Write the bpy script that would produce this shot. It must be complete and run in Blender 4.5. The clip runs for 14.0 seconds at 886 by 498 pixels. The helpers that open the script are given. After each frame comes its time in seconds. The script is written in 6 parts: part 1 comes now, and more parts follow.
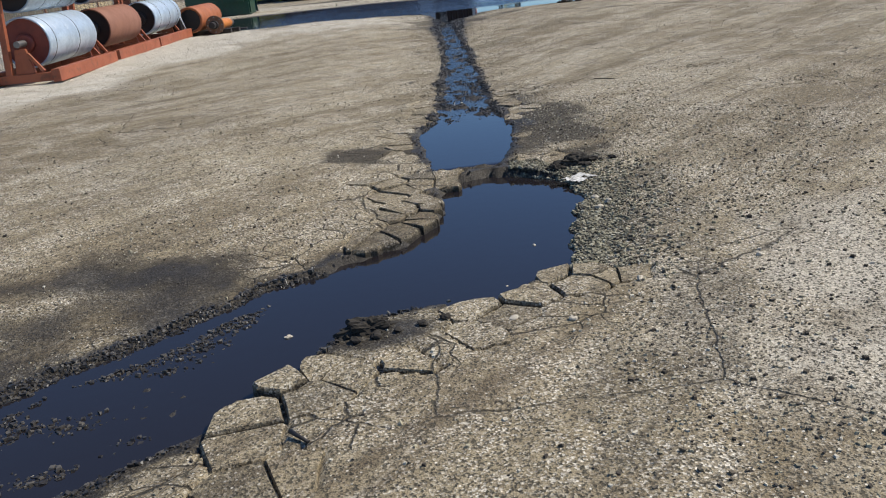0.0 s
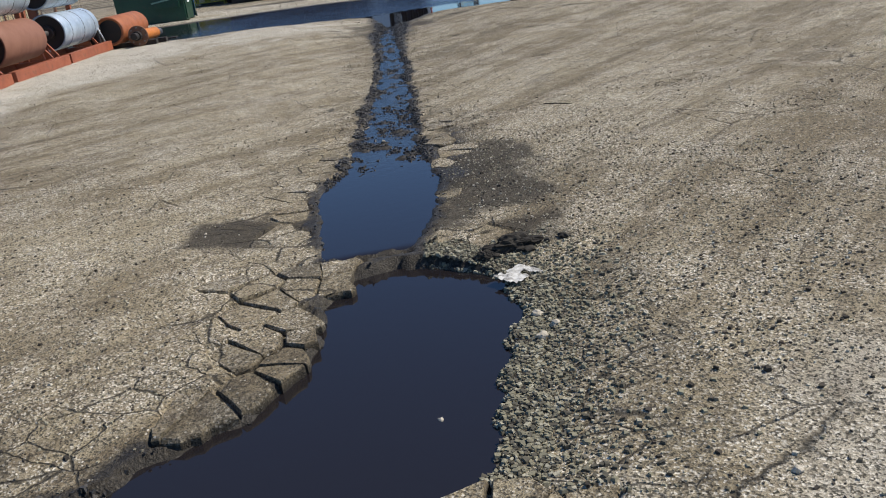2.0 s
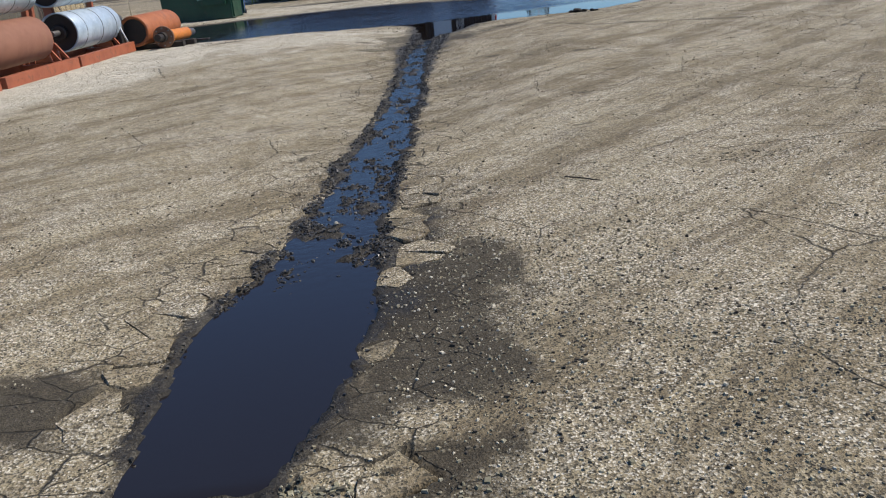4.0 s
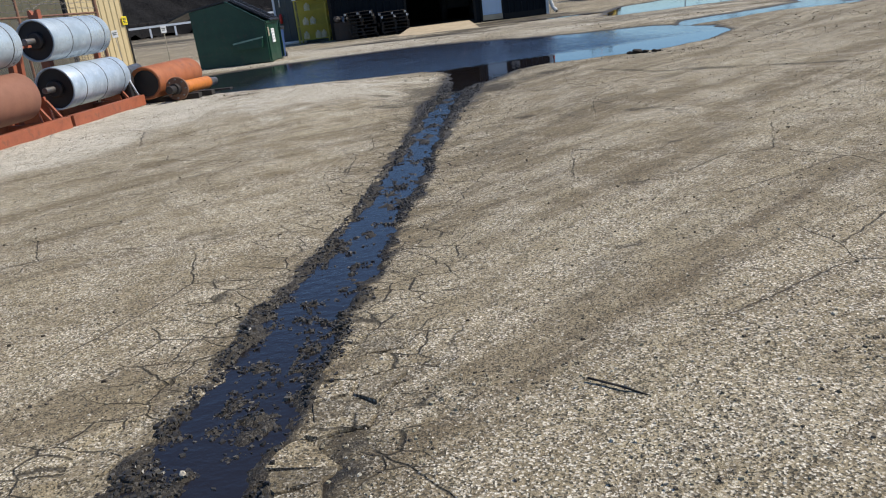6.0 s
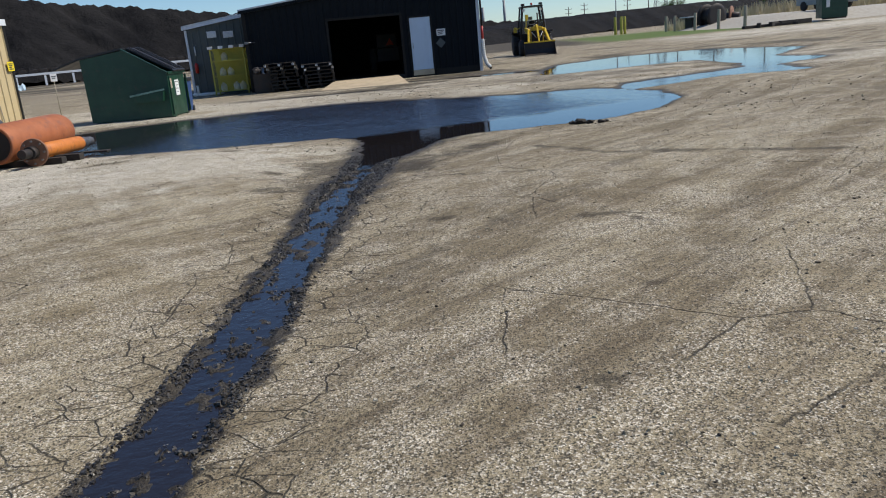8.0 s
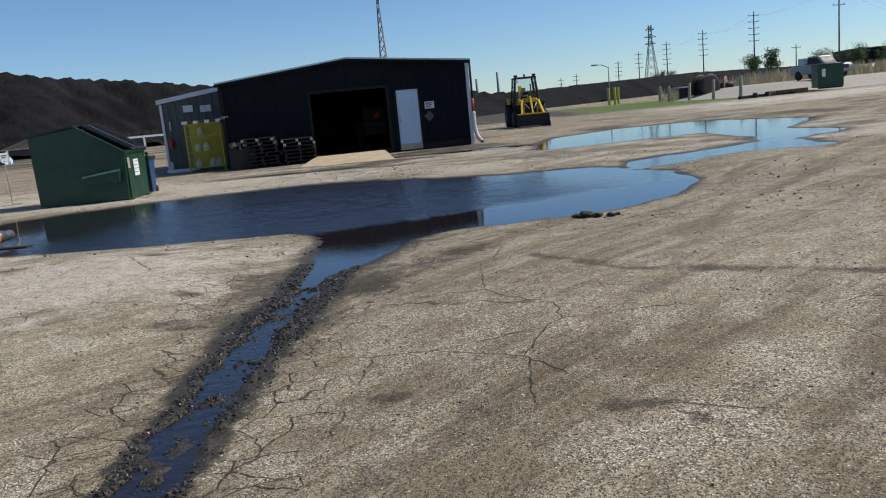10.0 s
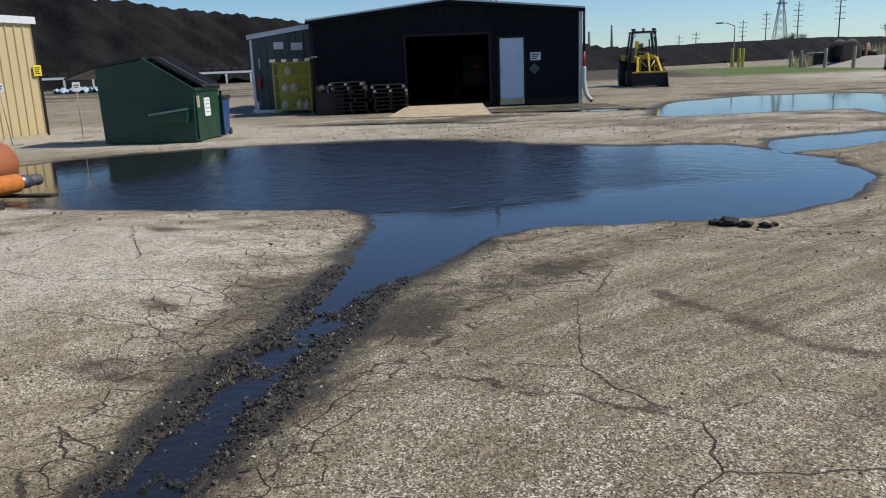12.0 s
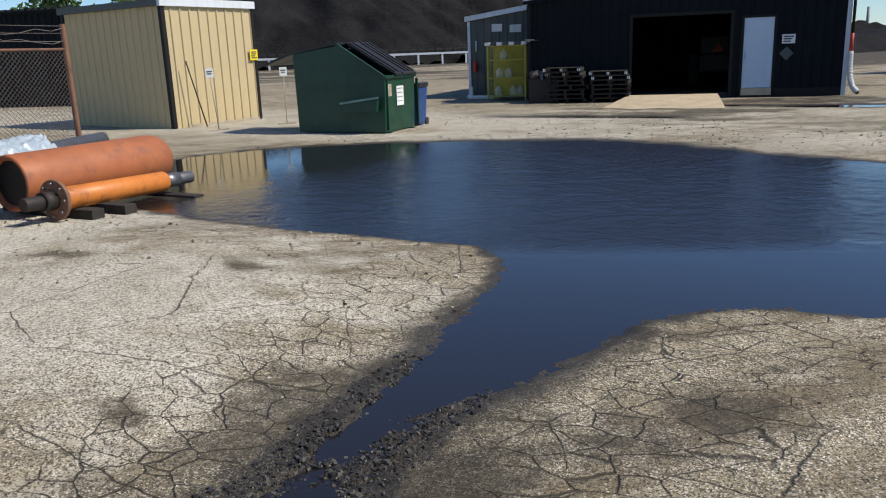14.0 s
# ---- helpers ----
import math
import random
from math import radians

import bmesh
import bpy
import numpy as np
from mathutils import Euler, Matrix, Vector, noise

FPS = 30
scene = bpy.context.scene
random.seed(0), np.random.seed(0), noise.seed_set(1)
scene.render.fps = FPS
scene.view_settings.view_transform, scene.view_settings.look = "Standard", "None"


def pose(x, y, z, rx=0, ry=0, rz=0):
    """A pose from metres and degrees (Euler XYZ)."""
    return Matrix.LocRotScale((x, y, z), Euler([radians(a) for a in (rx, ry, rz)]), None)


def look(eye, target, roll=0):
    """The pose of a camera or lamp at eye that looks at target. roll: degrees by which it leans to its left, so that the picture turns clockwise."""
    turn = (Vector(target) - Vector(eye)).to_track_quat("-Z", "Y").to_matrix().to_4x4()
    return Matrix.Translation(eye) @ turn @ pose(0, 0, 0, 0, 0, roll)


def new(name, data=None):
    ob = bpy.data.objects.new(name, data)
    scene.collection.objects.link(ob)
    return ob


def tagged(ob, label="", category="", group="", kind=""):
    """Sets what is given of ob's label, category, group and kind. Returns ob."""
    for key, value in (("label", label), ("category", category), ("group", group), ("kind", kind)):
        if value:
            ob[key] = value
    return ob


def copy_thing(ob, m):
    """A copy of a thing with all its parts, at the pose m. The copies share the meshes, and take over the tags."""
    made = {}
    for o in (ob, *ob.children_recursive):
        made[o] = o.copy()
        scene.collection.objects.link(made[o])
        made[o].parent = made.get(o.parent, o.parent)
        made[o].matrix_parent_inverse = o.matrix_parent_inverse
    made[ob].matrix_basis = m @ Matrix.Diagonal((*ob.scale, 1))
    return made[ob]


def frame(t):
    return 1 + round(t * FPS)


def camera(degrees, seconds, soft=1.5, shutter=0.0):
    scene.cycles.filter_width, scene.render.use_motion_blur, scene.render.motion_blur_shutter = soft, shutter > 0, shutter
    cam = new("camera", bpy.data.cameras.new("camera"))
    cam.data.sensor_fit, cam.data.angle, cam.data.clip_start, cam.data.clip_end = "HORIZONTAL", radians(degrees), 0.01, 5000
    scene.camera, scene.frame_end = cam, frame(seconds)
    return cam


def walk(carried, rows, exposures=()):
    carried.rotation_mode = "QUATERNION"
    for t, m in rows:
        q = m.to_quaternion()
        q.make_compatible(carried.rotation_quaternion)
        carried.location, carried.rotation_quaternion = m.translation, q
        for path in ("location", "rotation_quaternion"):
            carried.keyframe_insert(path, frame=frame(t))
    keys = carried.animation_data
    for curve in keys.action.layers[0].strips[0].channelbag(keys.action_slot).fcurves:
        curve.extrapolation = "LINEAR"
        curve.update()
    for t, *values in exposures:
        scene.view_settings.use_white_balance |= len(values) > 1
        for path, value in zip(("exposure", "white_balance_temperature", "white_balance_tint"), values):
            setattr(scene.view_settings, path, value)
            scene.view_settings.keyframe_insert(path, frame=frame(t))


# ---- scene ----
cam = camera(59.5, 14.0, soft=1.1)
METRES, EYE, TILT, LEAN, TURN = 16.129, 1.5, 0.0, 0.0, 0.0
ROWS = [
    (0.0, 0.0, 0.0, 0.0, -1.93, -20.62, 5.13),
    (0.5, 0.0062, 0.0215, -0.0, -2.49, -20.46, 6.37),
    (1.0, 0.0124, 0.044, 0.0002, -2.26, -20.59, 6.02),
    (1.5, 0.0172, 0.0734, 0.0026, -3.73, -20.93, 6.85),
    (2.0, 0.0312, 0.1018, 0.0031, -4.7, -21.39, 6.58),
    (2.5, 0.041, 0.1308, 0.0028, -3.43, -21.7, 5.12),
    (3.0, 0.0541, 0.1605, 0.0038, -2.3, -21.39, 4.85),
    (5.5, 0.1022, 0.3343, 0.0056, 5.14, -20.12, 6.36),
    (6.0, 0.1079, 0.3718, 0.006, 5.48, -18.28, 6.67),
    (6.5, 0.1099, 0.4112, 0.0076, 4.08, -16.96, 6.22),
    (7.0, 0.1143, 0.4507, 0.0075, 4.7, -15.77, 5.98),
    (7.5, 0.1147, 0.4909, 0.0075, 2.84, -16.21, 5.59),
    (8.0, 0.1192, 0.53, 0.0074, 1.07, -15.18, 5.09),
    (8.5, 0.1175, 0.5678, 0.0084, 1.73, -11.68, 4.45),
    (9.0, 0.1224, 0.6046, 0.0096, 1.32, -9.19, 6.1),
    (11.5, 0.1406, 0.7957, 0.0135, -0.03, -12.99, 3.94),
    (12.0, 0.1357, 0.8337, 0.0135, 8.52, -13.36, 2.17),
    (12.5, 0.1382, 0.8708, 0.0142, 14.43, -13.86, 2.49),
    (13.0, 0.1399, 0.9062, 0.0163, 20.24, -13.54, 2.97),
    (13.5, 0.1424, 0.9433, 0.0188, 24.57, -13.67, 2.89),
    (14.0, 0.1532, 0.977, 0.0217, 25.97, -14.18, 2.05),
]
walk(cam, [(t, pose(0, 0, EYE, TILT, LEAN, TURN) @ pose(METRES * x, METRES * y, METRES * z, 90 + pitch, roll, yaw)) for t, x, y, z, yaw, pitch, roll in ROWS],
     exposures=[(0.0, 0.02), (2.0, -0.07), (3.0, -0.05), (6.0, 0.0), (7.5, -0.08), (9.0, -0.14), (11.5, -0.22), (12.5, -0.05), (13.5, 0.02), (14.0, 0.0)])

# ---- sky, sun ----
SUN_DIR = Vector((1.0, 0.22, 1.15)).normalized()
world = bpy.data.worlds.new("sky")
scene.world = world
world.use_nodes = True
wn = world.node_tree.nodes
sky = wn.new("ShaderNodeTexSky")
sky.sky_type = "NISHITA"
sky.sun_disc = False
sky.sun_elevation = math.asin(SUN_DIR.z)
sky.sun_rotation = math.atan2(SUN_DIR.x, SUN_DIR.y)
sky.altitude = 300.0
sky.air_density, sky.dust_density, sky.ozone_density = 1.0, 0.0, 3.0
wn["Background"].inputs["Strength"].default_value = 0.105
tint = wn.new("ShaderNodeMix")
tint.data_type, tint.blend_type = "RGBA", "MULTIPLY"
tint.inputs[0].default_value, tint.inputs[7].default_value = 1.0, (0.77, 0.95, 1.17, 1)
world.node_tree.links.new(sky.outputs["Color"], tint.inputs[6])
world.node_tree.links.new(tint.outputs[2], wn["Background"].inputs["Color"])
sun_data = bpy.data.lights.new("sun", "SUN")
sun_data.energy, sun_data.angle, sun_data.color = 5.0, radians(0.53), (1.0, 0.93, 0.82)
sun = new("sun", sun_data)
sun.matrix_world = look(SUN_DIR * 60, (0, 0, 0))
scene.view_settings.exposure = 0.0

# ---- materials ----
def nodes_of(name):
    m = bpy.data.materials.new(name)
    m.use_nodes = True
    return m, m.node_tree.nodes, m.node_tree.links, m.node_tree.nodes["Principled BSDF"]


def mix_rgb(nt, fac, a, b, mode="MIX"):
    """A colour mix; fac, a and b are sockets or values. Returns the colour socket."""
    n = nt.nodes.new("ShaderNodeMix")
    n.data_type, n.blend_type = "RGBA", mode
    for key, v in ((0, fac), (6, a), (7, b)):
        if hasattr(v, "is_linked"):
            nt.links.new(v, n.inputs[key])
        else:
            n.inputs[key].default_value = (*v, 1) if isinstance(v, tuple) and len(v) == 3 else v
    return n.outputs[2]


def calc(nt, op, a, b=0.0, clamp=False):
    n = nt.nodes.new("ShaderNodeMath")
    n.operation, n.use_clamp = op, clamp
    for key, v in ((0, a), (1, b)):
        if hasattr(v, "is_linked"):
            nt.links.new(v, n.inputs[key])
        else:
            n.inputs[key].default_value = v
    return n.outputs[0]


def ramp(nt, fac, lo, hi, a=0.0, b=1.0):
    """fac mapped from lo..hi to a..b, clamped, eased."""
    n = nt.nodes.new("ShaderNodeMapRange")
    n.interpolation_type = "SMOOTHSTEP"
    nt.links.new(fac, n.inputs[0])
    for i, v in ((1, lo), (2, hi), (3, a), (4, b)):
        n.inputs[i].default_value = v
    return n.outputs[0]


def coords(nt, space="Object", scale=(1, 1, 1), turn=0.0):
    tc = nt.nodes.new("ShaderNodeTexCoord")
    mp = nt.nodes.new("ShaderNodeMapping")
    mp.inputs["Scale"].default_value = scale
    mp.inputs["Rotation"].default_value = (0, 0, turn)
    nt.links.new(tc.outputs[space], mp.inputs[0])
    return mp.outputs[0]


def streaked(nt, along, across, turn):
    """Coordinates drawn out along a direction, for wheel marks and sweeping."""
    return placed(nt, (along, across, 1), turn, "TEXTURE")


def tex_noise(nt, vec, scale, detail=4.0, rough=0.55):
    n = nt.nodes.new("ShaderNodeTexNoise")
    n.inputs["Scale"].default_value, n.inputs["Detail"].default_value, n.inputs["Roughness"].default_value = scale, detail, rough
    nt.links.new(vec, n.inputs["Vector"])
    return n.outputs["Fac"]


def tex_cells(nt, vec, scale, feature="F1", out="Distance"):
    n = nt.nodes.new("ShaderNodeTexVoronoi")
    n.feature = feature
    n.inputs["Scale"].default_value = scale
    nt.links.new(vec, n.inputs["Vector"])
    return n.outputs[out]


def bump(nt, height, strength, distance, before=None):
    n = nt.nodes.new("ShaderNodeBump")
    n.inputs["Strength"].default_value, n.inputs["Distance"].default_value = strength, distance
    nt.links.new(height, n.inputs["Height"])
    if before is not None:
        nt.links.new(before, n.inputs["Normal"])
    return n.outputs[0]


def attribute(nt, name):
    n = nt.nodes.new("ShaderNodeAttribute")
    n.attribute_name = name
    return n.outputs["Fac"]


def worn(name, colour, second=None, rough=0.6, metal=0.0, scale=3.0, amount=0.5, grain=60.0, relief=0.15, dirt=None, dirt_amount=0.0):
    """A painted, metal, wood or plastic surface with broad blotches, fine grain, dirt patches and slight relief."""
    m, nd, lk, b = nodes_of(name)
    nt = m.node_tree
    v = coords(nt)
    broad, fine = tex_noise(nt, v, scale, 5, 0.6), tex_noise(nt, v, grain, 3, 0.6)
    second = second or tuple(c * 0.62 for c in colour)
    c = mix_rgb(nt, calc(nt, "MULTIPLY", ramp(nt, broad, 0.35, 0.7), amount), colour, second)
    c = mix_rgb(nt, calc(nt, "MULTIPLY", ramp(nt, fine, 0.4, 0.75), 0.25), c, tuple(x * 0.6 for x in colour))
    if dirt:
        patches = tex_noise(nt, v, scale * 2.3, 8, 0.7)
        c = mix_rgb(nt, calc(nt, "MULTIPLY", ramp(nt, patches, 0.52, 0.64), dirt_amount), c, dirt)
    lk.new(c, b.inputs["Base Color"])
    lk.new(ramp(nt, broad, 0.2, 0.8, max(0.03, rough - 0.12), min(1.0, rough + 0.12)), b.inputs["Roughness"])
    b.inputs["Metallic"].default_value = metal
    if relief:
        lk.new(bump(nt, fine, relief, 0.004), b.inputs["Normal"])
    return m


def placed(nt, scale=(1, 1, 1), turn=0.0, kind="POINT"):
    """Coordinates of the place itself, the same on every piece of pavement."""
    geo = nt.nodes.new("ShaderNodeNewGeometry")
    mp = nt.nodes.new("ShaderNodeMapping")
    mp.vector_type = kind
    mp.inputs["Scale"].default_value = scale
    mp.inputs["Rotation"].default_value = (0, 0, turn)
    nt.links.new(geo.outputs["Position"], mp.inputs[0])
    return mp.outputs[0]


def ground_material():
    m, nd, lk, b = nodes_of("weathered_asphalt")
    nt = m.node_tree
    v = placed(nt)
    wet, stain, pale, crack, grass = (attribute(nt, n) for n in ("wet", "stain", "pale", "crack", "turf"))
    broad = tex_noise(nt, v, 0.35, 5, 0.6)
    patch = tex_noise(nt, v, 2.2, 6, 0.65)
    sweep = tex_noise(nt, streaked(nt, 5.0, 0.55, radians(48)), 1.0, 6, 0.62)
    sweep2 = tex_noise(nt, streaked(nt, 2.6, 0.13, radians(40)), 1.0, 5, 0.62)
    specks = tex_cells(nt, v, 125.0, out="Color")
    sep = nd.new("ShaderNodeSeparateColor")
    lk.new(specks, sep.inputs[0])
    stones = tex_cells(nt, v, 125.0)
    grit = tex_noise(nt, v, 150.0, 3, 0.7)
    clump = tex_noise(nt, v, 46.0, 6, 0.8)
    sweep3 = tex_noise(nt, streaked(nt, 1.5, 0.045, radians(44)), 1.0, 4, 0.6)
    mottle = tex_noise(nt, v, 11.0, 5, 0.75)
    c = mix_rgb(nt, ramp(nt, broad, 0.35, 0.68), (0.42, 0.35, 0.222), (0.315, 0.252, 0.150))
    c = mix_rgb(nt, calc(nt, "MULTIPLY", ramp(nt, sweep, 0.44, 0.62), 0.55), c, (0.165, 0.122, 0.068))
    c = mix_rgb(nt, calc(nt, "MULTIPLY", ramp(nt, sweep2, 0.50, 0.64), 0.60), c, (0.135, 0.100, 0.060))
    c = mix_rgb(nt, calc(nt, "MULTIPLY", ramp(nt, sweep3, 0.52, 0.66), 0.45), c, (0.150, 0.112, 0.068))
    c = mix_rgb(nt, calc(nt, "MULTIPLY", ramp(nt, sweep3, 0.44, 0.32), 0.35), c, (0.52, 0.455, 0.34))
    c = mix_rgb(nt, calc(nt, "MULTIPLY", ramp(nt, patch, 0.50, 0.70), 0.5), c, (0.50, 0.43, 0.31))
    c = mix_rgb(nt, pale, c, mix_rgb(nt, ramp(nt, patch, 0.35, 0.7), (0.82, 0.76, 0.63), (0.58, 0.52, 0.40)))
    c = mix_rgb(nt, calc(nt, "MULTIPLY", ramp(nt, mottle, 0.53, 0.66), 0.50), c, (0.150, 0.115, 0.074))
    # single chips of aggregate, lighter and darker than the binder
    c = mix_rgb(nt, calc(nt, "MULTIPLY", ramp(nt, sep.outputs[0], 0.62, 0.9), calc(nt, "MULTIPLY", ramp(nt, calc(nt, "ADD", patch, calc(nt, "SUBTRACT", 0.5, sweep)), 0.32, 0.68), 1.0)), c, (0.86, 0.79, 0.65))
    c = mix_rgb(nt, calc(nt, "MULTIPLY", ramp(nt, sep.outputs[1], 0.62, 0.85), 0.9), c, (0.045, 0.042, 0.030))
    c = mix_rgb(nt, calc(nt, "MULTIPLY", ramp(nt, grit, 0.48, 0.66), 0.6), c, (0.075, 0.06, 0.042))
    c = mix_rgb(nt, calc(nt, "MULTIPLY", ramp(nt, clump, 0.51, 0.64), 0.72), c, (0.066, 0.052, 0.036))
    c = mix_rgb(nt, calc(nt, "MULTIPLY", ramp(nt, clump, 0.46, 0.32), 0.55), c, (0.62, 0.55, 0.43))
    # scattered dark and pale pebbles pressed into the surface
    pebble = tex_cells(nt, v, 52.0)
    kinds = nd.new("ShaderNodeSeparateColor")
    lk.new(tex_cells(nt, v, 52.0, out="Color"), kinds.inputs[0])
    dot = ramp(nt, pebble, 0.18, 0.30, 1, 0)
    c = mix_rgb(nt, calc(nt, "MULTIPLY", dot, ramp(nt, kinds.outputs[0], 0.70, 0.82)), c, (0.032, 0.026, 0.020))
    c = mix_rgb(nt, calc(nt, "MULTIPLY", dot, ramp(nt, kinds.outputs[1], 0.84, 0.92)), c, (0.74, 0.68, 0.56))
    # green cover of the far strip
    c = mix_rgb(nt, grass, c, mix_rgb(nt, patch, (0.055, 0.105, 0.018), (0.13, 0.165, 0.04)))
    # mud and spilled coal fines
    stained = ramp(nt, calc(nt, "ADD", stain, calc(nt, "MULTIPLY", calc(nt, "SUBTRACT", calc(nt, "ADD", patch, calc(nt, "ADD", mottle, clump)), 1.5), 0.8)), 0.15, 1.05)
    c = mix_rgb(nt, calc(nt, "MULTIPLY", stained, 0.93), c, mix_rgb(nt, ramp(nt, grit, 0.4, 0.65), (0.024, 0.020, 0.014), (0.088, 0.072, 0.050)))
    # hairline cracks, forming small polygons, drawn out across the runnel's banks
    wn1 = nd.new("ShaderNodeTexNoise")
    wn1.inputs["Scale"].default_value, wn1.inputs["Detail"].default_value = 7.0, 5.0
    lk.new(v, wn1.inputs["Vector"])
    warp = mix_rgb(nt, 0.085, v, wn1.outputs["Color"], "ADD")
    drawn = nd.new("ShaderNodeMapping")
    drawn.inputs["Scale"].default_value = (3.4, 5.2, 1.0)
    drawn.inputs["Rotation"].default_value = (0, 0, radians(14))
    lk.new(warp, drawn.inputs[0])
    net = tex_cells(nt, drawn.outputs[0], 1.0, "DISTANCE_TO_EDGE")
    wide = tex_cells(nt, warp, 0.75, "DISTANCE_TO_EDGE")
    line = calc(nt, "MULTIPLY", ramp(nt, net, 0.003, 0.027, 1, 0), ramp(nt, calc(nt, "ADD", crack, calc(nt, "MULTIPLY", patch, 0.9)), 0.86, 1.12))
    line2 = calc(nt, "MULTIPLY", ramp(nt, wide, 0.0, 0.007, 1, 0), ramp(nt, broad, 0.46, 0.56))
    lines = calc(nt, "MAXIMUM", line, line2)
    c = mix_rgb(nt, calc(nt, "MULTIPLY", lines, ramp(nt, wet, 0.1, 0.6, 0.85, 0.2)), c, (0.035, 0.03, 0.022))
    # soaked ground is darker and glossier
    c = mix_rgb(nt, calc(nt, "MULTIPLY", wet, 0.9), c, mix_rgb(nt, ramp(nt, sep.outputs[0], 0.6, 0.95), (0.014, 0.0115, 0.009), (0.050, 0.043, 0.034)))
    lk.new(c, b.inputs["Base Color"])
    lk.new(ramp(nt, calc(nt, "ADD", wet, calc(nt, "MULTIPLY", grit, 0.3)), 0.65, 1.2, 0.95, 0.55), b.inputs["Roughness"])
    b.inputs["Specular IOR Level"].default_value = 0.3
    h = bump(nt, stones, 0.50, 0.006)
    h = bump(nt, grit, 0.45, 0.005, h)
    h = bump(nt, clump, 0.55, 0.010, h)
    h = bump(nt, mottle, 0.35, 0.02, h)
    h = bump(nt, patch, 0.2, 0.02, h)
    h = bump(nt, calc(nt, "MULTIPLY", lines, ramp(nt, wet, 0.1, 0.6, -1.0, -0.1)), 0.8, 0.012, h)
    lk.new(h, b.inputs["Normal"])
    return m


def water_material():
    m, nd, lk, b = nodes_of("dark_oily_water")
    nt = m.node_tree
    v = coords(nt, scale=(1, 1.0, 1))
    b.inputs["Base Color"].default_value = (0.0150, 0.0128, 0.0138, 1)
    b.inputs["IOR"].default_value = 1.52
    film = tex_noise(nt, v, 1.3, 4, 0.6)
    ripple = tex_noise(nt, coords(nt, scale=(3.6, 4.6, 1), turn=radians(-24)), 3.2, 4, 0.6)
    breeze = attribute(nt, "breeze")
    lk.new(calc(nt, "ADD", ramp(nt, film, 0.45, 0.75, 0.015, 0.04), calc(nt, "MULTIPLY", breeze, 0.22)), b.inputs["Roughness"])
    n = nd.new("ShaderNodeBump")
    n.inputs["Distance"].default_value = 0.03
    lk.new(calc(nt, "MULTIPLY", breeze, 0.42), n.inputs["Strength"])
    lk.new(ripple, n.inputs["Height"])
    lk.new(n.outputs[0], b.inputs["Normal"])
    return m


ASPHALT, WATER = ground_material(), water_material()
RUST = worn("rusty_steel", (0.24, 0.12, 0.07), (0.13, 0.065, 0.04), 0.75, 0.1, 4, 0.8, 90, 0.3)
PRIMER = worn("red_oxide_paint", (0.34, 0.095, 0.042), (0.22, 0.066, 0.034), 0.6, 0, 3, 0.6, 60, 0.15, (0.12, 0.06, 0.035), 0.5)
def ribbed(name, colour, rough=0.45, metal=0.0, streak=0.4):
    """Painted sheet metal with dust and rain streaks that run down it."""
    m, nd, lk, b = nodes_of(name)
    nt = m.node_tree
    v = coords(nt)
    runs = tex_noise(nt, coords(nt, scale=(6, 6, 0.5)), 1.5, 6, 0.65)
    broad = tex_noise(nt, v, 0.8, 4)
    c = mix_rgb(nt, calc(nt, "MULTIPLY", ramp(nt, runs, 0.45, 0.75), streak), colour, tuple(min(1, x * 0.55 + 0.01) for x in colour))
    c = mix_rgb(nt, calc(nt, "MULTIPLY", ramp(nt, broad, 0.45, 0.75), 0.35), c, tuple(min(1, x * 1.25 + 0.008) for x in colour))
    lk.new(c, b.inputs["Base Color"])
    lk.new(ramp(nt, runs, 0.2, 0.8, rough - 0.08, rough + 0.15), b.inputs["Roughness"])
    b.inputs["Metallic"].default_value = metal
    b.inputs["Specular IOR Level"].default_value = 0.12
    return m


def wrap_material():
    """Lagging sheet on the pulleys: pale blue-grey, scuffed, half shiny."""
    m, nd, lk, b = nodes_of("wrapped_pulley_face")
    nt = m.node_tree
    v = coords(nt)
    a, s, f = tex_noise(nt, v, 3.0, 6, 0.65), tex_noise(nt, coords(nt, scale=(1, 9, 9)), 1.2, 5, 0.6), tex_noise(nt, v, 40, 3)
    c = mix_rgb(nt, ramp(nt, a, 0.35, 0.65), (0.50, 0.58, 0.66), (0.36, 0.43, 0.50))
    c = mix_rgb(nt, calc(nt, "MULTIPLY", ramp(nt, s, 0.55, 0.75), 0.6), c, (0.72, 0.74, 0.74))
    c = mix_rgb(nt, calc(nt, "MULTIPLY", ramp(nt, f, 0.6, 0.72), 0.5), c, (0.22, 0.19, 0.16))
    lk.new(c, b.inputs["Base Color"])
    lk.new(ramp(nt, a, 0.3, 0.7, 0.28, 0.5), b.inputs["Roughness"])
    b.inputs["Metallic"].default_value = 0.25
    lk.new(bump(nt, a, 0.4, 0.02), b.inputs["Normal"])
    return m


def coal_material():
    m, nd, lk, b = nodes_of("coal")
    nt = m.node_tree
    v = coords(nt)
    runs, lumps = tex_noise(nt, v, 0.12, 6, 0.6), tex_noise(nt, v, 1.2, 6, 0.7)
    c = mix_rgb(nt, ramp(nt, runs, 0.3, 0.7), (0.0095, 0.0095, 0.0105), (0.023, 0.0222, 0.0222))
    c = mix_rgb(nt, calc(nt, "MULTIPLY", ramp(nt, lumps, 0.55, 0.75), 0.4), c, (0.045, 0.043, 0.041))
    lk.new(c, b.inputs["Base Color"])
    b.inputs["Roughness"].default_value = 0.85
    b.inputs["Specular IOR Level"].default_value = 0.05
    lk.new(bump(nt, lumps, 0.8, 0.5), b.inputs["Normal"])
    return m


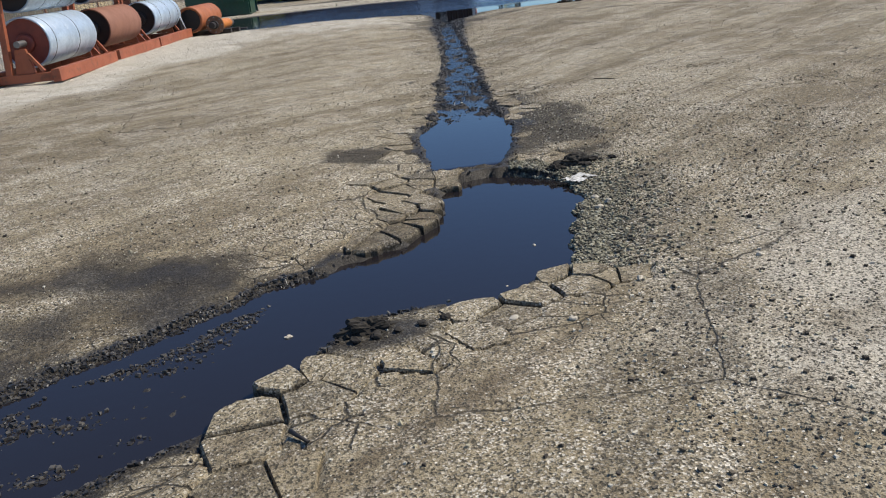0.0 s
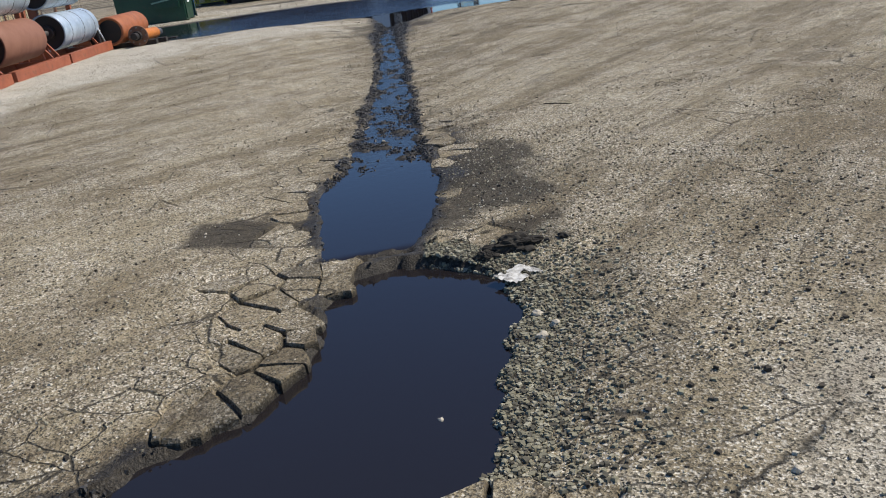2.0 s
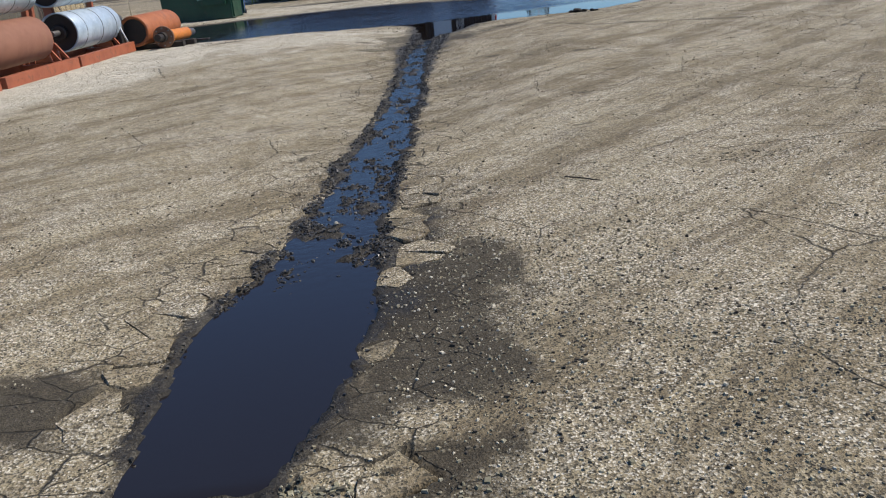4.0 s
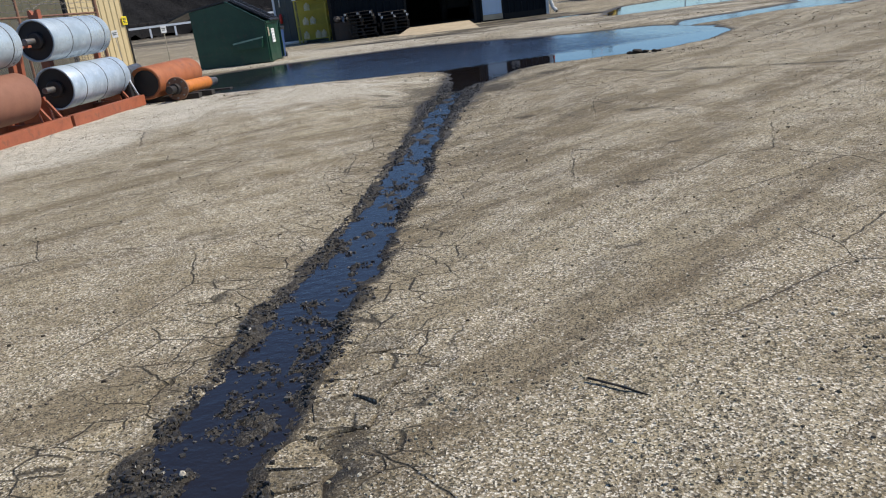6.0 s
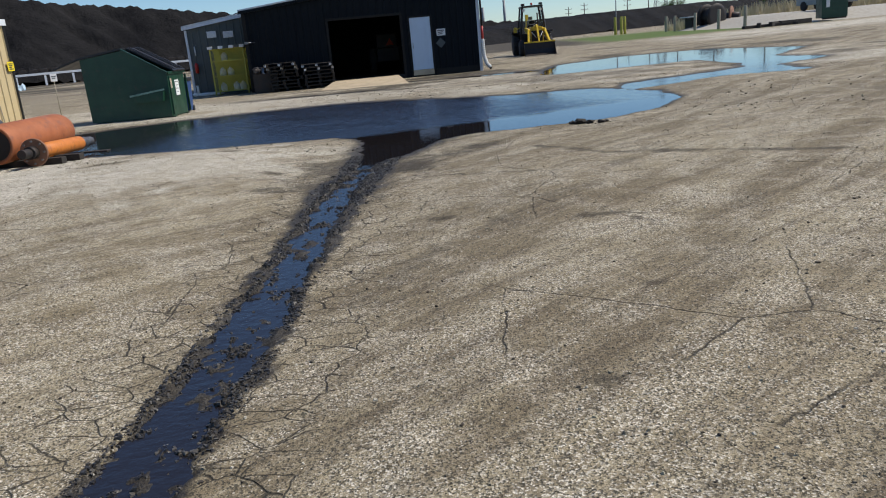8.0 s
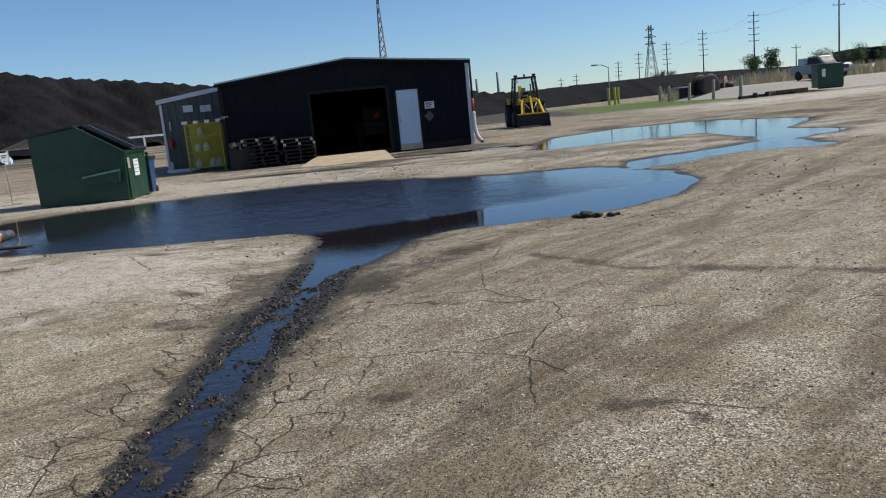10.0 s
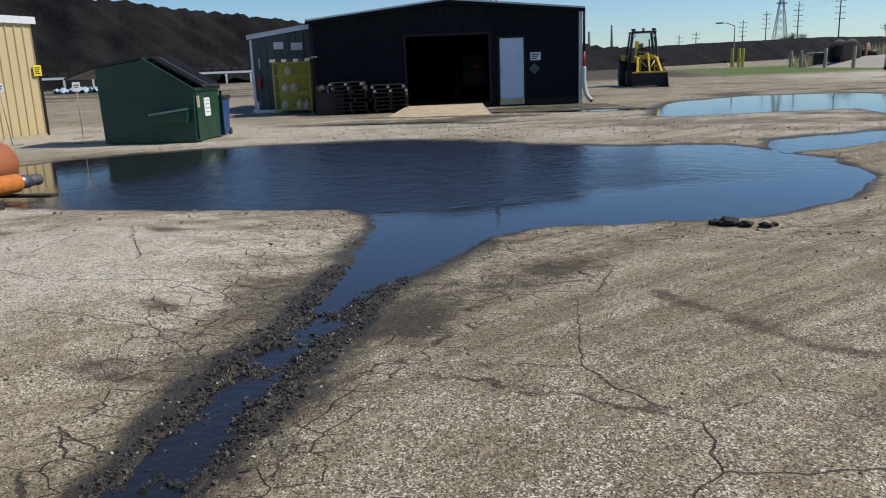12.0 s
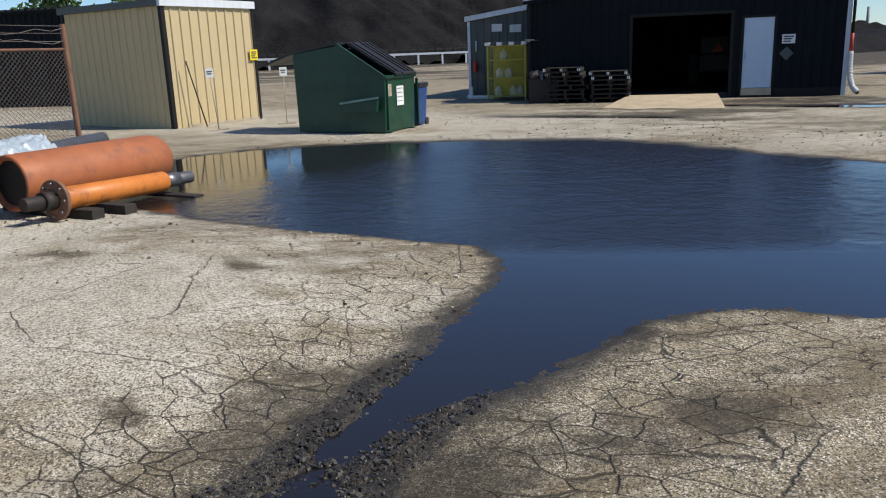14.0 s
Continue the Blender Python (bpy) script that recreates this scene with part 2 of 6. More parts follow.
def chain_material():
    return worn("galvanised_wire", (0.30, 0.28, 0.25), (0.22, 0.13, 0.08), 0.5, 0.6, 5, 0.7, 80, 0.0)


WRAP, COAL, WIRE = wrap_material(), coal_material(), chain_material()
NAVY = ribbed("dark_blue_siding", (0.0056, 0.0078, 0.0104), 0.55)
GREYSIDE = ribbed("grey_siding", (0.095, 0.106, 0.102), 0.5)
TAN = ribbed("tan_siding", (0.52, 0.42, 0.245), 0.5, 0, 0.3)
TRIM = ribbed("white_trim", (0.62, 0.65, 0.68), 0.45)
DARKTRIM = ribbed("dark_brown_trim", (0.018, 0.017, 0.016), 0.5)
ROOFING = ribbed("pale_roof_sheet", (0.55, 0.56, 0.57), 0.4, 0.3)
GREEN = worn("green_bin_paint", (0.0065, 0.052, 0.027), (0.005, 0.033, 0.019), 0.45, 0, 2.5, 0.6, 40, 0.1, (0.05, 0.045, 0.03), 0.35)
WORNGREEN = worn("chalky_green_paint", (0.20, 0.33, 0.27), (0.10, 0.19, 0.15), 0.6, 0, 6, 0.7)
BLACKLID = worn("black_plastic", (0.014, 0.014, 0.015), (0.026, 0.026, 0.027), 0.5, 0, 3, 0.7, 40, 0.1)
BLUE = worn("blue_plastic", (0.018, 0.06, 0.19), (0.014, 0.045, 0.14), 0.5, 0, 3, 0.6)
YELLOW = worn("yellow_paint", (0.75, 0.50, 0.02), (0.50, 0.33, 0.02), 0.45, 0, 3, 0.5, 50, 0.1, (0.10, 0.07, 0.03), 0.5)
SIGNYELLOW = worn("yellow_sign", (0.85, 0.66, 0.02), None, 0.5, 0, 2, 0.2)
CAGEYELLOW = worn("faded_yellow_steel", (0.46, 0.42, 0.06), (0.30, 0.28, 0.06), 0.6, 0, 3, 0.6)
WHITE = worn("white_enamel", (0.78, 0.78, 0.76), (0.62, 0.61, 0.58), 0.5, 0, 4, 0.5)
INK = worn("dark_print", (0.04, 0.04, 0.05), None, 0.6)
DOORBLUE = ribbed("pale_blue_door_paint", (0.50, 0.60, 0.70), 0.45, 0, 0.15)
PLY = worn("weathered_plywood", (0.52, 0.42, 0.28), (0.38, 0.30, 0.20), 0.8, 0, 2, 0.7, 50, 0.3, (0.2, 0.15, 0.1), 0.5)
TIMBER = worn("dark_weathered_timber", (0.034, 0.027, 0.021), (0.016, 0.014, 0.012), 0.85, 0, 5, 0.8, 60, 0.5)
PALEWOOD = worn("grey_weathered_timber", (0.44, 0.38, 0.28), (0.28, 0.24, 0.18), 0.85, 0, 5, 0.7, 60, 0.5)
ORANGE = worn("orange_pipe_paint", (0.62, 0.20, 0.03), (0.44, 0.13, 0.025), 0.5, 0, 4, 0.6, 60, 0.1, (0.14, 0.06, 0.03), 0.5)
ORANGEDRUM = worn("orange_rust_primer", (0.39, 0.125, 0.042), (0.27, 0.085, 0.034), 0.62, 0, 2.5, 0.7, 60, 0.1, (0.15, 0.07, 0.05), 0.45)
BROWNDRUM = worn("brown_rubber_lagging", (0.26, 0.115, 0.07), (0.19, 0.085, 0.055), 0.75, 0, 3, 0.6, 70, 0.2)
STEEL = worn("dull_steel", (0.24, 0.235, 0.23), (0.13, 0.11, 0.10), 0.45, 0.8, 6, 0.6)
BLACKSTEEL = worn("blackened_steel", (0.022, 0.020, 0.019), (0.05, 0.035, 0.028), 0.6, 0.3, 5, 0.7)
RUBBER = worn("tyre_rubber", (0.022, 0.021, 0.020), (0.05, 0.045, 0.04), 0.85, 0, 6, 0.6)
FOIL = worn("crumpled_plastic_sheet", (0.44, 0.51, 0.56), (0.27, 0.33, 0.38), 0.3, 0.1, 4, 0.8, 20, 0.6)
PVC = worn("white_drain_pipe", (0.72, 0.72, 0.69), (0.5, 0.49, 0.46), 0.45, 0, 4, 0.5)
RED = worn("red_paint", (0.50, 0.03, 0.02), None, 0.45)
ORANGERED = worn("orange_red_reflector", (0.75, 0.08, 0.02), None, 0.4)
CONCRETE = worn("concrete", (0.40, 0.37, 0.31), (0.28, 0.255, 0.21), 0.85, 0, 3, 0.6, 60, 0.4)
STONE = worn("loose_limestone", (0.52, 0.46, 0.36), (0.32, 0.28, 0.21), 0.8, 0, 8, 0.8, 90, 0.4)
CLOD = worn("tarry_clod", (0.035, 0.029, 0.021), (0.016, 0.013, 0.010), 0.98, 0, 14, 0.8, 90, 0.5)
BARK = worn("bark", (0.09, 0.07, 0.05), None, 0.9, 0, 5, 0.8, 30, 0.6)
LEAF = worn("spring_leaves", (0.075, 0.14, 0.03), (0.04, 0.08, 0.02), 0.6, 0, 1.5, 0.8, 12, 0.0)
STRAW = worn("dry_grass", (0.62, 0.51, 0.31), (0.44, 0.37, 0.19), 0.8, 0, 1, 0.8, 8, 0.0)
SILVERPAINT = worn("silver_car_paint", (0.30, 0.33, 0.33), None, 0.5, 0.2, 2, 0.3, 80, 0.0)
# concrete with the blue of distance haze mixed into its base colour
HAZE = worn("haze_tinted_concrete", (0.34, 0.42, 0.52), (0.28, 0.36, 0.46), 0.8, 0, 0.05, 0.5, 0.3, 0.0)
POLE = worn("creosoted_pole", (0.10, 0.085, 0.075), None, 0.85, 0, 2, 0.6)
GALV = worn("far_galvanised_steel", (0.22, 0.24, 0.26), None, 0.6, 0.3, 2, 0.5)


def pane_material():
    m, nd, lk, b = nodes_of("tinted_pane")
    b.inputs["Base Color"].default_value = (0.75, 0.80, 0.82, 1)
    b.inputs["Roughness"].default_value = 0.05
    b.inputs["Transmission Weight"].default_value = 1.0
    b.inputs["IOR"].default_value = 1.1
    return m


PANE = pane_material()

# ---- ground, one sheet, shaped by the waters in it ----
def mesh_from(name, verts, faces, mat=None, smooth=False):
    me = bpy.data.meshes.new(name)
    me.from_pydata(verts, [], faces)
    if mat:
        me.materials.append(mat)
    if smooth:
        me.polygons.foreach_set("use_smooth", [True] * len(me.polygons))
    me.update()
    return me


def hash2(i, j, k=0):
    h = np.sin(i * 127.1 + j * 311.7 + k * 74.7) * 43758.5453
    return h - np.floor(h)


def vnoise(x, y, seed=0):
    """Smooth value noise, 0 to 1."""
    i, j = np.floor(x), np.floor(y)
    u, v = x - i, y - j
    u, v = u * u * (3 - 2 * u), v * v * (3 - 2 * v)
    a, b, c, d = hash2(i, j, seed), hash2(i + 1, j, seed), hash2(i, j + 1, seed), hash2(i + 1, j + 1, seed)
    return (a * (1 - u) + b * u) * (1 - v) + (c * (1 - u) + d * u) * v


def fbm(x, y, seed=0, octaves=4):
    s, a, t = 0.0, 0.5, 0.0
    for k in range(octaves):
        s, t = s + a * vnoise(x * 2 ** k, y * 2 ** k, seed + k), t + a
        a *= 0.55
    return s / t


def ease(v, lo, hi):
    u = np.clip((v - lo) / (hi - lo), 0, 1)
    return u * u * (3 - 2 * u)


def inside(x, y, corners):
    """Signed distance to a closed outline, negative within."""
    d, odd = np.full(x.shape, 1e9), np.zeros(x.shape, bool)
    for (ax, ay), (bx, by) in zip(corners, corners[1:] + corners[:1]):
        ex, ey = bx - ax, by - ay
        t = np.clip(((x - ax) * ex + (y - ay) * ey) / (ex * ex + ey * ey), 0, 1)
        d = np.minimum(d, np.hypot(x - ax - t * ex, y - ay - t * ey))
        odd ^= ((ay > y) != (by > y)) & (x < ex * (y - ay) / (by - ay + 1e-12) + ax)
    return np.where(odd, -d, d)


POTHOLE = [(-3.9, 1.05), (-3.5, 1.6), (-2.6, 2.45), (-1.9, 2.85), (-1.38, 3.35), (-0.9, 3.8), (-0.58, 4.02), (-0.2, 4.27), (0.0, 4.6), (-0.02, 5.1),
           (0.1, 5.48), (0.4, 5.58), (0.68, 5.5), (0.95, 5.2), (0.99, 4.75), (0.81, 4.3), (0.69, 3.73), (0.3, 3.3), (-0.2, 3.22),
           (-0.45, 3.05), (-0.74, 2.72), (-0.88, 2.45), (-1.2, 2.2), (-1.6, 1.95), (-2.5, 1.3), (-3.4, 0.85)]
PUDDLE = [(0.52, 18.2), (0.38, 19.0), (0.28, 20.2), (0.2, 21.1), (0.02, 21.75), (-0.4, 22.12), (-1.3, 22.14), (-2.8, 22.26), (-4.4, 22.42), (-5.7, 22.6),
          (-6.9, 23.8), (-8.4, 25.8), (-8.5, 26.9), (-7.9, 28.2), (-5.4, 29.6), (-3.8, 30.2), (-1.6, 30.7), (0.1, 30.3), (1.6, 29.2),
          (3.3, 28.6), (5.2, 28.5), (6.3, 26.0), (6.3, 24.2), (5.4, 22.5), (4.2, 21.5), (3.0, 21.25), (2.0, 21.05), (1.55, 20.6),
          (1.3, 19.75), (1.02, 19.1), (0.78, 18.5)]
FAR_PUDDLE = [(4.6, 36.4), (5.3, 35.4), (8.3, 36.5), (10.2, 36.7), (10.5, 33.2), (9.9, 31.4), (7.9, 29.9), (5.9, 29.0), (5.6, 26.5),
              (8.1, 28.5), (9.4, 28.5), (10.6, 28.5), (10.9, 31.0), (13.2, 33.0), (12.4, 35.5), (15.3, 39.8), (13.0, 45.6), (9.3, 45.6), (6.0, 42.6)]
# stations of the runnel: along, middle, half its width
RUN_Y = [5.3, 5.8, 6.4, 7.0, 7.5, 8.4, 9.3, 9.9, 10.7, 11.4, 12.4, 14.0, 15.5, 17.0, 18.2, 19.2]
RUN_X = [0.30, 0.24, 0.27, 0.30, 0.35, 0.39, 0.43, 0.42, 0.48, 0.48, 0.50, 0.53, 0.53, 0.52, 0.62, 0.66]
RUN_W = [0.25, 0.26, 0.38, 0.42, 0.40, 0.31, 0.28, 0.29, 0.26, 0.22, 0.22, 0.21, 0.20, 0.19, 0.19, 0.24]


def land_level(y):
    return 0.10 * ease(y, 10.5, 18.0)


def water_level(x, y):
    """The pothole stands a few centimetres lower than the pool behind its ledge."""
    return land_level(y) - 0.045 * (1 - ease(y - 0.12 * (x - 0.4), 5.60, 5.74))


SLAB_SIZE, SLAB_SEED = 0.215, 7


def nearest_slab(x, y):
    """Middle of the pavement fragment that a place belongs to."""
    i, j = np.floor(x / SLAB_SIZE), np.floor(y / SLAB_SIZE)
    best, mx, my = np.full(x.shape, 9.0), np.zeros(x.shape), np.zeros(x.shape)
    for di in (-1, 0, 1):
        for dj in (-1, 0, 1):
            a, b = i + di, j + dj
            px, py = (a + hash2(a, b, SLAB_SEED)) * SLAB_SIZE, (b + hash2(a, b, SLAB_SEED + 5)) * SLAB_SIZE
            d = np.hypot(px - x, py - y)
            near = d < best
            best, mx, my = np.where(near, d, best), np.where(near, px, mx), np.where(near, py, my)
    return mx, my


def broken(x, y):
    """Whether the fragment with its middle at x, y has come loose from the sheet."""
    h, r, b = shore(x, y)
    n = fbm(x * 1.7, y * 1.7, 611)
    spill = (x > 0.58) & (y > 3.5) & (y < 5.5)
    clods = (x > -0.75) & (x < 0.0) & (y > 2.8) & (y < 3.2)
    ledge = (x > 0.05) & (x < 0.85) & (y > 5.4) & (y < 6.3)
    rim = (h > -0.03) & (r > 0.05) & (h < 0.30 + 0.75 * (n - 0.34)) & (y < 5.8) & ((x > -0.5) | (y < 3.0) & (x > -0.95)) & ~spill & ~clods & ~ledge
    bank = ~ledge & (r > np.where(y < 7.6, 0.06, -0.01)) & (r < 0.16 + 0.5 * (n - 0.42)) & (y > 5.8) & (y < 9.4) & (h > 0.1)
    return rim | bank


def shore(x, y):
    """Distance to the nearest water's edge, negative in the water: pothole, runnel, puddles."""
    wob = (fbm(x * 2.2, y * 2.2, 3) - 0.5) * 0.16 + (fbm(x * 9, y * 9, 13, 3) - 0.5) * 0.07
    far = ease(y, 20, 26)
    hole = inside(x, y, POTHOLE)
    run = np.abs(x - np.interp(y, RUN_Y, RUN_X)) - np.interp(y, RUN_Y, RUN_W)
    run = np.maximum(run, np.maximum(5.6 - y, y - 19.4))
    big = np.minimum(inside(x, y, PUDDLE), inside(x, y, FAR_PUDDLE))
    for cx, cy, rx, ry in ((-2.6, 35.7, 1.7, 0.22), (2.9, 39.3, 2.2, 0.45), (0.3, 39.6, 1.2, 0.2)):
        big = np.minimum(big, (np.hypot((x - cx) / rx, (y - cy) / ry) - 1) * ry)
    return hole + wob, run + wob * 0.8, big + wob + (fbm(x * 0.9, y * 0.9, 23) - 0.5) * 0.5 * far


def height(x, y, whole=False):
    """Ground height and the distances to the waters; whole: as if no fragment had come loose."""
    hole, run, big = shore(x, y)
    edge = np.minimum(np.minimum(hole, run), big)
    level, low = land_level(y), water_level(x, y)
    # banks that rise gently from the runnel
    z = level + 0.015 + 0.085 * ease(edge, 0.0, 2.2) * (1 - 0.7 * ease(y, 24, 29))
    z -= 0.04 * ease(-x, 4.0, 5.5) * ease(y, 15, 18) * (1 - ease(y, 21, 24))
    z += 0.05 * ease(-x, -0.3, 1.0) * (1 - ease(-x, 3.0, 5.0)) * ease(y, 15, 19) * (1 - ease(y, 21, 23)) * ease(edge, 0, 1.2)
    z += (fbm(x * 0.8, y * 0.8, 31) - 0.5) * 0.05 * ease(edge, 0.1, 1.2)
    near = ease(y, 60, 30)
    z += (fbm(x * 7, y * 7, 41, 3) - 0.5) * 0.014 * near
    # bed of each water, the runnel with gravel bars that break the surface
    bars = fbm(x * 5.5, y * 4.0, 51, 4)
    fine = fbm(x * 22, y * 22, 61, 2)
    shallow = ease(-x, 0.1, 1.0)
    beach = np.maximum(shallow, ease(x, 0.35, 0.6) * ease(y, 3.3, 3.6) * (1 - ease(y, 5.2, 5.5)))
    z = z - 0.04 * beach * (1 - ease(hole, 0.0, 0.45)) * (y < 5.6)
    z = np.where(hole < 0, low + 0.012 - 0.16 * ease(-hole, 0.0, 0.16), z)
    z = np.where(hole < 0, z + shallow * ease(-hole, 0, 0.2) * (0.1456 + (fine - 0.5) * 0.009), z)
    z = np.where((run < 0) & (hole > 0), level + 0.012 - 0.031 * ease(-run, 0, 0.1) + (bars - 0.42) * 0.078 * ease(y, 7.0, 7.9) + (fine - 0.5) * 0.040 - 0.03 * (1 - ease(y, 6.8, 7.5)), z)
    bed = level + 0.004 - 0.10 * ease(-big, 0, 0.5) + (fine - 0.5) * 0.02 * ease(big, -0.3, 0)
    z = np.where(big < 0, np.where(run < 0.05, np.minimum(z, bed + 0.03 * (1 - ease(y, 18.6, 19.4))), bed), z)
    # pavement fragments along the rims stand free, their joints washed out
    if not whole:
        loose = broken(*nearest_slab(x, y)) & (edge > 0.0)
        z = np.where(loose, z - 0.026, z)
    z = np.where(edge > 0.0, np.maximum(z, low + 0.004), z)
    # ledge between the two pools
    bar = np.exp(-((y - 5.68 - 0.12 * (x - 0.4)) / 0.07) ** 2) * ease(x, -0.15, 0.05) * (1 - ease(x, 1.1, 1.4))
    z = np.maximum(z, level - 0.2 + bar * (0.220 + (fine - 0.5) * 0.05 + (fbm(x * 12, y * 12, 63, 2) - 0.5) * 0.05))
    return z, edge, hole, run, big


def spaced(stops):
    """Coordinates through stops of (place, step): steps grow evenly between them."""
    out = [stops[0][0]]
    for (a, sa), (b, sb) in zip(stops, stops[1:]):
        while out[-1] < b - 1e-6:
            u = (out[-1] - a) / (b - a)
            out.append(min(b, out[-1] + sa + (sb - sa) * max(u, 0)))
    return np.array(out)


def sheet(name, xs, ys, shear):
    """Grid of xs by ys; columns follow the runnel's bend near it."""
    gx, gy = np.meshgrid(xs, ys)
    if shear:
        gx = gx + np.interp(gy, RUN_Y, RUN_X) * np.clip(1 - np.abs(gx) / 6, 0, 1)
    return gx, gy


def grid_mesh(name, gx, gy, gz, mat):
    n, m = gx.shape
    me = bpy.data.meshes.new(name)
    me.vertices.add(n * m)
    me.vertices.foreach_set("co", np.stack([gx, gy, gz], -1).astype(np.float32).ravel())
    i = np.arange(n * m).reshape(n, m)
    quads = np.stack([i[:-1, :-1], i[:-1, 1:], i[1:, 1:], i[1:, :-1]], -1).reshape(-1)
    me.loops.add(len(quads))
    me.loops.foreach_set("vertex_index", quads.astype(np.int32))
    me.polygons.add(len(quads) // 4)
    me.polygons.foreach_set("loop_start", np.arange(0, len(quads), 4, dtype=np.int32))
    me.polygons.foreach_set("use_smooth", np.ones(len(quads) // 4, bool))
    me.materials.append(mat)
    me.update(calc_edges=True)
    return me


def mask(me, name, values):
    me.attributes.new(name, "FLOAT", "POINT").data.foreach_set("value", np.clip(values, 0, 1).astype(np.float32).ravel())


xs = spaced([(-2500, 400), (-300, 60), (-60, 6), (-10, 0.25), (-4, 0.1), (-3.0, 0.035), (-1.6, 0.025), (1.3, 0.025), (4, 0.1), (14, 0.3), (60, 6), (300, 60), (2500, 400)])
ys = spaced([(-300, 60), (-30, 6), (-3, 0.3), (1.0, 0.05), (2.0, 0.025), (12, 0.025), (20, 0.04), (24, 0.08), (32, 0.14), (48, 0.3), (70, 2), (300, 50), (3500, 500)])
gx, gy = sheet("ground", xs, ys, True)
gz, edge, hole, run, big = height(gx, gy)
ground = tagged(new("ground", grid_mesh("ground", gx, gy, gz, ASPHALT)), "cracked tan asphalt yard with stains and loose gravel", "ground", kind="structure")


def blob(x, y, cx, cy, rx, ry, seed=0):
    r = np.hypot((x - cx) / rx, (y - cy) / ry) + (fbm(x * 3.0, y * 3.0, 80 + seed, 5) - 0.5) * 1.7
    return 1 - ease(r, 0.25, 1.2)


near_edge = np.minimum(hole, run)
ragged = (fbm(gx * 5, gy * 5, 91) - 0.5) * 0.18 + (fbm(gx * 19, gy * 19, 95, 3) - 0.5) * 0.16
wet = 1 - ease((near_edge + ragged * 0.8 + 0.04 * ease(gy, 7.5, 9) * (1 - ease(gy, 13.5, 15))) / (1 + 1.6 * ease(gy, 14.5, 17.0)), 0.04, 0.11)
wet = np.maximum(wet, 1 - ease((big + ragged * 0.7) / (1 + 1.8 * ease(gy, 17.5, 18.5) * (1 - ease(gy, 19.8, 21.0)) + 3.0 * ease(gy, 27, 32)), 0.0, 0.12))
wet = np.maximum(wet, (1 - ease(np.abs(gx - 0.66) + ragged * 1.6, 0.20, 0.40)) * ease(gy, 15.4, 17.2) * (1 - ease(gy, 19.0, 20.0)))
wet = np.maximum(wet, 0.9 * blob(gx, gy, -1.5, 3.55, 1.0, 0.6, 1))
wet = np.maximum(wet, 0.9 * blob(gx, gy, -2.5, 2.95, 1.0, 0.5, 19))
wet = np.maximum(wet, 1.3 * blob(gx, gy, -0.3, 3.02, 0.5, 0.2, 16))
wet = np.maximum(wet, 1.2 * blob(gx, gy, 0.85, 7.7, 0.28, 0.9, 17))
wet = np.maximum(wet, 0.85 * blob(gx, gy, 0.65, 17.9, 0.42, 1.6, 2))
wet = np.maximum(wet, 0.6 * blob(gx, gy, 1.1, 18.25, 0.38, 0.75, 18))
wet = np.maximum(wet, 0.7 * blob(gx, gy, 1.1, 5.5, 0.4, 0.14, 3))
wet = np.maximum(wet, 0.9 * blob(gx, gy, 2.0, 41.0, 3.0, 1.1, 4))
stain = np.maximum.reduce([1.2 * blob(gx, gy, -0.5, 6.35, 0.65, 0.42, 5), 1.2 * blob(gx, gy, 1.0, 6.9, 0.6, 1.4, 6), 0.8 * blob(gx, gy, -1.6, 3.9, 1.0, 0.5, 7),
                           0.7 * blob(gx, gy, 1.1, 18.2, 0.8, 1.0, 8), 0.7 * blob(gx, gy, 0.1, 18.2, 0.5, 1.6, 9),
                           0.75 * blob(gx, gy, -2.5, 38.0, 3.5, 0.6, 10), 0.6 * blob(gx, gy, 6, 33, 5, 2, 11), 0.6 * blob(gx, gy, 1.0, 4.6, 0.40, 1.0, 12)])
stain = np.maximum(stain, (0.65 - 0.3 * ease(gy, 7.5, 9)) * (1 - ease(near_edge + ragged, 0.05, 0.30)) * ease(fbm(gx * 9, gy * 9, 161, 3), 0.40, 0.58))
far_dirt = ease(gy, 50, 75) * (1 - ease(gx, -5, 10)) * ease(fbm(gx * 0.12, gy * 0.5, 97), 0.40, 0.58) * 1.35
far_dirt = np.maximum(far_dirt, ease(gy + (fbm(gx * 0.25, gy * 0.12, 98) - 0.5) * 30, 70, 84) * ease(gx, -6, 2) * (1 - ease(gy - 0.3 * (gx - 20), 66, 74) * ease(gx, 11, 17)) * 1.3)
far_dirt = np.maximum(far_dirt, 1.1 * blob(gx, gy, 3.3, 39.6, 2.2, 0.6, 27))
stain = np.maximum(stain, far_dirt)
pale = ease(-gx + (gy - 16) * 0.35 * (gy < 19) + (fbm(gx, gy, 93) - 0.5) * 2.2, 3.2, 4.4) * ease(gy, 6, 12) * (1 - ease(gy, 24, 27))
pale = np.maximum(pale, 0.7 * ease(gy, 28, 31) * (1 - ease(gy, 36, 40)) * ease(fbm(gx * 0.5, gy * 1.1, 99), 0.3, 0.6))
pale = np.maximum(pale, 0.85 * blob(gx, gy, -2.2, 19.4, 2.6, 2.6, 13))
pale = np.maximum(pale, 0.8 * blob(gx, gy, -6, 34.5, 10, 3.0, 14))
pale = np.maximum(pale, 0.9 * ease(gy - 0.3 * (gx - 20), 54, 60) * ease(gx, 14, 20) * (1 - ease(gy - 0.3 * (gx - 20), 68, 74)))
pale = np.maximum(pale, 0.6 * blob(gx, gy, 2.0, 2.6, 1.2, 1.5, 15))


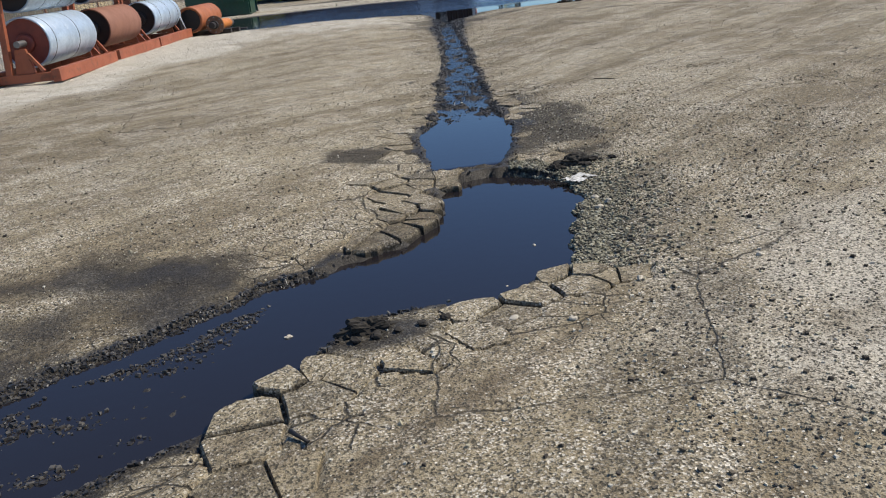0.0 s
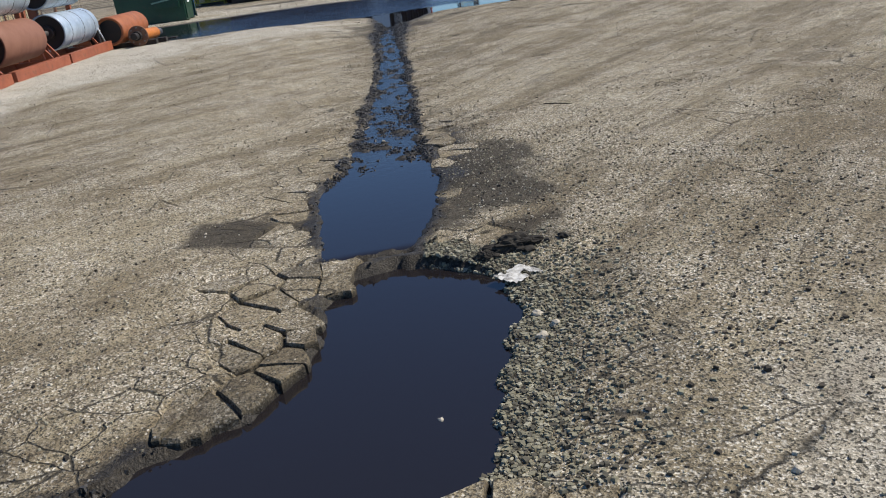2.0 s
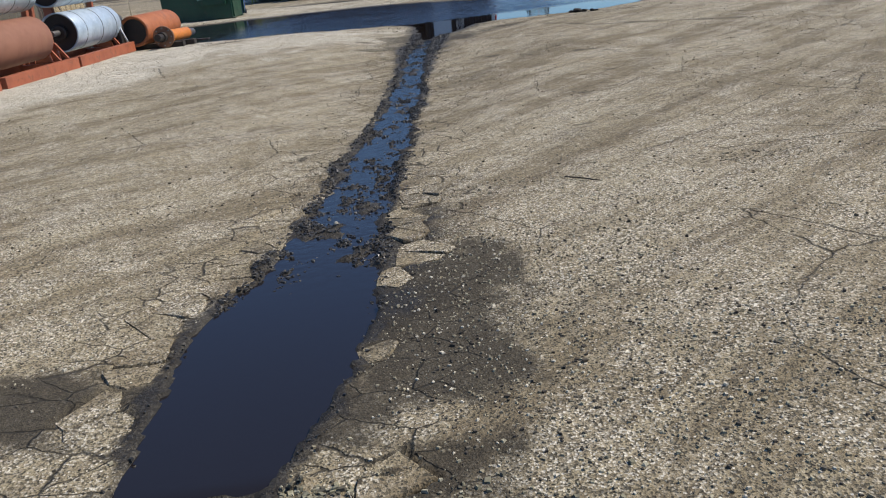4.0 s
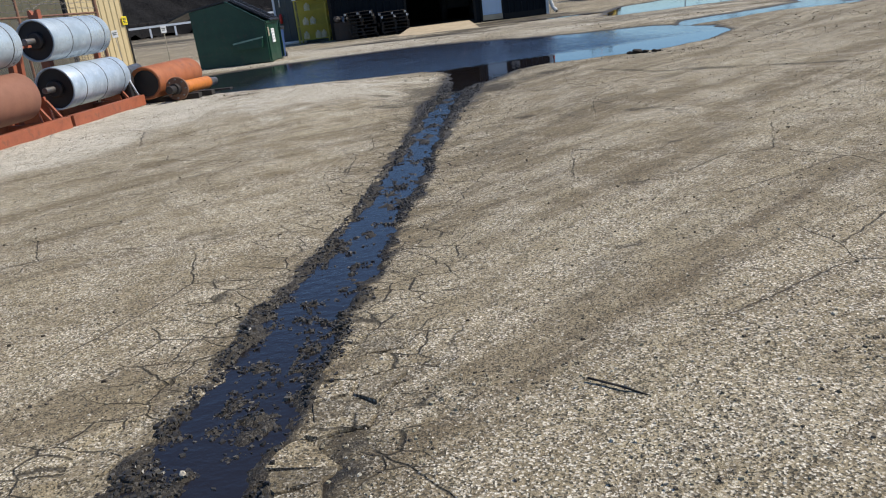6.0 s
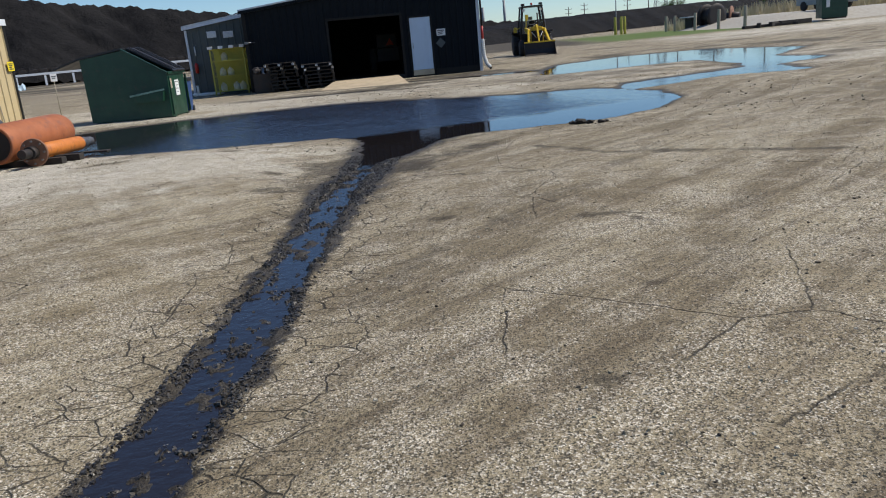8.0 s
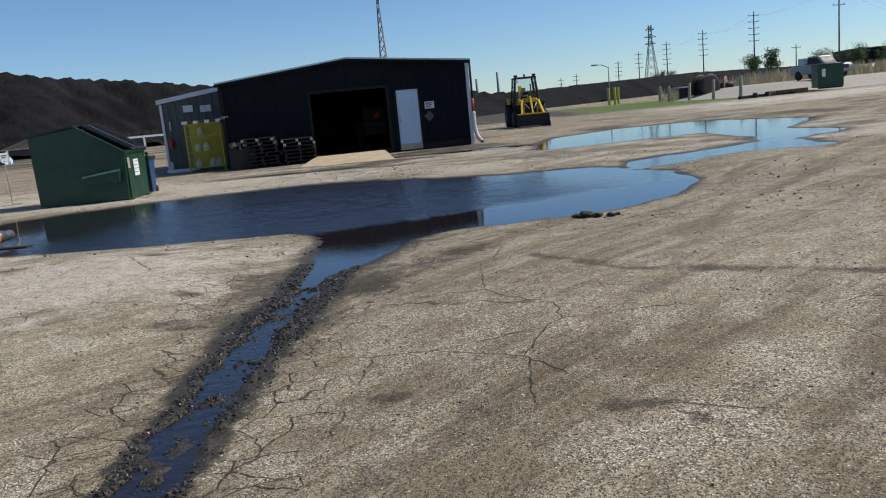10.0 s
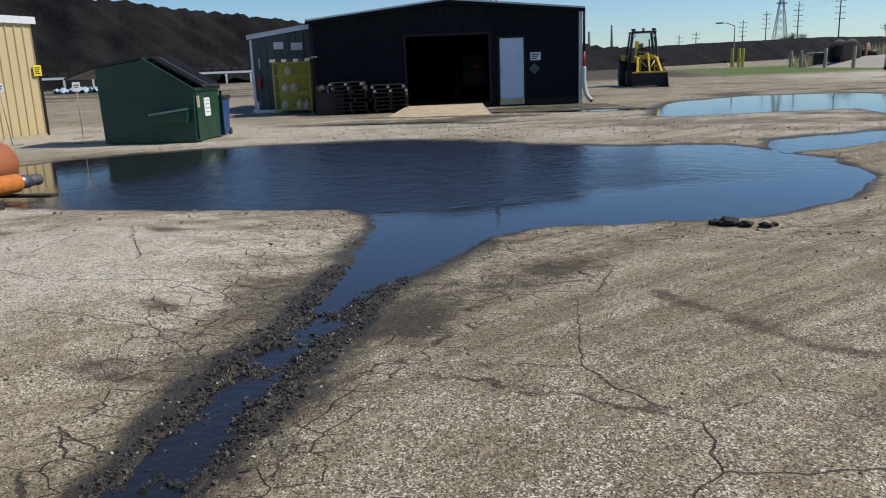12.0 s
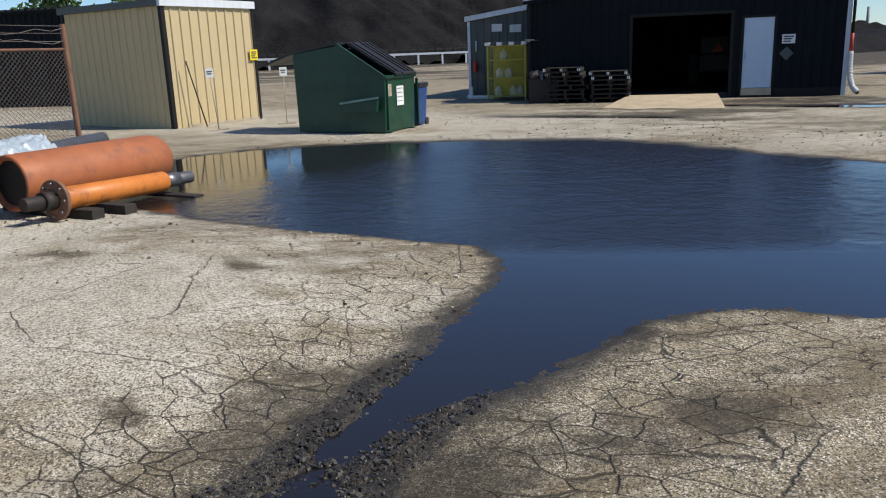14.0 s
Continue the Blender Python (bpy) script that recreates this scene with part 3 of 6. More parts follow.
def band(x, y, path, half):
    """A worn wheel track along a path."""
    d = np.full(x.shape, 1e9)
    for (ax, ay), (bx0, by0) in zip(path, path[1:]):
        ex, ey = bx0 - ax, by0 - ay
        t = np.clip(((x - ax) * ex + (y - ay) * ey) / (ex * ex + ey * ey), 0, 1)
        d = np.minimum(d, np.hypot(x - ax - t * ex, y - ay - t * ey))
    return (1 - ease(d + (fbm(x * 3, y * 3, 131) - 0.5) * half * 1.6, half * 0.3, half)) * ease(fbm(x * 1.3, y * 1.3, 141), 0.3, 0.55)


TRACKS = [([(0.3, 1.6), (0.85, 2.6), (1.15, 3.3), (1.35, 4.2), (1.5, 5.2)], 0.3, 0.5), ([(-1.9, 4.35), (-1.2, 4.3), (-0.6, 4.45), (-0.15, 4.9)], 0.14, 0.5), ([(1.2, 13.2), (1.63, 14.15), (3.13, 15.92), (4.13, 17.92), (5.55, 20.55), (7.2, 22.44), (10.2, 25.9)], 0.2, 0.48),
          ([(2.35, 20.0), (2.53, 19.08), (2.92, 18.35), (3.5, 17.6), (4.9, 16.9), (6.5, 16.0)], 0.15, 0.8),
          ([(-3.6, 6.35), (-2.9, 7.08), (-1.9, 7.77), (-0.8, 8.12)], 0.13, 0.35), ([(-4.8, 8.6), (-4.35, 12.1), (-2.95, 13.84), (-0.5, 15.5)], 0.35, 0.35),
          ([(-3.6, 9.6), (-2.2, 10.39), (-1.13, 10.85), (-0.64, 11.42)], 0.10, 0.4), ([(0.9, 8.8), (2.7, 10.7), (4.7, 12.1), (7.5, 13.6)], 0.25, 0.38),
          ([(1.0, 13.2), (2.4, 15.9), (3.9, 19.0)], 0.2, 0.3), ([(7.5, 17), (9, 22), (13, 28)], 0.6, 0.55), ([(3.2, 12.5), (4.6, 16.0), (6.4, 19.6), (9.0, 23.5)], 0.22, 0.35)]
for path, half, dark in TRACKS:
    stain = np.maximum(stain, dark * band(gx, gy, path, half))
for cx, cy, rx, ry, k in ((-3.69, 20.27, 0.45, 0.18, 21), (-1.72, 20.48, 0.4, 0.25, 22), (-0.55, 18.18, 0.28, 0.16, 23), (1.7, 18.9, 0.5, 0.4, 24), (2.15, 19.4, 0.35, 0.35, 25), (1.5, 20.4, 0.35, 0.2, 26), (-0.2, 17.1, 0.5, 0.25, 28),
                          (2.45, 11.73, 0.12, 0.10, 29), (1.67, 15.13, 0.2, 0.09, 30), (2.97, 14.65, 0.25, 0.1, 31), (2.96, 12.93, 0.2, 0.12, 32), (-2.9, 7.59, 0.12, 0.08, 33), (2.3, 10.4, 0.2, 0.1, 34)):
    stain = np.maximum(stain, 0.8 * blob(gx, gy, cx, cy, rx, ry, k))
stain = np.maximum(stain, 0.8 * ease(fbm(gx * 0.35, gy * 0.8, 151), 0.55, 0.68) * ease(gy, 30, 36) * ease(gx, -12, 0) * (1 - ease(gy, 55, 70)))
pale = pale * (1 - np.minimum(stain, 0.8))
crack = 1 - ease(np.minimum(near_edge, np.where(gy > 15, big * 0.45, 9)) + ragged, 0.05, 1.1)
turf = ease(gy - 0.3 * (gx - 20), 74, 78) * ease(gx, 12, 16) * (1 - ease(gy, 108, 116)) * (1 - ease(gx, 33, 38))
for label, values in (("wet", wet), ("stain", stain), ("pale", pale), ("crack", crack), ("turf", turf)):
    mask(ground.data, label, values)

wx, wy = np.meshgrid(spaced([(-10, 0.5), (-6.5, 0.042), (6.0, 0.042), (17, 0.5)]), spaced([(0.5, 0.25), (5.4, 0.04), (6.0, 0.04), (7.0, 0.25), (20, 0.25), (21.4, 0.036), (31, 0.042), (33, 0.25), (48, 0.25)]))
breeze = ease(wy - 0.42 * wx, 21.6, 22.6) * ease(wx, -6.2, -3.2) * (1 - 0.85 * ease(wx + 0.4 * (wy - 24), 3.0, 6.0)) * (1 - 0.9 * ease(wy, 30.5, 33))
breeze = breeze * (0.45 + 0.75 * fbm(wx * 0.5, wy * 0.7, 511))
chop = (fbm(wx * 2.6 + 0.8 * wy, wy * 3.6, 521, 2) - 0.5) * 0.007 + (fbm(wx * 7.0 - 2 * wy, wy * 9.5, 531, 2) - 0.5) * 0.017
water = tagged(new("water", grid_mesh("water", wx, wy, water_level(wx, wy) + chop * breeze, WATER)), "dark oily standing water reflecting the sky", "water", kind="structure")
flow = 0.45 * ease(wy, 7.0, 8.5) * (1 - ease(wy, 17.5, 18.8)) * (np.abs(wx - np.interp(wy, RUN_Y, RUN_X)) < 0.5)
mask(water.data, "breeze", 0.05 + np.maximum(breeze, flow))


def ground_z(x, y):
    return float(height(np.array([float(x)]), np.array([float(y)]))[0][0])

# ---- builders ----
def part(name, bm, material, parent, label=""):
    """Links a bmesh as one mesh object under a thing or a part."""
    me = bpy.data.meshes.new(name)
    bm.to_mesh(me)
    bm.free()
    me.materials.append(material)
    ob = new(name, me)
    ob.parent = parent
    return tagged(ob, label) if label else ob


def again(ob, m):
    """A second part on the same mesh, under the same parent, at the local pose m."""
    o = new(ob.name, ob.data)
    o.parent, o.matrix_local = ob.parent, m
    return o


def thing(name, m, label, category, group="", kind=""):
    ob = new(name)
    ob.empty_display_size = 0.2
    ob.matrix_world = m
    return tagged(ob, label, category, group, kind)


def solo(name, bm, material, m, label, category, group="", kind=""):
    me = bpy.data.meshes.new(name)
    bm.to_mesh(me)
    bm.free()
    me.materials.append(material)
    ob = new(name, me)
    ob.matrix_world = m
    return tagged(ob, label, category, group, kind)


def join(*parts):
    out = bmesh.new()
    for b in parts:
        me = bpy.data.meshes.new("t")
        b.to_mesh(me)
        b.free()
        out.from_mesh(me)
        bpy.data.meshes.remove(me)
    return out


def bx(x0, x1, y0, y1, z0, z1, bevel=0.0, m=None):
    bm = bmesh.new()
    bmesh.ops.create_cube(bm, size=1)
    for v in bm.verts:
        v.co = ((x0 + x1) / 2 + v.co.x * (x1 - x0), (y0 + y1) / 2 + v.co.y * (y1 - y0), (z0 + z1) / 2 + v.co.z * (z1 - z0))
    if bevel:
        bmesh.ops.bevel(bm, geom=bm.edges[:], offset=bevel, segments=2, affect="EDGES", profile=0.6)
    if m:
        bm.transform(m)
    return bm


def rod(a, b, r, seg=10, r2=None, bevel=0.0):
    """A round bar from a to b."""
    a, b = Vector(a), Vector(b)
    bm = bmesh.new()
    bmesh.ops.create_cone(bm, cap_ends=True, segments=seg, radius1=r, radius2=r if r2 is None else r2, depth=(b - a).length)
    if bevel:
        caps = [e for e in bm.edges if all(abs(abs(v.co.z) - (b - a).length / 2) < 1e-6 for v in e.verts)]
        bmesh.ops.bevel(bm, geom=caps, offset=bevel, segments=3, affect="EDGES", profile=0.5)
    bm.transform(Matrix.Translation((a + b) / 2) @ (b - a).to_track_quat("Z", "Y").to_matrix().to_4x4())
    for f in bm.faces:
        f.smooth = len(f.verts) == 4
    return bm


def beam(a, b, w, h, bevel=0.004):
    """A square bar from a to b, w across, h high."""
    a, b = Vector(a), Vector(b)
    n = (b - a).length
    bm = bx(-w / 2, w / 2, -h / 2, h / 2, -n / 2, n / 2, bevel)
    bm.transform(Matrix.Translation((a + b) / 2) @ (b - a).to_track_quat("Z", "Y").to_matrix().to_4x4())
    return bm


def prism(outline, y0, y1, bevel=0.0):
    """An outline in x and z, drawn out along y."""
    bm = bmesh.new()
    f = bm.faces.new([bm.verts.new((x, y0, z)) for x, z in outline])
    ext = bmesh.ops.extrude_face_region(bm, geom=[f])
    bmesh.ops.translate(bm, vec=(0, y1 - y0, 0), verts=[v for v in ext["geom"] if isinstance(v, bmesh.types.BMVert)])
    bmesh.ops.recalc_face_normals(bm, faces=bm.faces[:])
    if bevel:
        bmesh.ops.bevel(bm, geom=bm.edges[:], offset=bevel, segments=2, affect="EDGES")
    return bm


def lathe(profile, seg=32, caps=True):
    """A profile of (radius, along) turned round the y axis."""
    bm = bmesh.new()
    rings = [[bm.verts.new((r * math.cos(2 * math.pi * k / seg), y, r * math.sin(2 * math.pi * k / seg))) for k in range(seg)] for r, y in profile]
    for a, b in zip(rings, rings[1:]):
        for k in range(seg):
            f = bm.faces.new((a[k], a[(k + 1) % seg], b[(k + 1) % seg], b[k]))
            f.smooth = True
    if caps:
        bm.faces.new(rings[0])
        bm.faces.new(rings[-1])
    bmesh.ops.recalc_face_normals(bm, faces=bm.faces[:])
    return bm


def ribbed_sheet(x0, x1, z0, z1, pitch=0.3, rib=0.045, depth=0.03, thick=0.02, top=None):
    """Sheet siding in the x-z plane facing -y, with raised ribs; top gives its height at x."""
    xs_, n = [x0], max(1, round((x1 - x0) / pitch))
    p = (x1 - x0) / n
    pts = []
    for k in range(n):
        a = x0 + k * p
        pts += [(a, 0), (a + p - rib * 2, 0), (a + p - rib * 1.5, -depth), (a + p - rib * 0.5, -depth)]
    pts += [(x1, 0)]
    bm = bmesh.new()
    hi = top or (lambda x: z1)
    low = [bm.verts.new((x, y, z0)) for x, y in pts]
    up = [bm.verts.new((x, y, hi(x))) for x, y in pts]
    bl = [bm.verts.new((x, y + thick, z0)) for x, y in pts]
    bu = [bm.verts.new((x, y + thick, hi(x))) for x, y in pts]
    for i in range(len(pts) - 1):
        bm.faces.new((low[i], low[i + 1], up[i + 1], up[i]))
        bm.faces.new((bl[i + 1], bl[i], bu[i], bu[i + 1]))
        bm.faces.new((up[i], up[i + 1], bu[i + 1], bu[i]))
        bm.faces.new((low[i + 1], low[i], bl[i], bl[i + 1]))
    bm.faces.new((low[0], up[0], bu[0], bl[0]))
    bm.faces.new((low[-1], bl[-1], bu[-1], up[-1]))
    return bm


def bars_on(parent, x0, x1, y, z0, z1, rows, material=None):
    """Unreadable lines of print, as plain bars proud of a plate."""
    h = (z1 - z0) / (rows * 1.8)
    for k in range(rows):
        z = z1 - (k + 0.5) * (z1 - z0) / rows
        part("print_bar", bx(x0 + 0.01 * (k % 2), x1 - (x1 - x0) * 0.15 * (k % 3), y - 0.003, y, z - h / 2, z + h / 2), material or INK, parent)


def rough_stone(r, seed, squash=0.65):
    rnd = random.Random(seed)
    bm = bmesh.new()
    bmesh.ops.create_icosphere(bm, subdivisions=2, radius=r)
    sx, sy = rnd.uniform(0.7, 1.3), rnd.uniform(0.7, 1.2)
    for v in bm.verts:
        d = v.co / r
        k = 1 + 0.5 * noise.noise(d * 1.3 + Vector((seed * 3.1, 0, 0))) + rnd.uniform(-0.14, 0.14)
        v.co = (v.co.x * k * sx, v.co.y * k * sy, v.co.z * k * squash)
    return bm

# ---- warehouse ----
W_LEN, W_PEAK = 9.79, 4.95
warehouse = thing("warehouse", pose(-6.75, 41.3, 0.10, 0, 0, 11.2), "low dark navy steel warehouse with a pitched pale roof", "building")


def gable(x):
    return 3.30 + (3.84 - 3.30) * (x / W_PEAK) if x < W_PEAK else 3.84 - (3.84 - 3.42) * (x - W_PEAK) / (W_LEN - W_PEAK)


front = part("wall_front", join(ribbed_sheet(0, 3.35, 0, 0, top=gable), ribbed_sheet(3.35, 6.45, 2.68, 0, top=gable),
                                ribbed_sheet(6.45, 6.74, 0, 0, top=gable), ribbed_sheet(6.74, 7.74, 2.55, 0, top=gable),
                                ribbed_sheet(7.74, W_LEN, 0, 0, top=gable)), NAVY, warehouse)
for nm, x, h, out in (("wall_side", 0.0, 3.3, 1), ("wall_side", W_LEN, 3.42, -1)):
    w = part(nm, ribbed_sheet(0, 12, 0, h), NAVY, warehouse)
    w.matrix_local = pose(x, 12 if out > 0 else 0.02, 0, 0, 0, -90 * out)
part("wall_back", bx(0, W_LEN, 12, 12.1, 0, 3.3), NAVY, warehouse)
part("roof_slope", prism([(-0.15, 3.31), (W_PEAK, 3.87), (W_PEAK, 3.93), (-0.15, 3.37)], -0.18, 12.2), ROOFING, warehouse)
part("roof_slope", prism([(W_LEN + 0.12, 3.42), (W_PEAK, 3.87), (W_PEAK, 3.93), (W_LEN + 0.12, 3.48)], -0.18, 12.2), ROOFING, warehouse)
part("gable_trim", join(prism([(-0.15, 3.20), (W_PEAK, 3.76), (W_PEAK, 3.865), (-0.15, 3.305)], -0.19, -0.06), prism([(W_LEN + 0.12, 3.31), (W_PEAK, 3.76), (W_PEAK, 3.865), (W_LEN + 0.12, 3.415)], -0.19, -0.06)), NAVY, warehouse)
part("corner_trim", bx(-0.05, 0.08, -0.05, 0.1, 0, 3.2, 0.004), DARKTRIM, warehouse)
part("corner_trim", bx(W_LEN - 0.08, W_LEN + 0.05, -0.05, 0.1, 0, 3.32, 0.004), TRIM, warehouse, "pale corner trim")
for x in (3.30, 6.40):
    part("opening_jamb", bx(x, x + 0.10, -0.06, 0.16, 0.1, 2.74, 0.004), DARKTRIM, warehouse)
part("opening_lintel", bx(3.40, 6.40, -0.055, 0.16, 2.64, 2.74, 0.004), DARKTRIM, warehouse)
# floor coloured black to stand for the deep shade indoors
part("shade_dark_floor", bx(0.1, W_LEN - 0.1, 0.05, 11.95, 0.0, 0.2), BLACKSTEEL, warehouse)
# unseen ceiling, added to keep the doorway dark in the puddle's reflection
part("added_dark_ceiling", bx(0.05, W_LEN - 0.05, 0.05, 11.95, 3.15, 3.2), NAVY, warehouse)
part("footing", bx(0.1, 3.28, -0.05, -0.036, 0, 0.22), DARKTRIM, warehouse)
part("footing", bx(7.78, W_LEN - 0.1, -0.05, -0.036, 0, 0.30), DARKTRIM, warehouse)
door_leaf = part("door", bx(6.80, 7.68, -0.025, 0.03, 0.33, 2.48, 0.006), DOORBLUE, warehouse, "pale blue steel door, closed")
part("handle", join(rod((6.86, -0.03, 1.32), (6.86, -0.085, 1.32), 0.018), bx(6.85, 6.87, -0.10, -0.08, 1.22, 1.44, 0.004)), STEEL, door_leaf)
for z in (0.6, 1.4, 2.2):
    part("hinge", rod((7.70, -0.03, z), (7.70, -0.03, z + 0.12), 0.012), STEEL, door_leaf)
part("door_frame", join(bx(6.72, 6.795, -0.05, 0.06, 0.2, 2.55), bx(7.685, 7.76, -0.05, 0.06, 0.2, 2.55), bx(6.795, 7.685, -0.05, 0.06, 2.485, 2.55)), DARKTRIM, warehouse)
part("door_sill", bx(6.79, 7.69, -0.06, 0.06, 0.10, 0.325, 0.01), PLY, warehouse, "pale wooden board below the door")
plate = part("notice_plate", bx(7.92, 8.30, -0.05, -0.033, 1.66, 1.94, 0.004), WHITE, warehouse, "white notice plate")
bars_on(plate, 7.96, 8.26, -0.051, 1.69, 1.91, 3)
dia = part("diamond_sign", bx(-0.15, 0.15, -0.05, -0.033, -0.15, 0.15, 0.004), GREYSIDE, warehouse, "grey diamond hazard sign")
dia.matrix_local = pose(8.07, 0, 1.36, 0, 45, 0)
part("gutter_pipe", join(rod((W_LEN + 0.10, -0.10, 1.9), (W_LEN + 0.10, -0.10, 3.35), 0.045), rod((W_LEN + 0.10, -0.10, 3.35), (W_LEN + 0.02, 0.02, 3.42), 0.045)), DARKTRIM, warehouse)
part("gutter_pipe", rod((W_LEN + 0.10, -0.10, 1.32), (W_LEN + 0.10, -0.10, 1.9), 0.05), RED, warehouse, "red length of downpipe")
hose = [(W_LEN + 0.10, -0.10, 1.36), (W_LEN + 0.09, -0.12, 1.0), (W_LEN + 0.11, -0.16, 0.62), (W_LEN + 0.18, -0.25, 0.32), (W_LEN + 0.30, -0.42, 0.15)]
rings = []
for a, b in zip(hose, hose[1:]):
    n = max(2, int((Vector(b) - Vector(a)).length / 0.045))
    for k in range(n):
        p, q = Vector(a).lerp(Vector(b), k / n), Vector(a).lerp(Vector(b), (k + 1) / n)
        rings.append(rod(p, q, 0.088 if k % 2 else 0.075, 12))
spout = part("drain_hose", join(*rings), PVC, warehouse, "white corrugated drain hose")
# black disc painted in for the shaded hollow of the hose
part("dark_mouth_disc", rod((W_LEN + 0.30, -0.42, 0.15), (W_LEN + 0.305, -0.428, 0.147), 0.07, 12), BLACKSTEEL, spout)
part("lamp_bracket", join(rod((0.35, -0.03, 2.05), (0.05, -0.35, 2.07), 0.02), bx(-0.05, 0.1, -0.42, -0.3, 2.0, 2.1, 0.01)), STEEL, warehouse)

# machine kept in the dark inside
tractor = thing("parked_tractor", pose(-1.5, 47.2, 0.3, 0, 0, 11.2), "dark parked tractor seen from behind in shade", "tractor")
part("body", join(bx(-0.55, 0.55, 0, 1.6, 0.5, 1.15, 0.05), bx(-0.5, 0.5, 0.2, 0.9, 1.15, 1.8, 0.05)), BLACKSTEEL, tractor)
wheel = part("wheel", lathe([(0.25, -0.16), (0.55, -0.16), (0.6, -0.1), (0.6, 0.1), (0.55, 0.16), (0.25, 0.16)], 20), RUBBER, tractor)
wheel.matrix_local = pose(-0.75, 0.4, 0.6, 0, 0, 90)
again(wheel, pose(0.75, 0.4, 0.6, 0, 0, 90))
tri = bmesh.new()
tri.faces.new([tri.verts.new(c) for c in ((-0.19, 0, 0), (0.19, 0, 0), (0, 0, 0.34))])
bmesh.ops.solidify(tri, geom=tri.faces[:], thickness=0.02)
emblem = part("slow_vehicle_triangle", tri, ORANGERED, tractor, "orange-red reflective triangle")
emblem.matrix_local = pose(0.12, -0.03, 1.25)

ramp_bm = prism([(0, 0.0), (3.05, 0.22), (3.05, 0.16), (0.1, -0.02)], 0, 3.3, 0.006)
for v in ramp_bm.verts:
    if v.co.y > 2:
        v.co.y += 0.15 - 0.75 * v.co.x / 3.05
solo("loading_ramp", ramp_bm, PLY, pose(-0.05, 38.55, 0.115, 0, 0, 101.2), "tan plywood loading ramp up to a dark doorway", "ramp")

# ---- lean-to beside it ----
annex = thing("annex_building", pose(-9.95, 43.55, 0.10, 0, 0, 5.0), "small grey metal-clad building with a sloping roof", "building")
A_LEN = 3.35


def lean(x):
    return 2.98 + 0.13 * x


part("wall_front", ribbed_sheet(0, A_LEN, 0, 0, 0.3, 0.04, 0.02, 0.02, lean), GREYSIDE, annex)
side = part("wall_side", ribbed_sheet(0, 7, 0, 2.98, 0.3, 0.04, 0.02), GREYSIDE, annex)
side.matrix_local = pose(0, 7, 0, 0, 0, -90)
part("wall_back", bx(0, A_LEN, 7.0, 7.1, 0, 2.98), GREYSIDE, annex)
part("roof", prism([(-0.12, 2.98), (A_LEN, 3.43), (A_LEN, 3.49), (-0.12, 3.04)], -0.12, 7.2), ROOFING, annex)
part("fascia", prism([(-0.12, 2.86), (A_LEN, 3.31), (A_LEN, 3.425), (-0.12, 2.975)], -0.13, -0.03), TRIM, annex, "pale fascia strip")
part("corner_trim", bx(-0.04, 0.06, -0.045, 0.05, 0, 2.85), TRIM, annex)
for x, z, w in ((0.92, 2.58, 0.40), (1.62, 2.53, 0.44)):
    vent = part("wall_vent", bx(x, x + w, -0.06, -0.02, z - 0.12, z + 0.15, 0.006), WHITE, annex, "pale louvred wall vent")
    for k in range(4):
        part("louvre", bx(x + 0.03, x + w - 0.03, -0.075, -0.06, z - 0.085 + k * 0.056, z - 0.06 + k * 0.056), TRIM, vent)
part("tube_lamp", rod((0.30, -0.06, 1.75), (0.30, -0.06, 2.15), 0.025), WHITE, annex)
ext = part("fire_extinguisher", lathe([(0.02, 0.0), (0.075, 0.02), (0.08, 0.35), (0.05, 0.42), (0.02, 0.46)], 14), RED, annex, "red fire extinguisher on a hook")
ext.matrix_local = pose(0.28, -0.13, 1.0, 90, 0, 0)
solo("drain_pipe", join(rod((0, 0, 0.09), (1.1, 0.1, 0.09), 0.085, 14), rod((0, 0, 0.09), (-0.35, 0.5, 0.1), 0.085, 14), rod((0, 0, 0.0), (0, 0, 0.5), 0.05, 10)), PVC,
     pose(-9.55, 42.8, 0.10), "white plastic drain pipe lying by a grey wall", "pipe")

# ---- yellow cage cabinet ----
cage = thing("storage_cage", pose(-8.45, 41.75, 0.12, 0, 0, 4), "yellow steel mesh cabinet holding white jugs", "cabinet")
CW, CH, CD = 1.38, 1.90, 0.75
frame_bars = [((x, y, 0), (x, y, CH)) for x in (0, CW) for y in (0, CD)]
for a, b in frame_bars:
    part("post", beam(a, b, 0.05, 0.05), CAGEYELLOW, cage)
for z in (0.18, 0.80, 1.42, CH):
    for y in (0, CD):
        part("rail", beam((0, y, z), (CW, y, z), 0.045, 0.04), CAGEYELLOW, cage)
    part("shelf", bx(0.02, CW - 0.02, 0.02, CD - 0.02, z - 0.02, z), CAGEYELLOW, cage)
mesh_wires = bmesh.new()
for k in range(1, 34):
    mesh_wires = join(mesh_wires, bx(k * CW / 34 - 0.003, k * CW / 34 + 0.003, -0.012, -0.006, 0.18, CH))
for k in range(1, 42):
    mesh_wires = join(mesh_wires, bx(0, CW, -0.018, -0.012, 0.18 + k * 0.041 - 0.003, 0.18 + k * 0.041 + 0.003))
part("mesh_front", mesh_wires, CAGEYELLOW, cage, "fine yellow wire mesh")
part("back_panel", bx(0, CW, CD - 0.01, CD + 0.005, 0.18, CH), CAGEYELLOW, cage)
for k in range(7):
    part("roof_strip", bx(-0.06 + k * 0.22, 0.13 + k * 0.22, -0.14, 0.02, CH + 0.02 + 0.015 * (k % 2), CH + 0.13, 0.004), WHITE if k % 2 == 0 else GREYSIDE, cage)
part("roof_sheet", bx(-0.08, CW + 0.08, -0.05, CD + 0.12, CH + 0.021, CH + 0.05), GREYSIDE, cage)
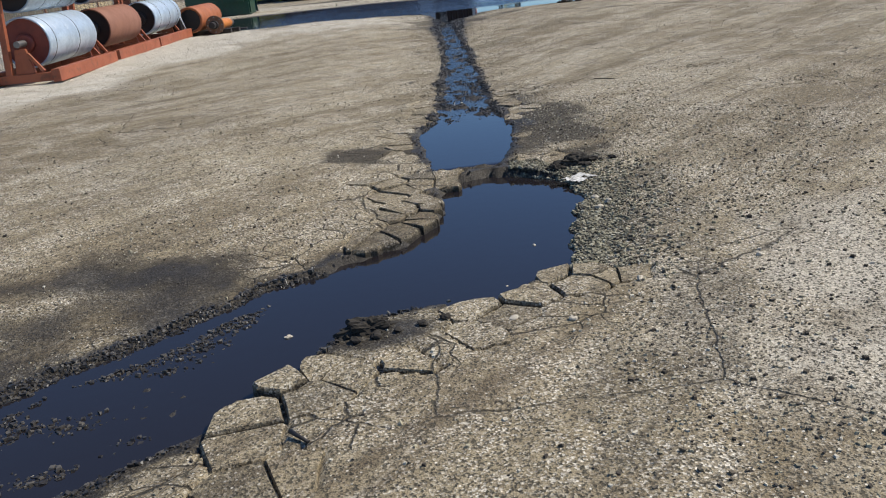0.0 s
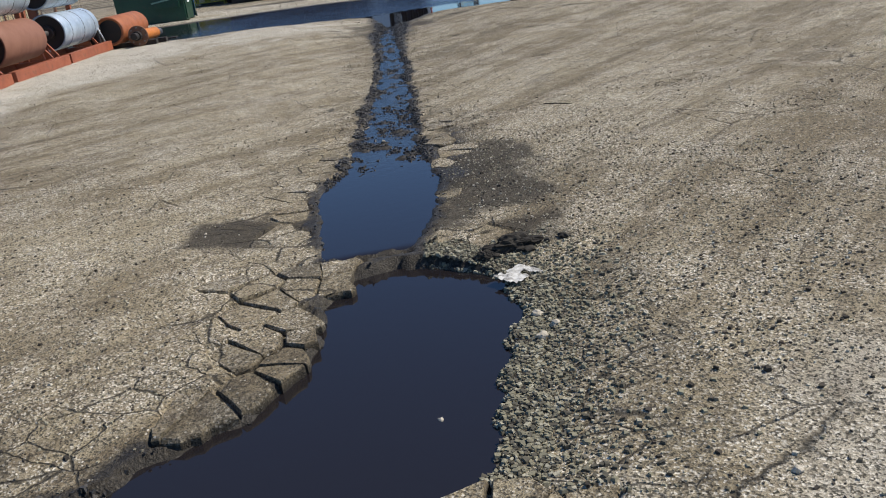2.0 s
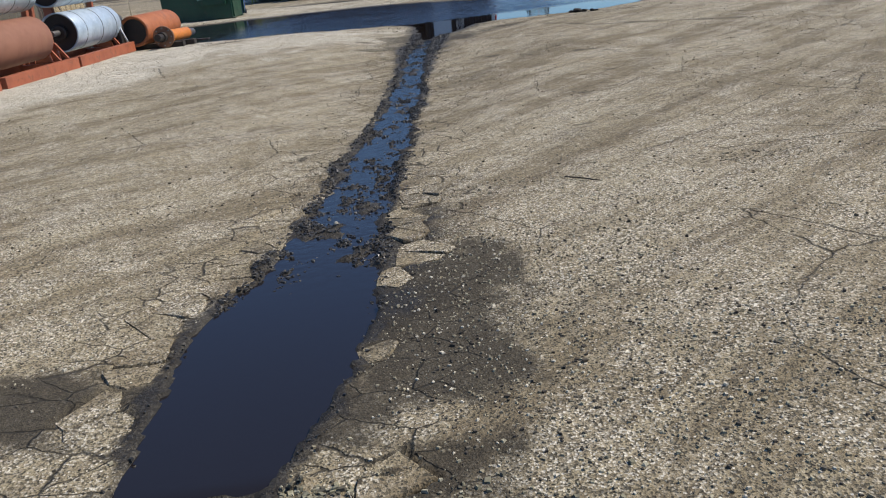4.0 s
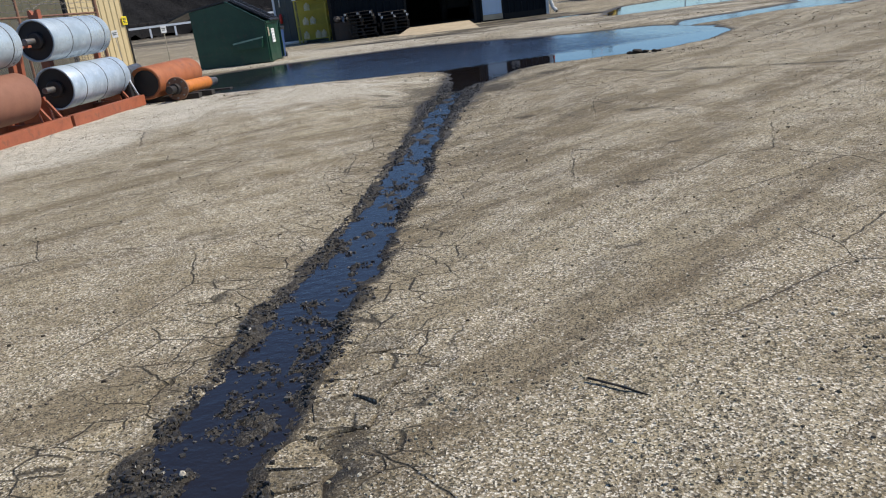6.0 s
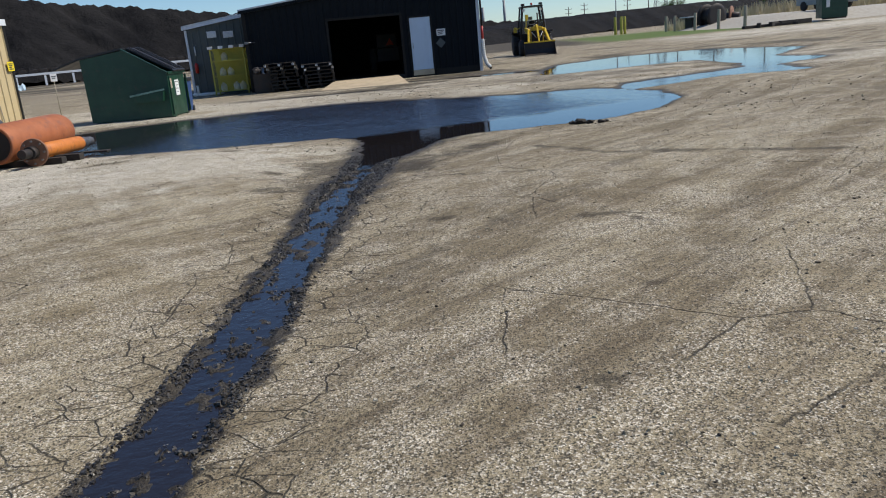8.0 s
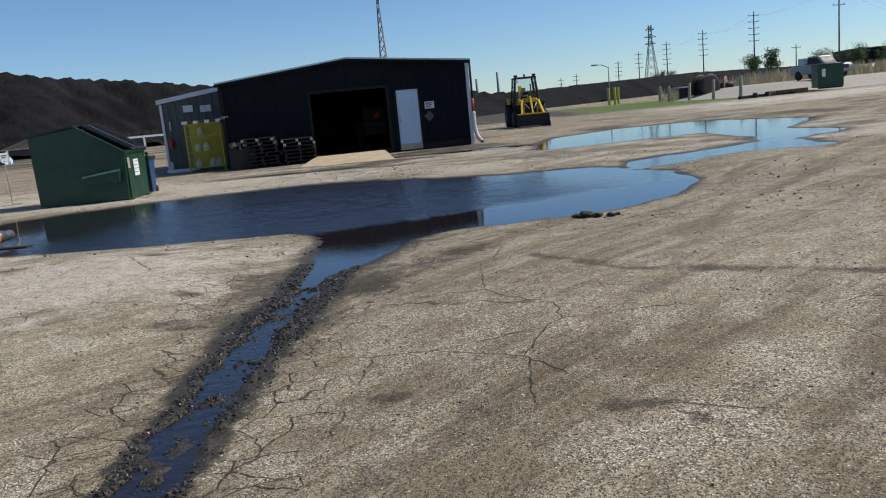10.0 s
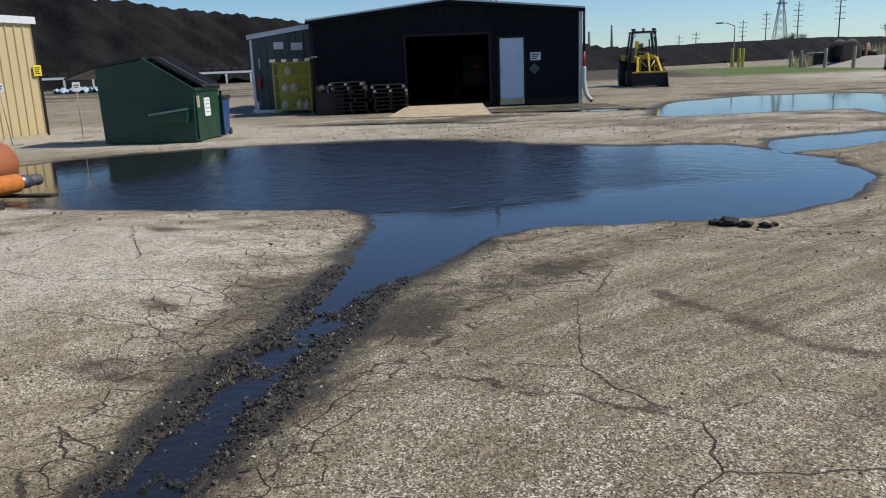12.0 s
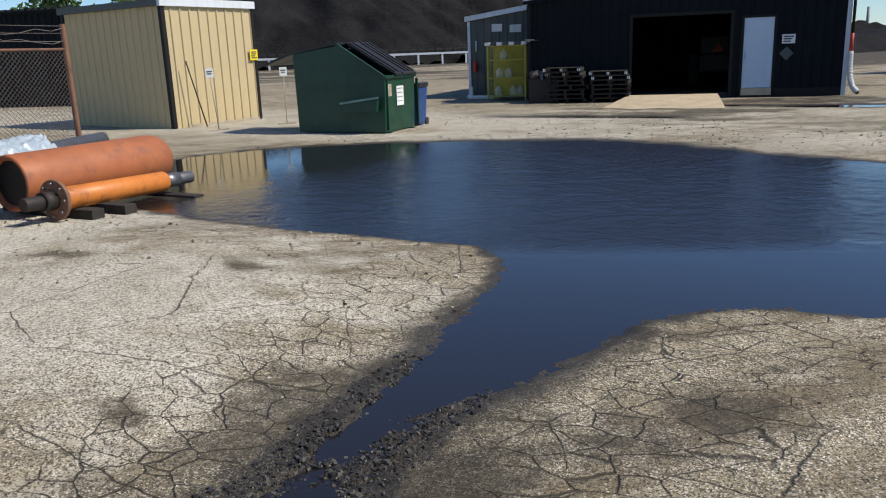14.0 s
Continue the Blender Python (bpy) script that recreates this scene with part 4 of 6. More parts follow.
jug = part("jug", lathe([(0.02, 0), (0.13, 0.01), (0.14, 0.2), (0.12, 0.27), (0.04, 0.33), (0.04, 0.36)], 14), WHITE, cage, "white plastic jug")
jug.matrix_local = pose(0.3, 0.3, 0.18, 90, 0, 0)
for x, z in ((0.85, 0.18), (1.12, 0.18), (0.35, 0.80), (0.68, 0.80), (0.5, 1.42)):
    again(jug, pose(x, 0.3, z, 90, 0, 0))

# ---- pallets ----
def pallet(m, mat, ends, label):
    """Stringers run from front to back; their cut ends show."""
    p = thing("pallet", m, label, "pallet", "stacked pallets")
    for k in range(7):
        part("deck_board", bx(-0.6, 0.6, -0.5 + k * 0.151, -0.5 + k * 0.151 + 0.095, 0.117, 0.138, 0.003), mat, p)
    for x in (-0.6, -0.045, 0.51):
        st = part("stringer", bx(x, x + 0.09, -0.5, 0.5, 0.022, 0.116), mat, p)
        for dx in (0.0, 0.05):
            part("cut_end", bx(x + dx + 0.004, x + dx + 0.036, -0.506, -0.501, 0.026, 0.112), ends, st)
    for k in range(3):
        part("base_board", bx(-0.6, 0.6, -0.5 + k * 0.45, -0.4 + k * 0.45, 0.0, 0.021), mat, p)
    return p


first = pallet(pose(-5.25, 41.0, 0.13, 0, 0, 11), TIMBER, TIMBER, "dark weathered shipping pallet in a stack")
rnd = random.Random(4)
for k in range(1, 6):
    copy_thing(first, pose(-5.25 + rnd.uniform(-0.08, 0.08), 41.0 + rnd.uniform(-0.05, 0.05), 0.13 + k * 0.141, 0, 0, 11 + rnd.uniform(-6, 6)))
pallet(pose(-5.35, 40.98, 0.13 + 6 * 0.141, 0, 0, 9), TIMBER, PALEWOOD, "dark pallet with pale cut ends on a stack")
pallet(pose(-5.42, 40.96, 0.13 + 7 * 0.141, 0, 0, 8), TIMBER, WHITE, "dark weathered pallet with white ends topping a stack")
for k in range(5):
    copy_thing(first, pose(-3.93 + rnd.uniform(-0.07, 0.07), 41.15 + rnd.uniform(-0.05, 0.05), 0.13 + k * 0.141, 0, 0, 11 + rnd.uniform(-5, 5)))
pallet(pose(-3.9, 41.13, 0.13 + 5 * 0.141, 0, 0, 13), TIMBER, WHITE, "dark pallet with pale cut ends on a stack")
pallet(pose(-3.98, 41.15, 0.13 + 6 * 0.141, 0, 0, 12), TIMBER, WHITE, "dark weathered pallet with white ends topping a stack")
scrap_pile = thing("scrap_crate", pose(-6.05, 40.95, 0.13, 0, 0, 11), "black crate of scrap machine parts beside pallets", "crate")
part("crate", bx(-0.5, 0.5, -0.4, 0.4, 0, 0.8, 0.03), BLACKSTEEL, scrap_pile)
for k in range(9):
    s = rough_stone(rnd.uniform(0.12, 0.2), 40 + k, 0.8)
    s.transform(Matrix.Translation((rnd.uniform(-0.35, 0.35), rnd.uniform(-0.35, 0.3), 0.82 + 0.1 * rnd.random())))
    part("casting", s, BLACKSTEEL if k % 3 else STEEL, scrap_pile)

# ---- tan shed ----
shed = thing("metal_shed", pose(-13.18, 31.37, 0.13, 0, 0, -7), "tan ribbed metal shed with white roof trim", "shed")
panel_f = part("siding_panel", ribbed_sheet(-0.31, 0, 0, 3.18, 0.31, 0.04, 0.035), TAN, shed)
lit = math.degrees(math.atan2(34.43 - 31.37, -12.8 + 13.18)) + 7
for k in range(10):
    a = pose(0, 0, 0, 0, 0, lit) @ pose((k + 1) * 0.31, 0, 0)
    (panel_f if k == 0 else again(panel_f, a)).matrix_local = a
for k in range(14):
    again(panel_f, pose(-k * 0.31, 0, 0))
for ex, ey in ((0, 0),):
    part("corner_post", bx(-0.06, 0.06, -0.06, 0.06, 0, 3.2), DARKTRIM, shed)
far_corner = pose(0, 0, 0, 0, 0, lit) @ Vector((3.1, 0, 0))
part("corner_post", bx(far_corner.x - 0.05, far_corner.x + 0.05, far_corner.y - 0.05, far_corner.y + 0.05, 0, 3.2), DARKTRIM, shed)
part("corner_post", bx(-4.42, -4.32, -0.05, 0.05, 0, 3.2), DARKTRIM, shed)
part("wall_back", bx(-4.34, far_corner.x - 0.06, far_corner.y - 0.02, far_corner.y + 0.04, 0, 3.18), TAN, shed)
part("wall_side", bx(-4.34, -4.3, 0.06, far_corner.y - 0.03, 0, 3.18), TAN, shed)
rim_f = part("roof_trim", bx(-0.1, 3.2, -0.09, 0.02, 3.16, 3.36, 0.006), TRIM, shed, "white roof edge strip")
rim_f.matrix_local = pose(0, 0, 0, 0, 0, lit)
# same trim on the side away from the sun, its shade put into grey
part("roof_trim", bx(-4.5, -0.03, -0.10, -0.03, 3.17, 3.35, 0.006), GREYSIDE, shed, "roof edge strip greyed for its shaded side")
part("roof", bx(-4.48, far_corner.x + 0.02, -0.02, far_corner.y + 0.1, 3.24, 3.34), ROOFING, shed)
turned = pose(0, 0, 0, 0, 0, lit)
notice = part("caution_sign", bx(2.86, 3.16, -0.075, -0.06, 1.72, 2.02, 0.004), SIGNYELLOW, shed, "yellow caution sign with dark lines")
notice.matrix_local = turned
bars_on(notice, 2.90, 3.12, -0.076, 1.76, 1.98, 4)
plank = part("base_board", bx(0.4, 3.0, -0.10, -0.05, 0.0, 0.08, 0.004), PALEWOOD, shed)
plank.matrix_local = turned
solo("leaning_pole", rod((0, 0, 0), (-0.28, -0.25, 1.75), 0.018, 8), TIMBER, pose(-12.62, 32.0, 0.14), "thin dark pole leaning on a tan shed", "pole")

# ---- small signs on rods ----
def stake_sign(x, y, lean_deg, h):
    s = thing("stake_sign", pose(x, y, ground_z(x, y), 0, lean_deg, 48), "small white notice on a thin pale stake", "sign", "stake signs")
    part("stake", rod((0, 0, 0), (0, 0, h), 0.014, 8), PALEWOOD, s)
    pl = part("plate", bx(-0.10, 0.10, -0.025, -0.014, h - 0.13, h + 0.1, 0.003), WHITE, s)
    bars_on(pl, -0.07, 0.07, -0.026, h - 0.06, h + 0.05, 2, GREYSIDE)
    part("foot", bx(-0.25, 0.25, -0.05, 0.05, 0, 0.03, 0.003), PALEWOOD, s)
    return s


stake_sign(-11.45, 31.15, -4, 1.45)
stake_sign(-10.75, 33.05, 0, 1.40)

# ---- green waste container ----
bin_ = thing("dumpster", pose(-8.80, 30.92, 0.10, 0, 0, 2), "dark green steel dumpster with a sloped open top", "dumpster")
side_shape = [(0.03, 0.06), (2.34, 0.06), (2.38, 1.26), (1.22, 2.00), (0.0, 1.84)]
for y in (0.0, 1.44):
    part("side_wall", prism(side_shape, y, y + 0.05), GREEN, bin_)
part("back_wall", prism([(0.0, 0.06), (0.05, 0.06), (0.02, 1.84), (-0.03, 1.84)], 0.051, 1.439), GREEN, bin_)
part("front_wall", prism([(2.29, 0.06), (2.34, 0.06), (2.38, 1.26), (2.33, 1.26)], 0.051, 1.439), GREEN, bin_)
part("floor_plate", bx(0.06, 2.28, 0.052, 1.438, 0.06, 0.12), GREEN, bin_)
part("rim", join(beam((2.40, -0.03, 1.28), (1.22, -0.03, 2.02), 0.07, 0.06), beam((2.40, 1.52, 1.28), (1.22, 1.52, 2.02), 0.07, 0.06), beam((2.39, -0.03, 1.28), (2.39, 1.52, 1.28), 0.07, 0.07)), GREEN, bin_)
for y0 in (0.02, 0.76):
    lid = part("lid", join(prism([(1.20, 2.02), (2.46, 1.30), (2.47, 1.34), (1.22, 2.075)], y0 + 0.36 if y0 < 0.1 else y0, y0 + 0.70, 0.008)), BLACKLID, bin_, "black ribbed plastic lid")
    for k in range(1 if y0 < 0.1 else 0, 3):
        part("lid_rib", beam((1.25, y0 + 0.24 + k * 0.19, 2.07), (2.42, y0 + 0.24 + k * 0.19, 1.385), 0.05, 0.03), BLACKLID, lid)
part("back_lid", prism([(-0.80, 1.60), (0.0, 1.845), (1.20, 2.02), (1.20, 2.075), (0.0, 1.91), (-0.80, 1.65)], -0.03, 1.52, 0.006), BLACKLID, bin_, "black rear lid overhanging the wall")
part("fork_pocket", join(prism([(1.30, 0.52), (2.20, 0.52), (2.24, 0.78), (1.30, 0.70)], -0.16, -0.002, 0.006)), GREEN, bin_)
part("pocket_edge", beam((1.28, -0.16, 0.72), (2.28, -0.16, 0.84), 0.02, 0.05), WORNGREEN, bin_, "worn pale green pocket edge")
for y in (0.12, 1.30):
    part("skid", bx(0.1, 2.40, y, y + 0.1, 0.0, 0.058), GREEN, bin_)
for y, z0, z1, w, mat in ((0.14, 0.85, 1.12, 0.16, PALEWOOD), (0.55, 0.62, 1.06, 0.34, WHITE)):
    st = part("sticker", bx(2.372, 2.386, y, y + w, z0, z1), mat, bin_, "pale printed sticker")
    for k in range(4):
        z = z1 - 0.05 - k * (z1 - z0 - 0.06) / 4
        part("print_bar", bx(2.386, 2.389, y + 0.03, y + w - 0.04 * (1 + k % 2), z - 0.014, z), GREYSIDE if mat == WHITE else RUST, st)
for y in (0.35, 1.0):
    part("front_rib", bx(2.345, 2.40, y + 0.62 if y > 0.5 else y - 0.27, y + 0.66 if y > 0.5 else y - 0.23, 0.1, 1.2), GREEN, bin_)

# ---- blue wheeled bin ----
cart = thing("wheelie_bin", pose(-6.80, 33.0, 0.11, 0, 0, 8), "blue plastic wheeled bin with dark lid", "bin")
taper = bx(-0.28, 0.28, -0.3, 0.3, 0.06, 0.95, 0.02)
for v in taper.verts:
    k = 0.82 + 0.18 * v.co.z / 0.95
    v.co.x, v.co.y = v.co.x * k, v.co.y * k
part("body", taper, BLUE, cart)
part("lid", bx(-0.31, 0.31, -0.34, 0.34, 0.955, 1.06, 0.03), BLACKLID, cart)
part("handle", rod((-0.25, 0.37, 1.0), (0.25, 0.37, 1.0), 0.018), BLACKLID, cart)
part("sticker", bx(-0.12, 0.14, -0.312, -0.296, 0.68, 0.88), SIGNYELLOW, cart, "yellow sticker")
for x in (-0.24, 0.24):
    part("wheel", rod((x - 0.03, 0.27, 0.1), (x + 0.03, 0.27, 0.1), 0.1, 16), RUBBER, cart)

# ---- conveyor pulleys on their racks ----
RACK_X = -6.60
RACK_Z = 0.18


def pulley(m, r, n, face, end, label, bands=(0.18, 0.5, 0.82), rust_end=False):
    """A conveyor pulley along y: shell, recessed end discs, hubs, shaft, strapping bands."""
    p = thing("conveyor_pulley", m, label, "conveyor pulley", "stored pulleys")
    part("shell", lathe([(r - 0.03, 0.06), (r - 0.03, 0.0), (r - 0.008, 0.0), (r, 0.012), (r, n - 0.012), (r - 0.008, n), (r - 0.03, n), (r - 0.03, n - 0.06)], 44, False), face, p)
    for y0 in (0.05, n - 0.07):
        d = part("end_disc", lathe([(r - 0.031, y0), (r - 0.031, y0 + 0.02)], 36), end, p, "dark red end disc" if rust_end else "")
        out = -1 if y0 < 0.5 else 1
        part("hub", lathe([(0.15, y0 + 0.01), (0.15, y0 + 0.01 + out * 0.07), (0.12, y0 + 0.01 + out * 0.10)], 24), end, d)
    part("shaft", rod((0, -0.30, 0), (0, n + 0.30, 0), 0.055, 18, bevel=0.008), STEEL, p)
    for b in bands:
        part("band", lathe([(r + 0.001, b * n - 0.008), (r + 0.003, b * n - 0.008), (r + 0.003, b * n + 0.008), (r + 0.001, b * n + 0.008)], 44), BLACKSTEEL, p)
    return p


def rack(y0, n, tall=True):
    k = thing("pulley_rack", pose(RACK_X, y0, RACK_Z - 0.03), "red-oxide painted steel rack for pulleys", "rack", "pulley racks")
    for x in (-0.52, 0.52):
        part("base_beam", bx(x - 0.07, x + 0.07, 0, n, 0.0, 0.21, 0.012), PRIMER, k)
    for y in (0.1, n - 0.14):
        part("cross_beam", bx(-0.48, 0.48, y - 0.05, y + 0.05, 0.02, 0.16, 0.006), PRIMER, k)
        up = part("bearing_post", prism([(-0.16, 0.165), (0.16, 0.165), (0.09, 0.56), (-0.09, 0.56)], y - 0.03, y + 0.03, 0.004), PRIMER, k)
        part("gusset", beam((0.30, y, 0.18), (0.10, y, 0.48), 0.05, 0.05), PRIMER, up)
        if tall:
            part("tall_post", beam((-0.24, y + (0.06 if y > 1 else -0.06), 0.165), (-0.12, y + (0.06 if y > 1 else -0.06), 1.43), 0.09, 0.10), PRIMER, k)
            part("saddle", bx(-0.22, 0.12, y + (0.01 if y > 1 else -0.11), y + (0.11 if y > 1 else -0.01), 1.385, 1.425, 0.004), PRIMER, k)
    part("brace", beam((-0.45, 0.10, 0.2), (-0.28, 0.75, 0.05), 0.05, 0.05), PRIMER, k)
    return k


rack(13.2, 2.62)
rack(15.98, 2.55)
third = rack(18.62, 2.65)
part("notched_upright", prism([(-0.56, 0.0), (-0.40, 0.0), (-0.38, 2.02), (-0.42, 2.02), (-0.48, 1.93), (-0.54, 2.02), (-0.58, 2.02)], 1.30, 1.42, 0.006), PRIMER, third, "red-oxide upright with a notched head")
AXIS = RACK_Z + 0.61
LOW = "grey-blue wrapped conveyor pulley with dark strapping bands"
pulley(pose(RACK_X, 13.52, AXIS), 0.42, 2.0, WRAP, worn("red_end_paint", (0.24, 0.05, 0.03), (0.10, 0.04, 0.03), 0.6), LOW + " and red ends", (0.12, 0.60), True)
pulley(pose(RACK_X, 16.34, AXIS), 0.39, 1.85, BROWNDRUM, BLACKSTEEL, "brown rubber-lagged conveyor pulley on a steel rack", ())
pulley(pose(RACK_X, 19.22, AXIS), 0.38, 2.1, WRAP, BLACKSTEEL, LOW, (0.2, 0.55, 0.88))
for y0, n in ((13.5, 2.0), (16.25, 1.95), (19.1, 1.95)):
    pulley(pose(RACK_X - 0.05, y0, RACK_Z - 0.03 + 1.425 + 0.056), 0.36, n, FOIL, BLACKSTEEL, "silver wrapped conveyor pulley on an upper tier", (0.3, 0.62, 0.88))
motor = thing("pulley_bearing", pose(RACK_X + 0.15, 21.32, 0.17), "black pillow block bearing with loose straps", "bearing")
part("housing", join(bx(-0.2, 0.2, -0.1, 0.12, 0.0, 0.5, 0.03), rod((0, -0.14, 0.5), (0, 0.16, 0.5), 0.19, 20)), BLACKSTEEL, motor)
part("strap", join(rod((0.18, -0.1, 0.62), (0.26, 0.1, 0.1), 0.02), rod((0.26, 0.1, 0.1), (0.2, 0.16, 0.0), 0.02)), TRIM, motor)

# ---- large loose drum and flanged pipe on timbers ----
gz0 = ground_z(-6.3, 23)
drum = thing("steel_drum_roll", pose(-6.12, 21.62, gz0 + 0.43), "orange-brown primed steel drum roll lying on timbers", "drum")
part("shell", lathe([(0.27, 0.04), (0.30, 0.0), (0.335, 0.0), (0.34, 0.02), (0.34, 2.15), (0.32, 2.26), (0.26, 2.35), (0.12, 2.39), (0.02, 2.395)], 44, False), ORANGEDRUM, drum)
part("end_disc", lathe([(0.27, 0.05), (0.27, 0.07)], 36), BLACKSTEEL, drum)
part("bung", rod((0, 2.37, 0), (0, 2.46, 0), 0.07, 16), RUST, drum)
pipe_z = gz0 + 0.25
pipe_ = thing("flanged_pipe", pose(-5.50, 21.72, pipe_z, -2, 0, 2), "orange painted pipe roll with a bolted flange", "pipe")
part("barrel", lathe([(0.12, 0.02), (0.135, 0.03), (0.135, 1.72), (0.12, 1.74)], 28), ORANGE, pipe_)
fl = part("flange", lathe([(0.23, -0.02), (0.24, -0.01), (0.24, 0.02), (0.23, 0.03)], 36), RUST, pipe_)
for k in range(8):
    a = k * math.pi / 4
    part("bolt", rod((0.19 * math.cos(a), -0.05, 0.19 * math.sin(a)), (0.19 * math.cos(a), -0.015, 0.19 * math.sin(a)), 0.018, 6), STEEL, fl)
part("stub_shaft", join(rod((0, -0.18, 0), (0, -0.02, 0), 0.11, 20), rod((0, -0.42, 0), (0, -0.18, 0), 0.08, 20, bevel=0.01)), BLACKSTEEL, pipe_)
part("tail_shaft", join(rod((0, 1.73, 0), (0, 1.98, 0), 0.10, 20), rod((0, 1.98, 0), (0, 2.25, 0), 0.085, 20, bevel=0.01)), STEEL, pipe_)
for x0, x1, y in ((-6.75, -5.15, 22.0), (-6.75, -5.05, 23.55), (-6.2, -5.0, 22.35)):
    g = ground_z((x0 + x1) / 2, y)
    solo("timber_block", bx(x0, x1, y - 0.09, y + 0.09, g - 0.02, g + 0.115, 0.012), TIMBER, Matrix(), "dark weathered timber bearer lying on gravel", "timber", "timber bearers")


def crumple(nx, ny, sx, sy, amp, seed):
    """A crumpled sheet draped in folds."""
    bm = bmesh.new()
    g = [[bm.verts.new((sx * (i / nx - 0.5), sy * (j / ny - 0.5), amp * max(0, noise.noise((i * 0.55 + seed, j * 0.6, seed)) + 0.35 + 0.25 * noise.noise((i * 1.7, j * 1.6 + seed, 3))))) for j in range(ny + 1)] for i in range(nx + 1)]
    for i in range(nx):
        for j in range(ny):
            bm.faces.new((g[i][j], g[i + 1][j], g[i + 1][j + 1], g[i][j + 1])).smooth = True
    return bm


bundle = thing("wrapped_bundle", pose(-7.55, 22.75, ground_z(-7.55, 22.75)), "bundle of pipes under crumpled silver plastic sheet", "bundle")
part("pipe_core", join(rod((0.1, -1.4, 0.45), (0.0, 1.5, 0.58), 0.13, 18), rod((-0.15, -1.3, 0.25), (-0.15, 1.2, 0.25), 0.2, 18)), STEEL, bundle)
tarp = crumple(40, 52, 0.95, 2.0, 0.10, 5.3)
for v in tarp.verts:
    v.co.z += 0.72 - 1.5 * v.co.x ** 2 - (0.35 if abs(v.co.y) > 0.95 else 0)
    v.co.y -= 0.5
part("sheet", tarp, FOIL, bundle, "crumpled silver plastic sheet")
part("prop", bx(-0.3, 0.3, -1.1, -0.95, 0, 0.3), TIMBER, bundle)

# ---- chain-link fence ----
FX, FY0, FY1 = -8.33, 9.0, 24.45
fence = thing("chain_link_fence", pose(FX, 0, 0.14), "rusty chain-link fence with barbed wire on top", "fence")
for k in range(6):
    y = FY1 - k * 3.05
    part("post", rod((0, y, 0), (0, y, 2.36), 0.045 if k == 0 else 0.03, 14, bevel=0.006), RUST, fence, "rusty steel end post" if k == 0 else "")
part("top_rail", rod((0, FY0, 1.98), (0, FY1, 1.98), 0.021, 10), RUST, fence)
part("bottom_wire", rod((0, FY0, 0.06), (0, FY1, 0.06), 0.004, 6), WIRE, fence)
for z in (2.10, 2.22, 2.33):
    part("barbed_wire", rod((0, FY0, z), (0, FY1, z), 0.004, 6), WIRE, fence)
for drop, phase in ((0.10, 0.0), (0.22, 1.3)):
    loose_wire = bmesh.new()
    for k in range(60):
        ya, yb = FY1 - k * 0.25, FY1 - (k + 1) * 0.25
        za, zb = [2.30 - drop * abs(math.sin((FY1 - q) * 1.03 + phase)) + 0.03 * math.sin(q * 9 + phase) for q in (ya, yb)]
        loose_wire = join(loose_wire, rod((0.05 * math.sin(ya * 5), ya, za), (0.05 * math.sin(yb * 5), yb, zb), 0.005, 5))
    part("barbed_wire", loose_wire, WIRE, fence, "slack sagging strand of barbed wire")
barbs = bmesh.new()
for z in (2.10, 2.22, 2.33):
    for k in range(100):
        y = FY1 - 0.1 - k * 0.13
        for dx, dz in ((0.02, 0.02), (-0.02, 0.02)):
            a = [barbs.verts.new((c * dx * s, y + 0.003 * q, z + s * dz)) for s, q, c in ((-1, 0, 1), (1, 0, 1), (0, 1, 1))]
            barbs.faces.new(a)
part("barbs", barbs, WIRE, fence)
# woven diamonds: two sets of slanted wires, flat strands
def strands():
    vs, fs = [], []
    pitch, z0, z1, w = 0.075, 0.06, 1.98, 0.0038
    span = z1 - z0
    for sgn in (1, -1):
        y = FY0 - span
        while y < FY1 + span:
            a, b = (y, z0), (y + sgn * span, z1)
            lo, hi = (FY0 - a[0]) / (b[0] - a[0]), (FY1 - a[0]) / (b[0] - a[0])
            lo, hi = max(0, min(lo, hi)), min(1, max(lo, hi))
            if hi > lo + 0.01:
                p, q = [(a[0] + (b[0] - a[0]) * u, a[1] + span * u) for u in (lo, hi)]
                i = len(vs)
                for yy, zz in (p, q):
                    vs.extend([(w + 0.002 * sgn, yy, zz), (-w + 0.002 * sgn, yy - w * 1.2, zz), (-w + 0.002 * sgn, yy + w * 1.2, zz)])
                fs.extend([(i, i + 1, i + 4, i + 3), (i + 1, i + 2, i + 5, i + 4), (i + 2, i, i + 3, i + 5)])
            y += pitch
    return vs, fs


net_mesh = mesh_from("mesh_fabric", *strands(), WIRE)
net = new("mesh_fabric", net_mesh)
net.parent = fence
tagged(net, "woven diamond wire mesh", kind="stuff")

# ---- low dark corrugated hall behind the fence ----
hall = thing("storage_hall", pose(-52.0, 36.0, 0.1, 0, 0, 10), "dark corrugated steel hall behind a fence", "building")
part("wall_front", ribbed_sheet(0, 25, 0, 4.1, 0.35, 0.06, 0.05), NAVY, hall)
part("roof", prism([(-0.2, 4.1), (25.2, 4.1), (25.2, 4.22), (-0.2, 4.22)], -0.2, 9.0), NAVY, hall)
for k in range(70):
    part("roof_ridge", rod((0.1 + k * 0.355, -0.26, 4.20), (0.1 + k * 0.355, 0.6, 4.28), 0.09, 8), NAVY, hall)
part("wall_side", bx(24.95, 25.05, 0.03, 9, 0, 4.1), NAVY, hall)

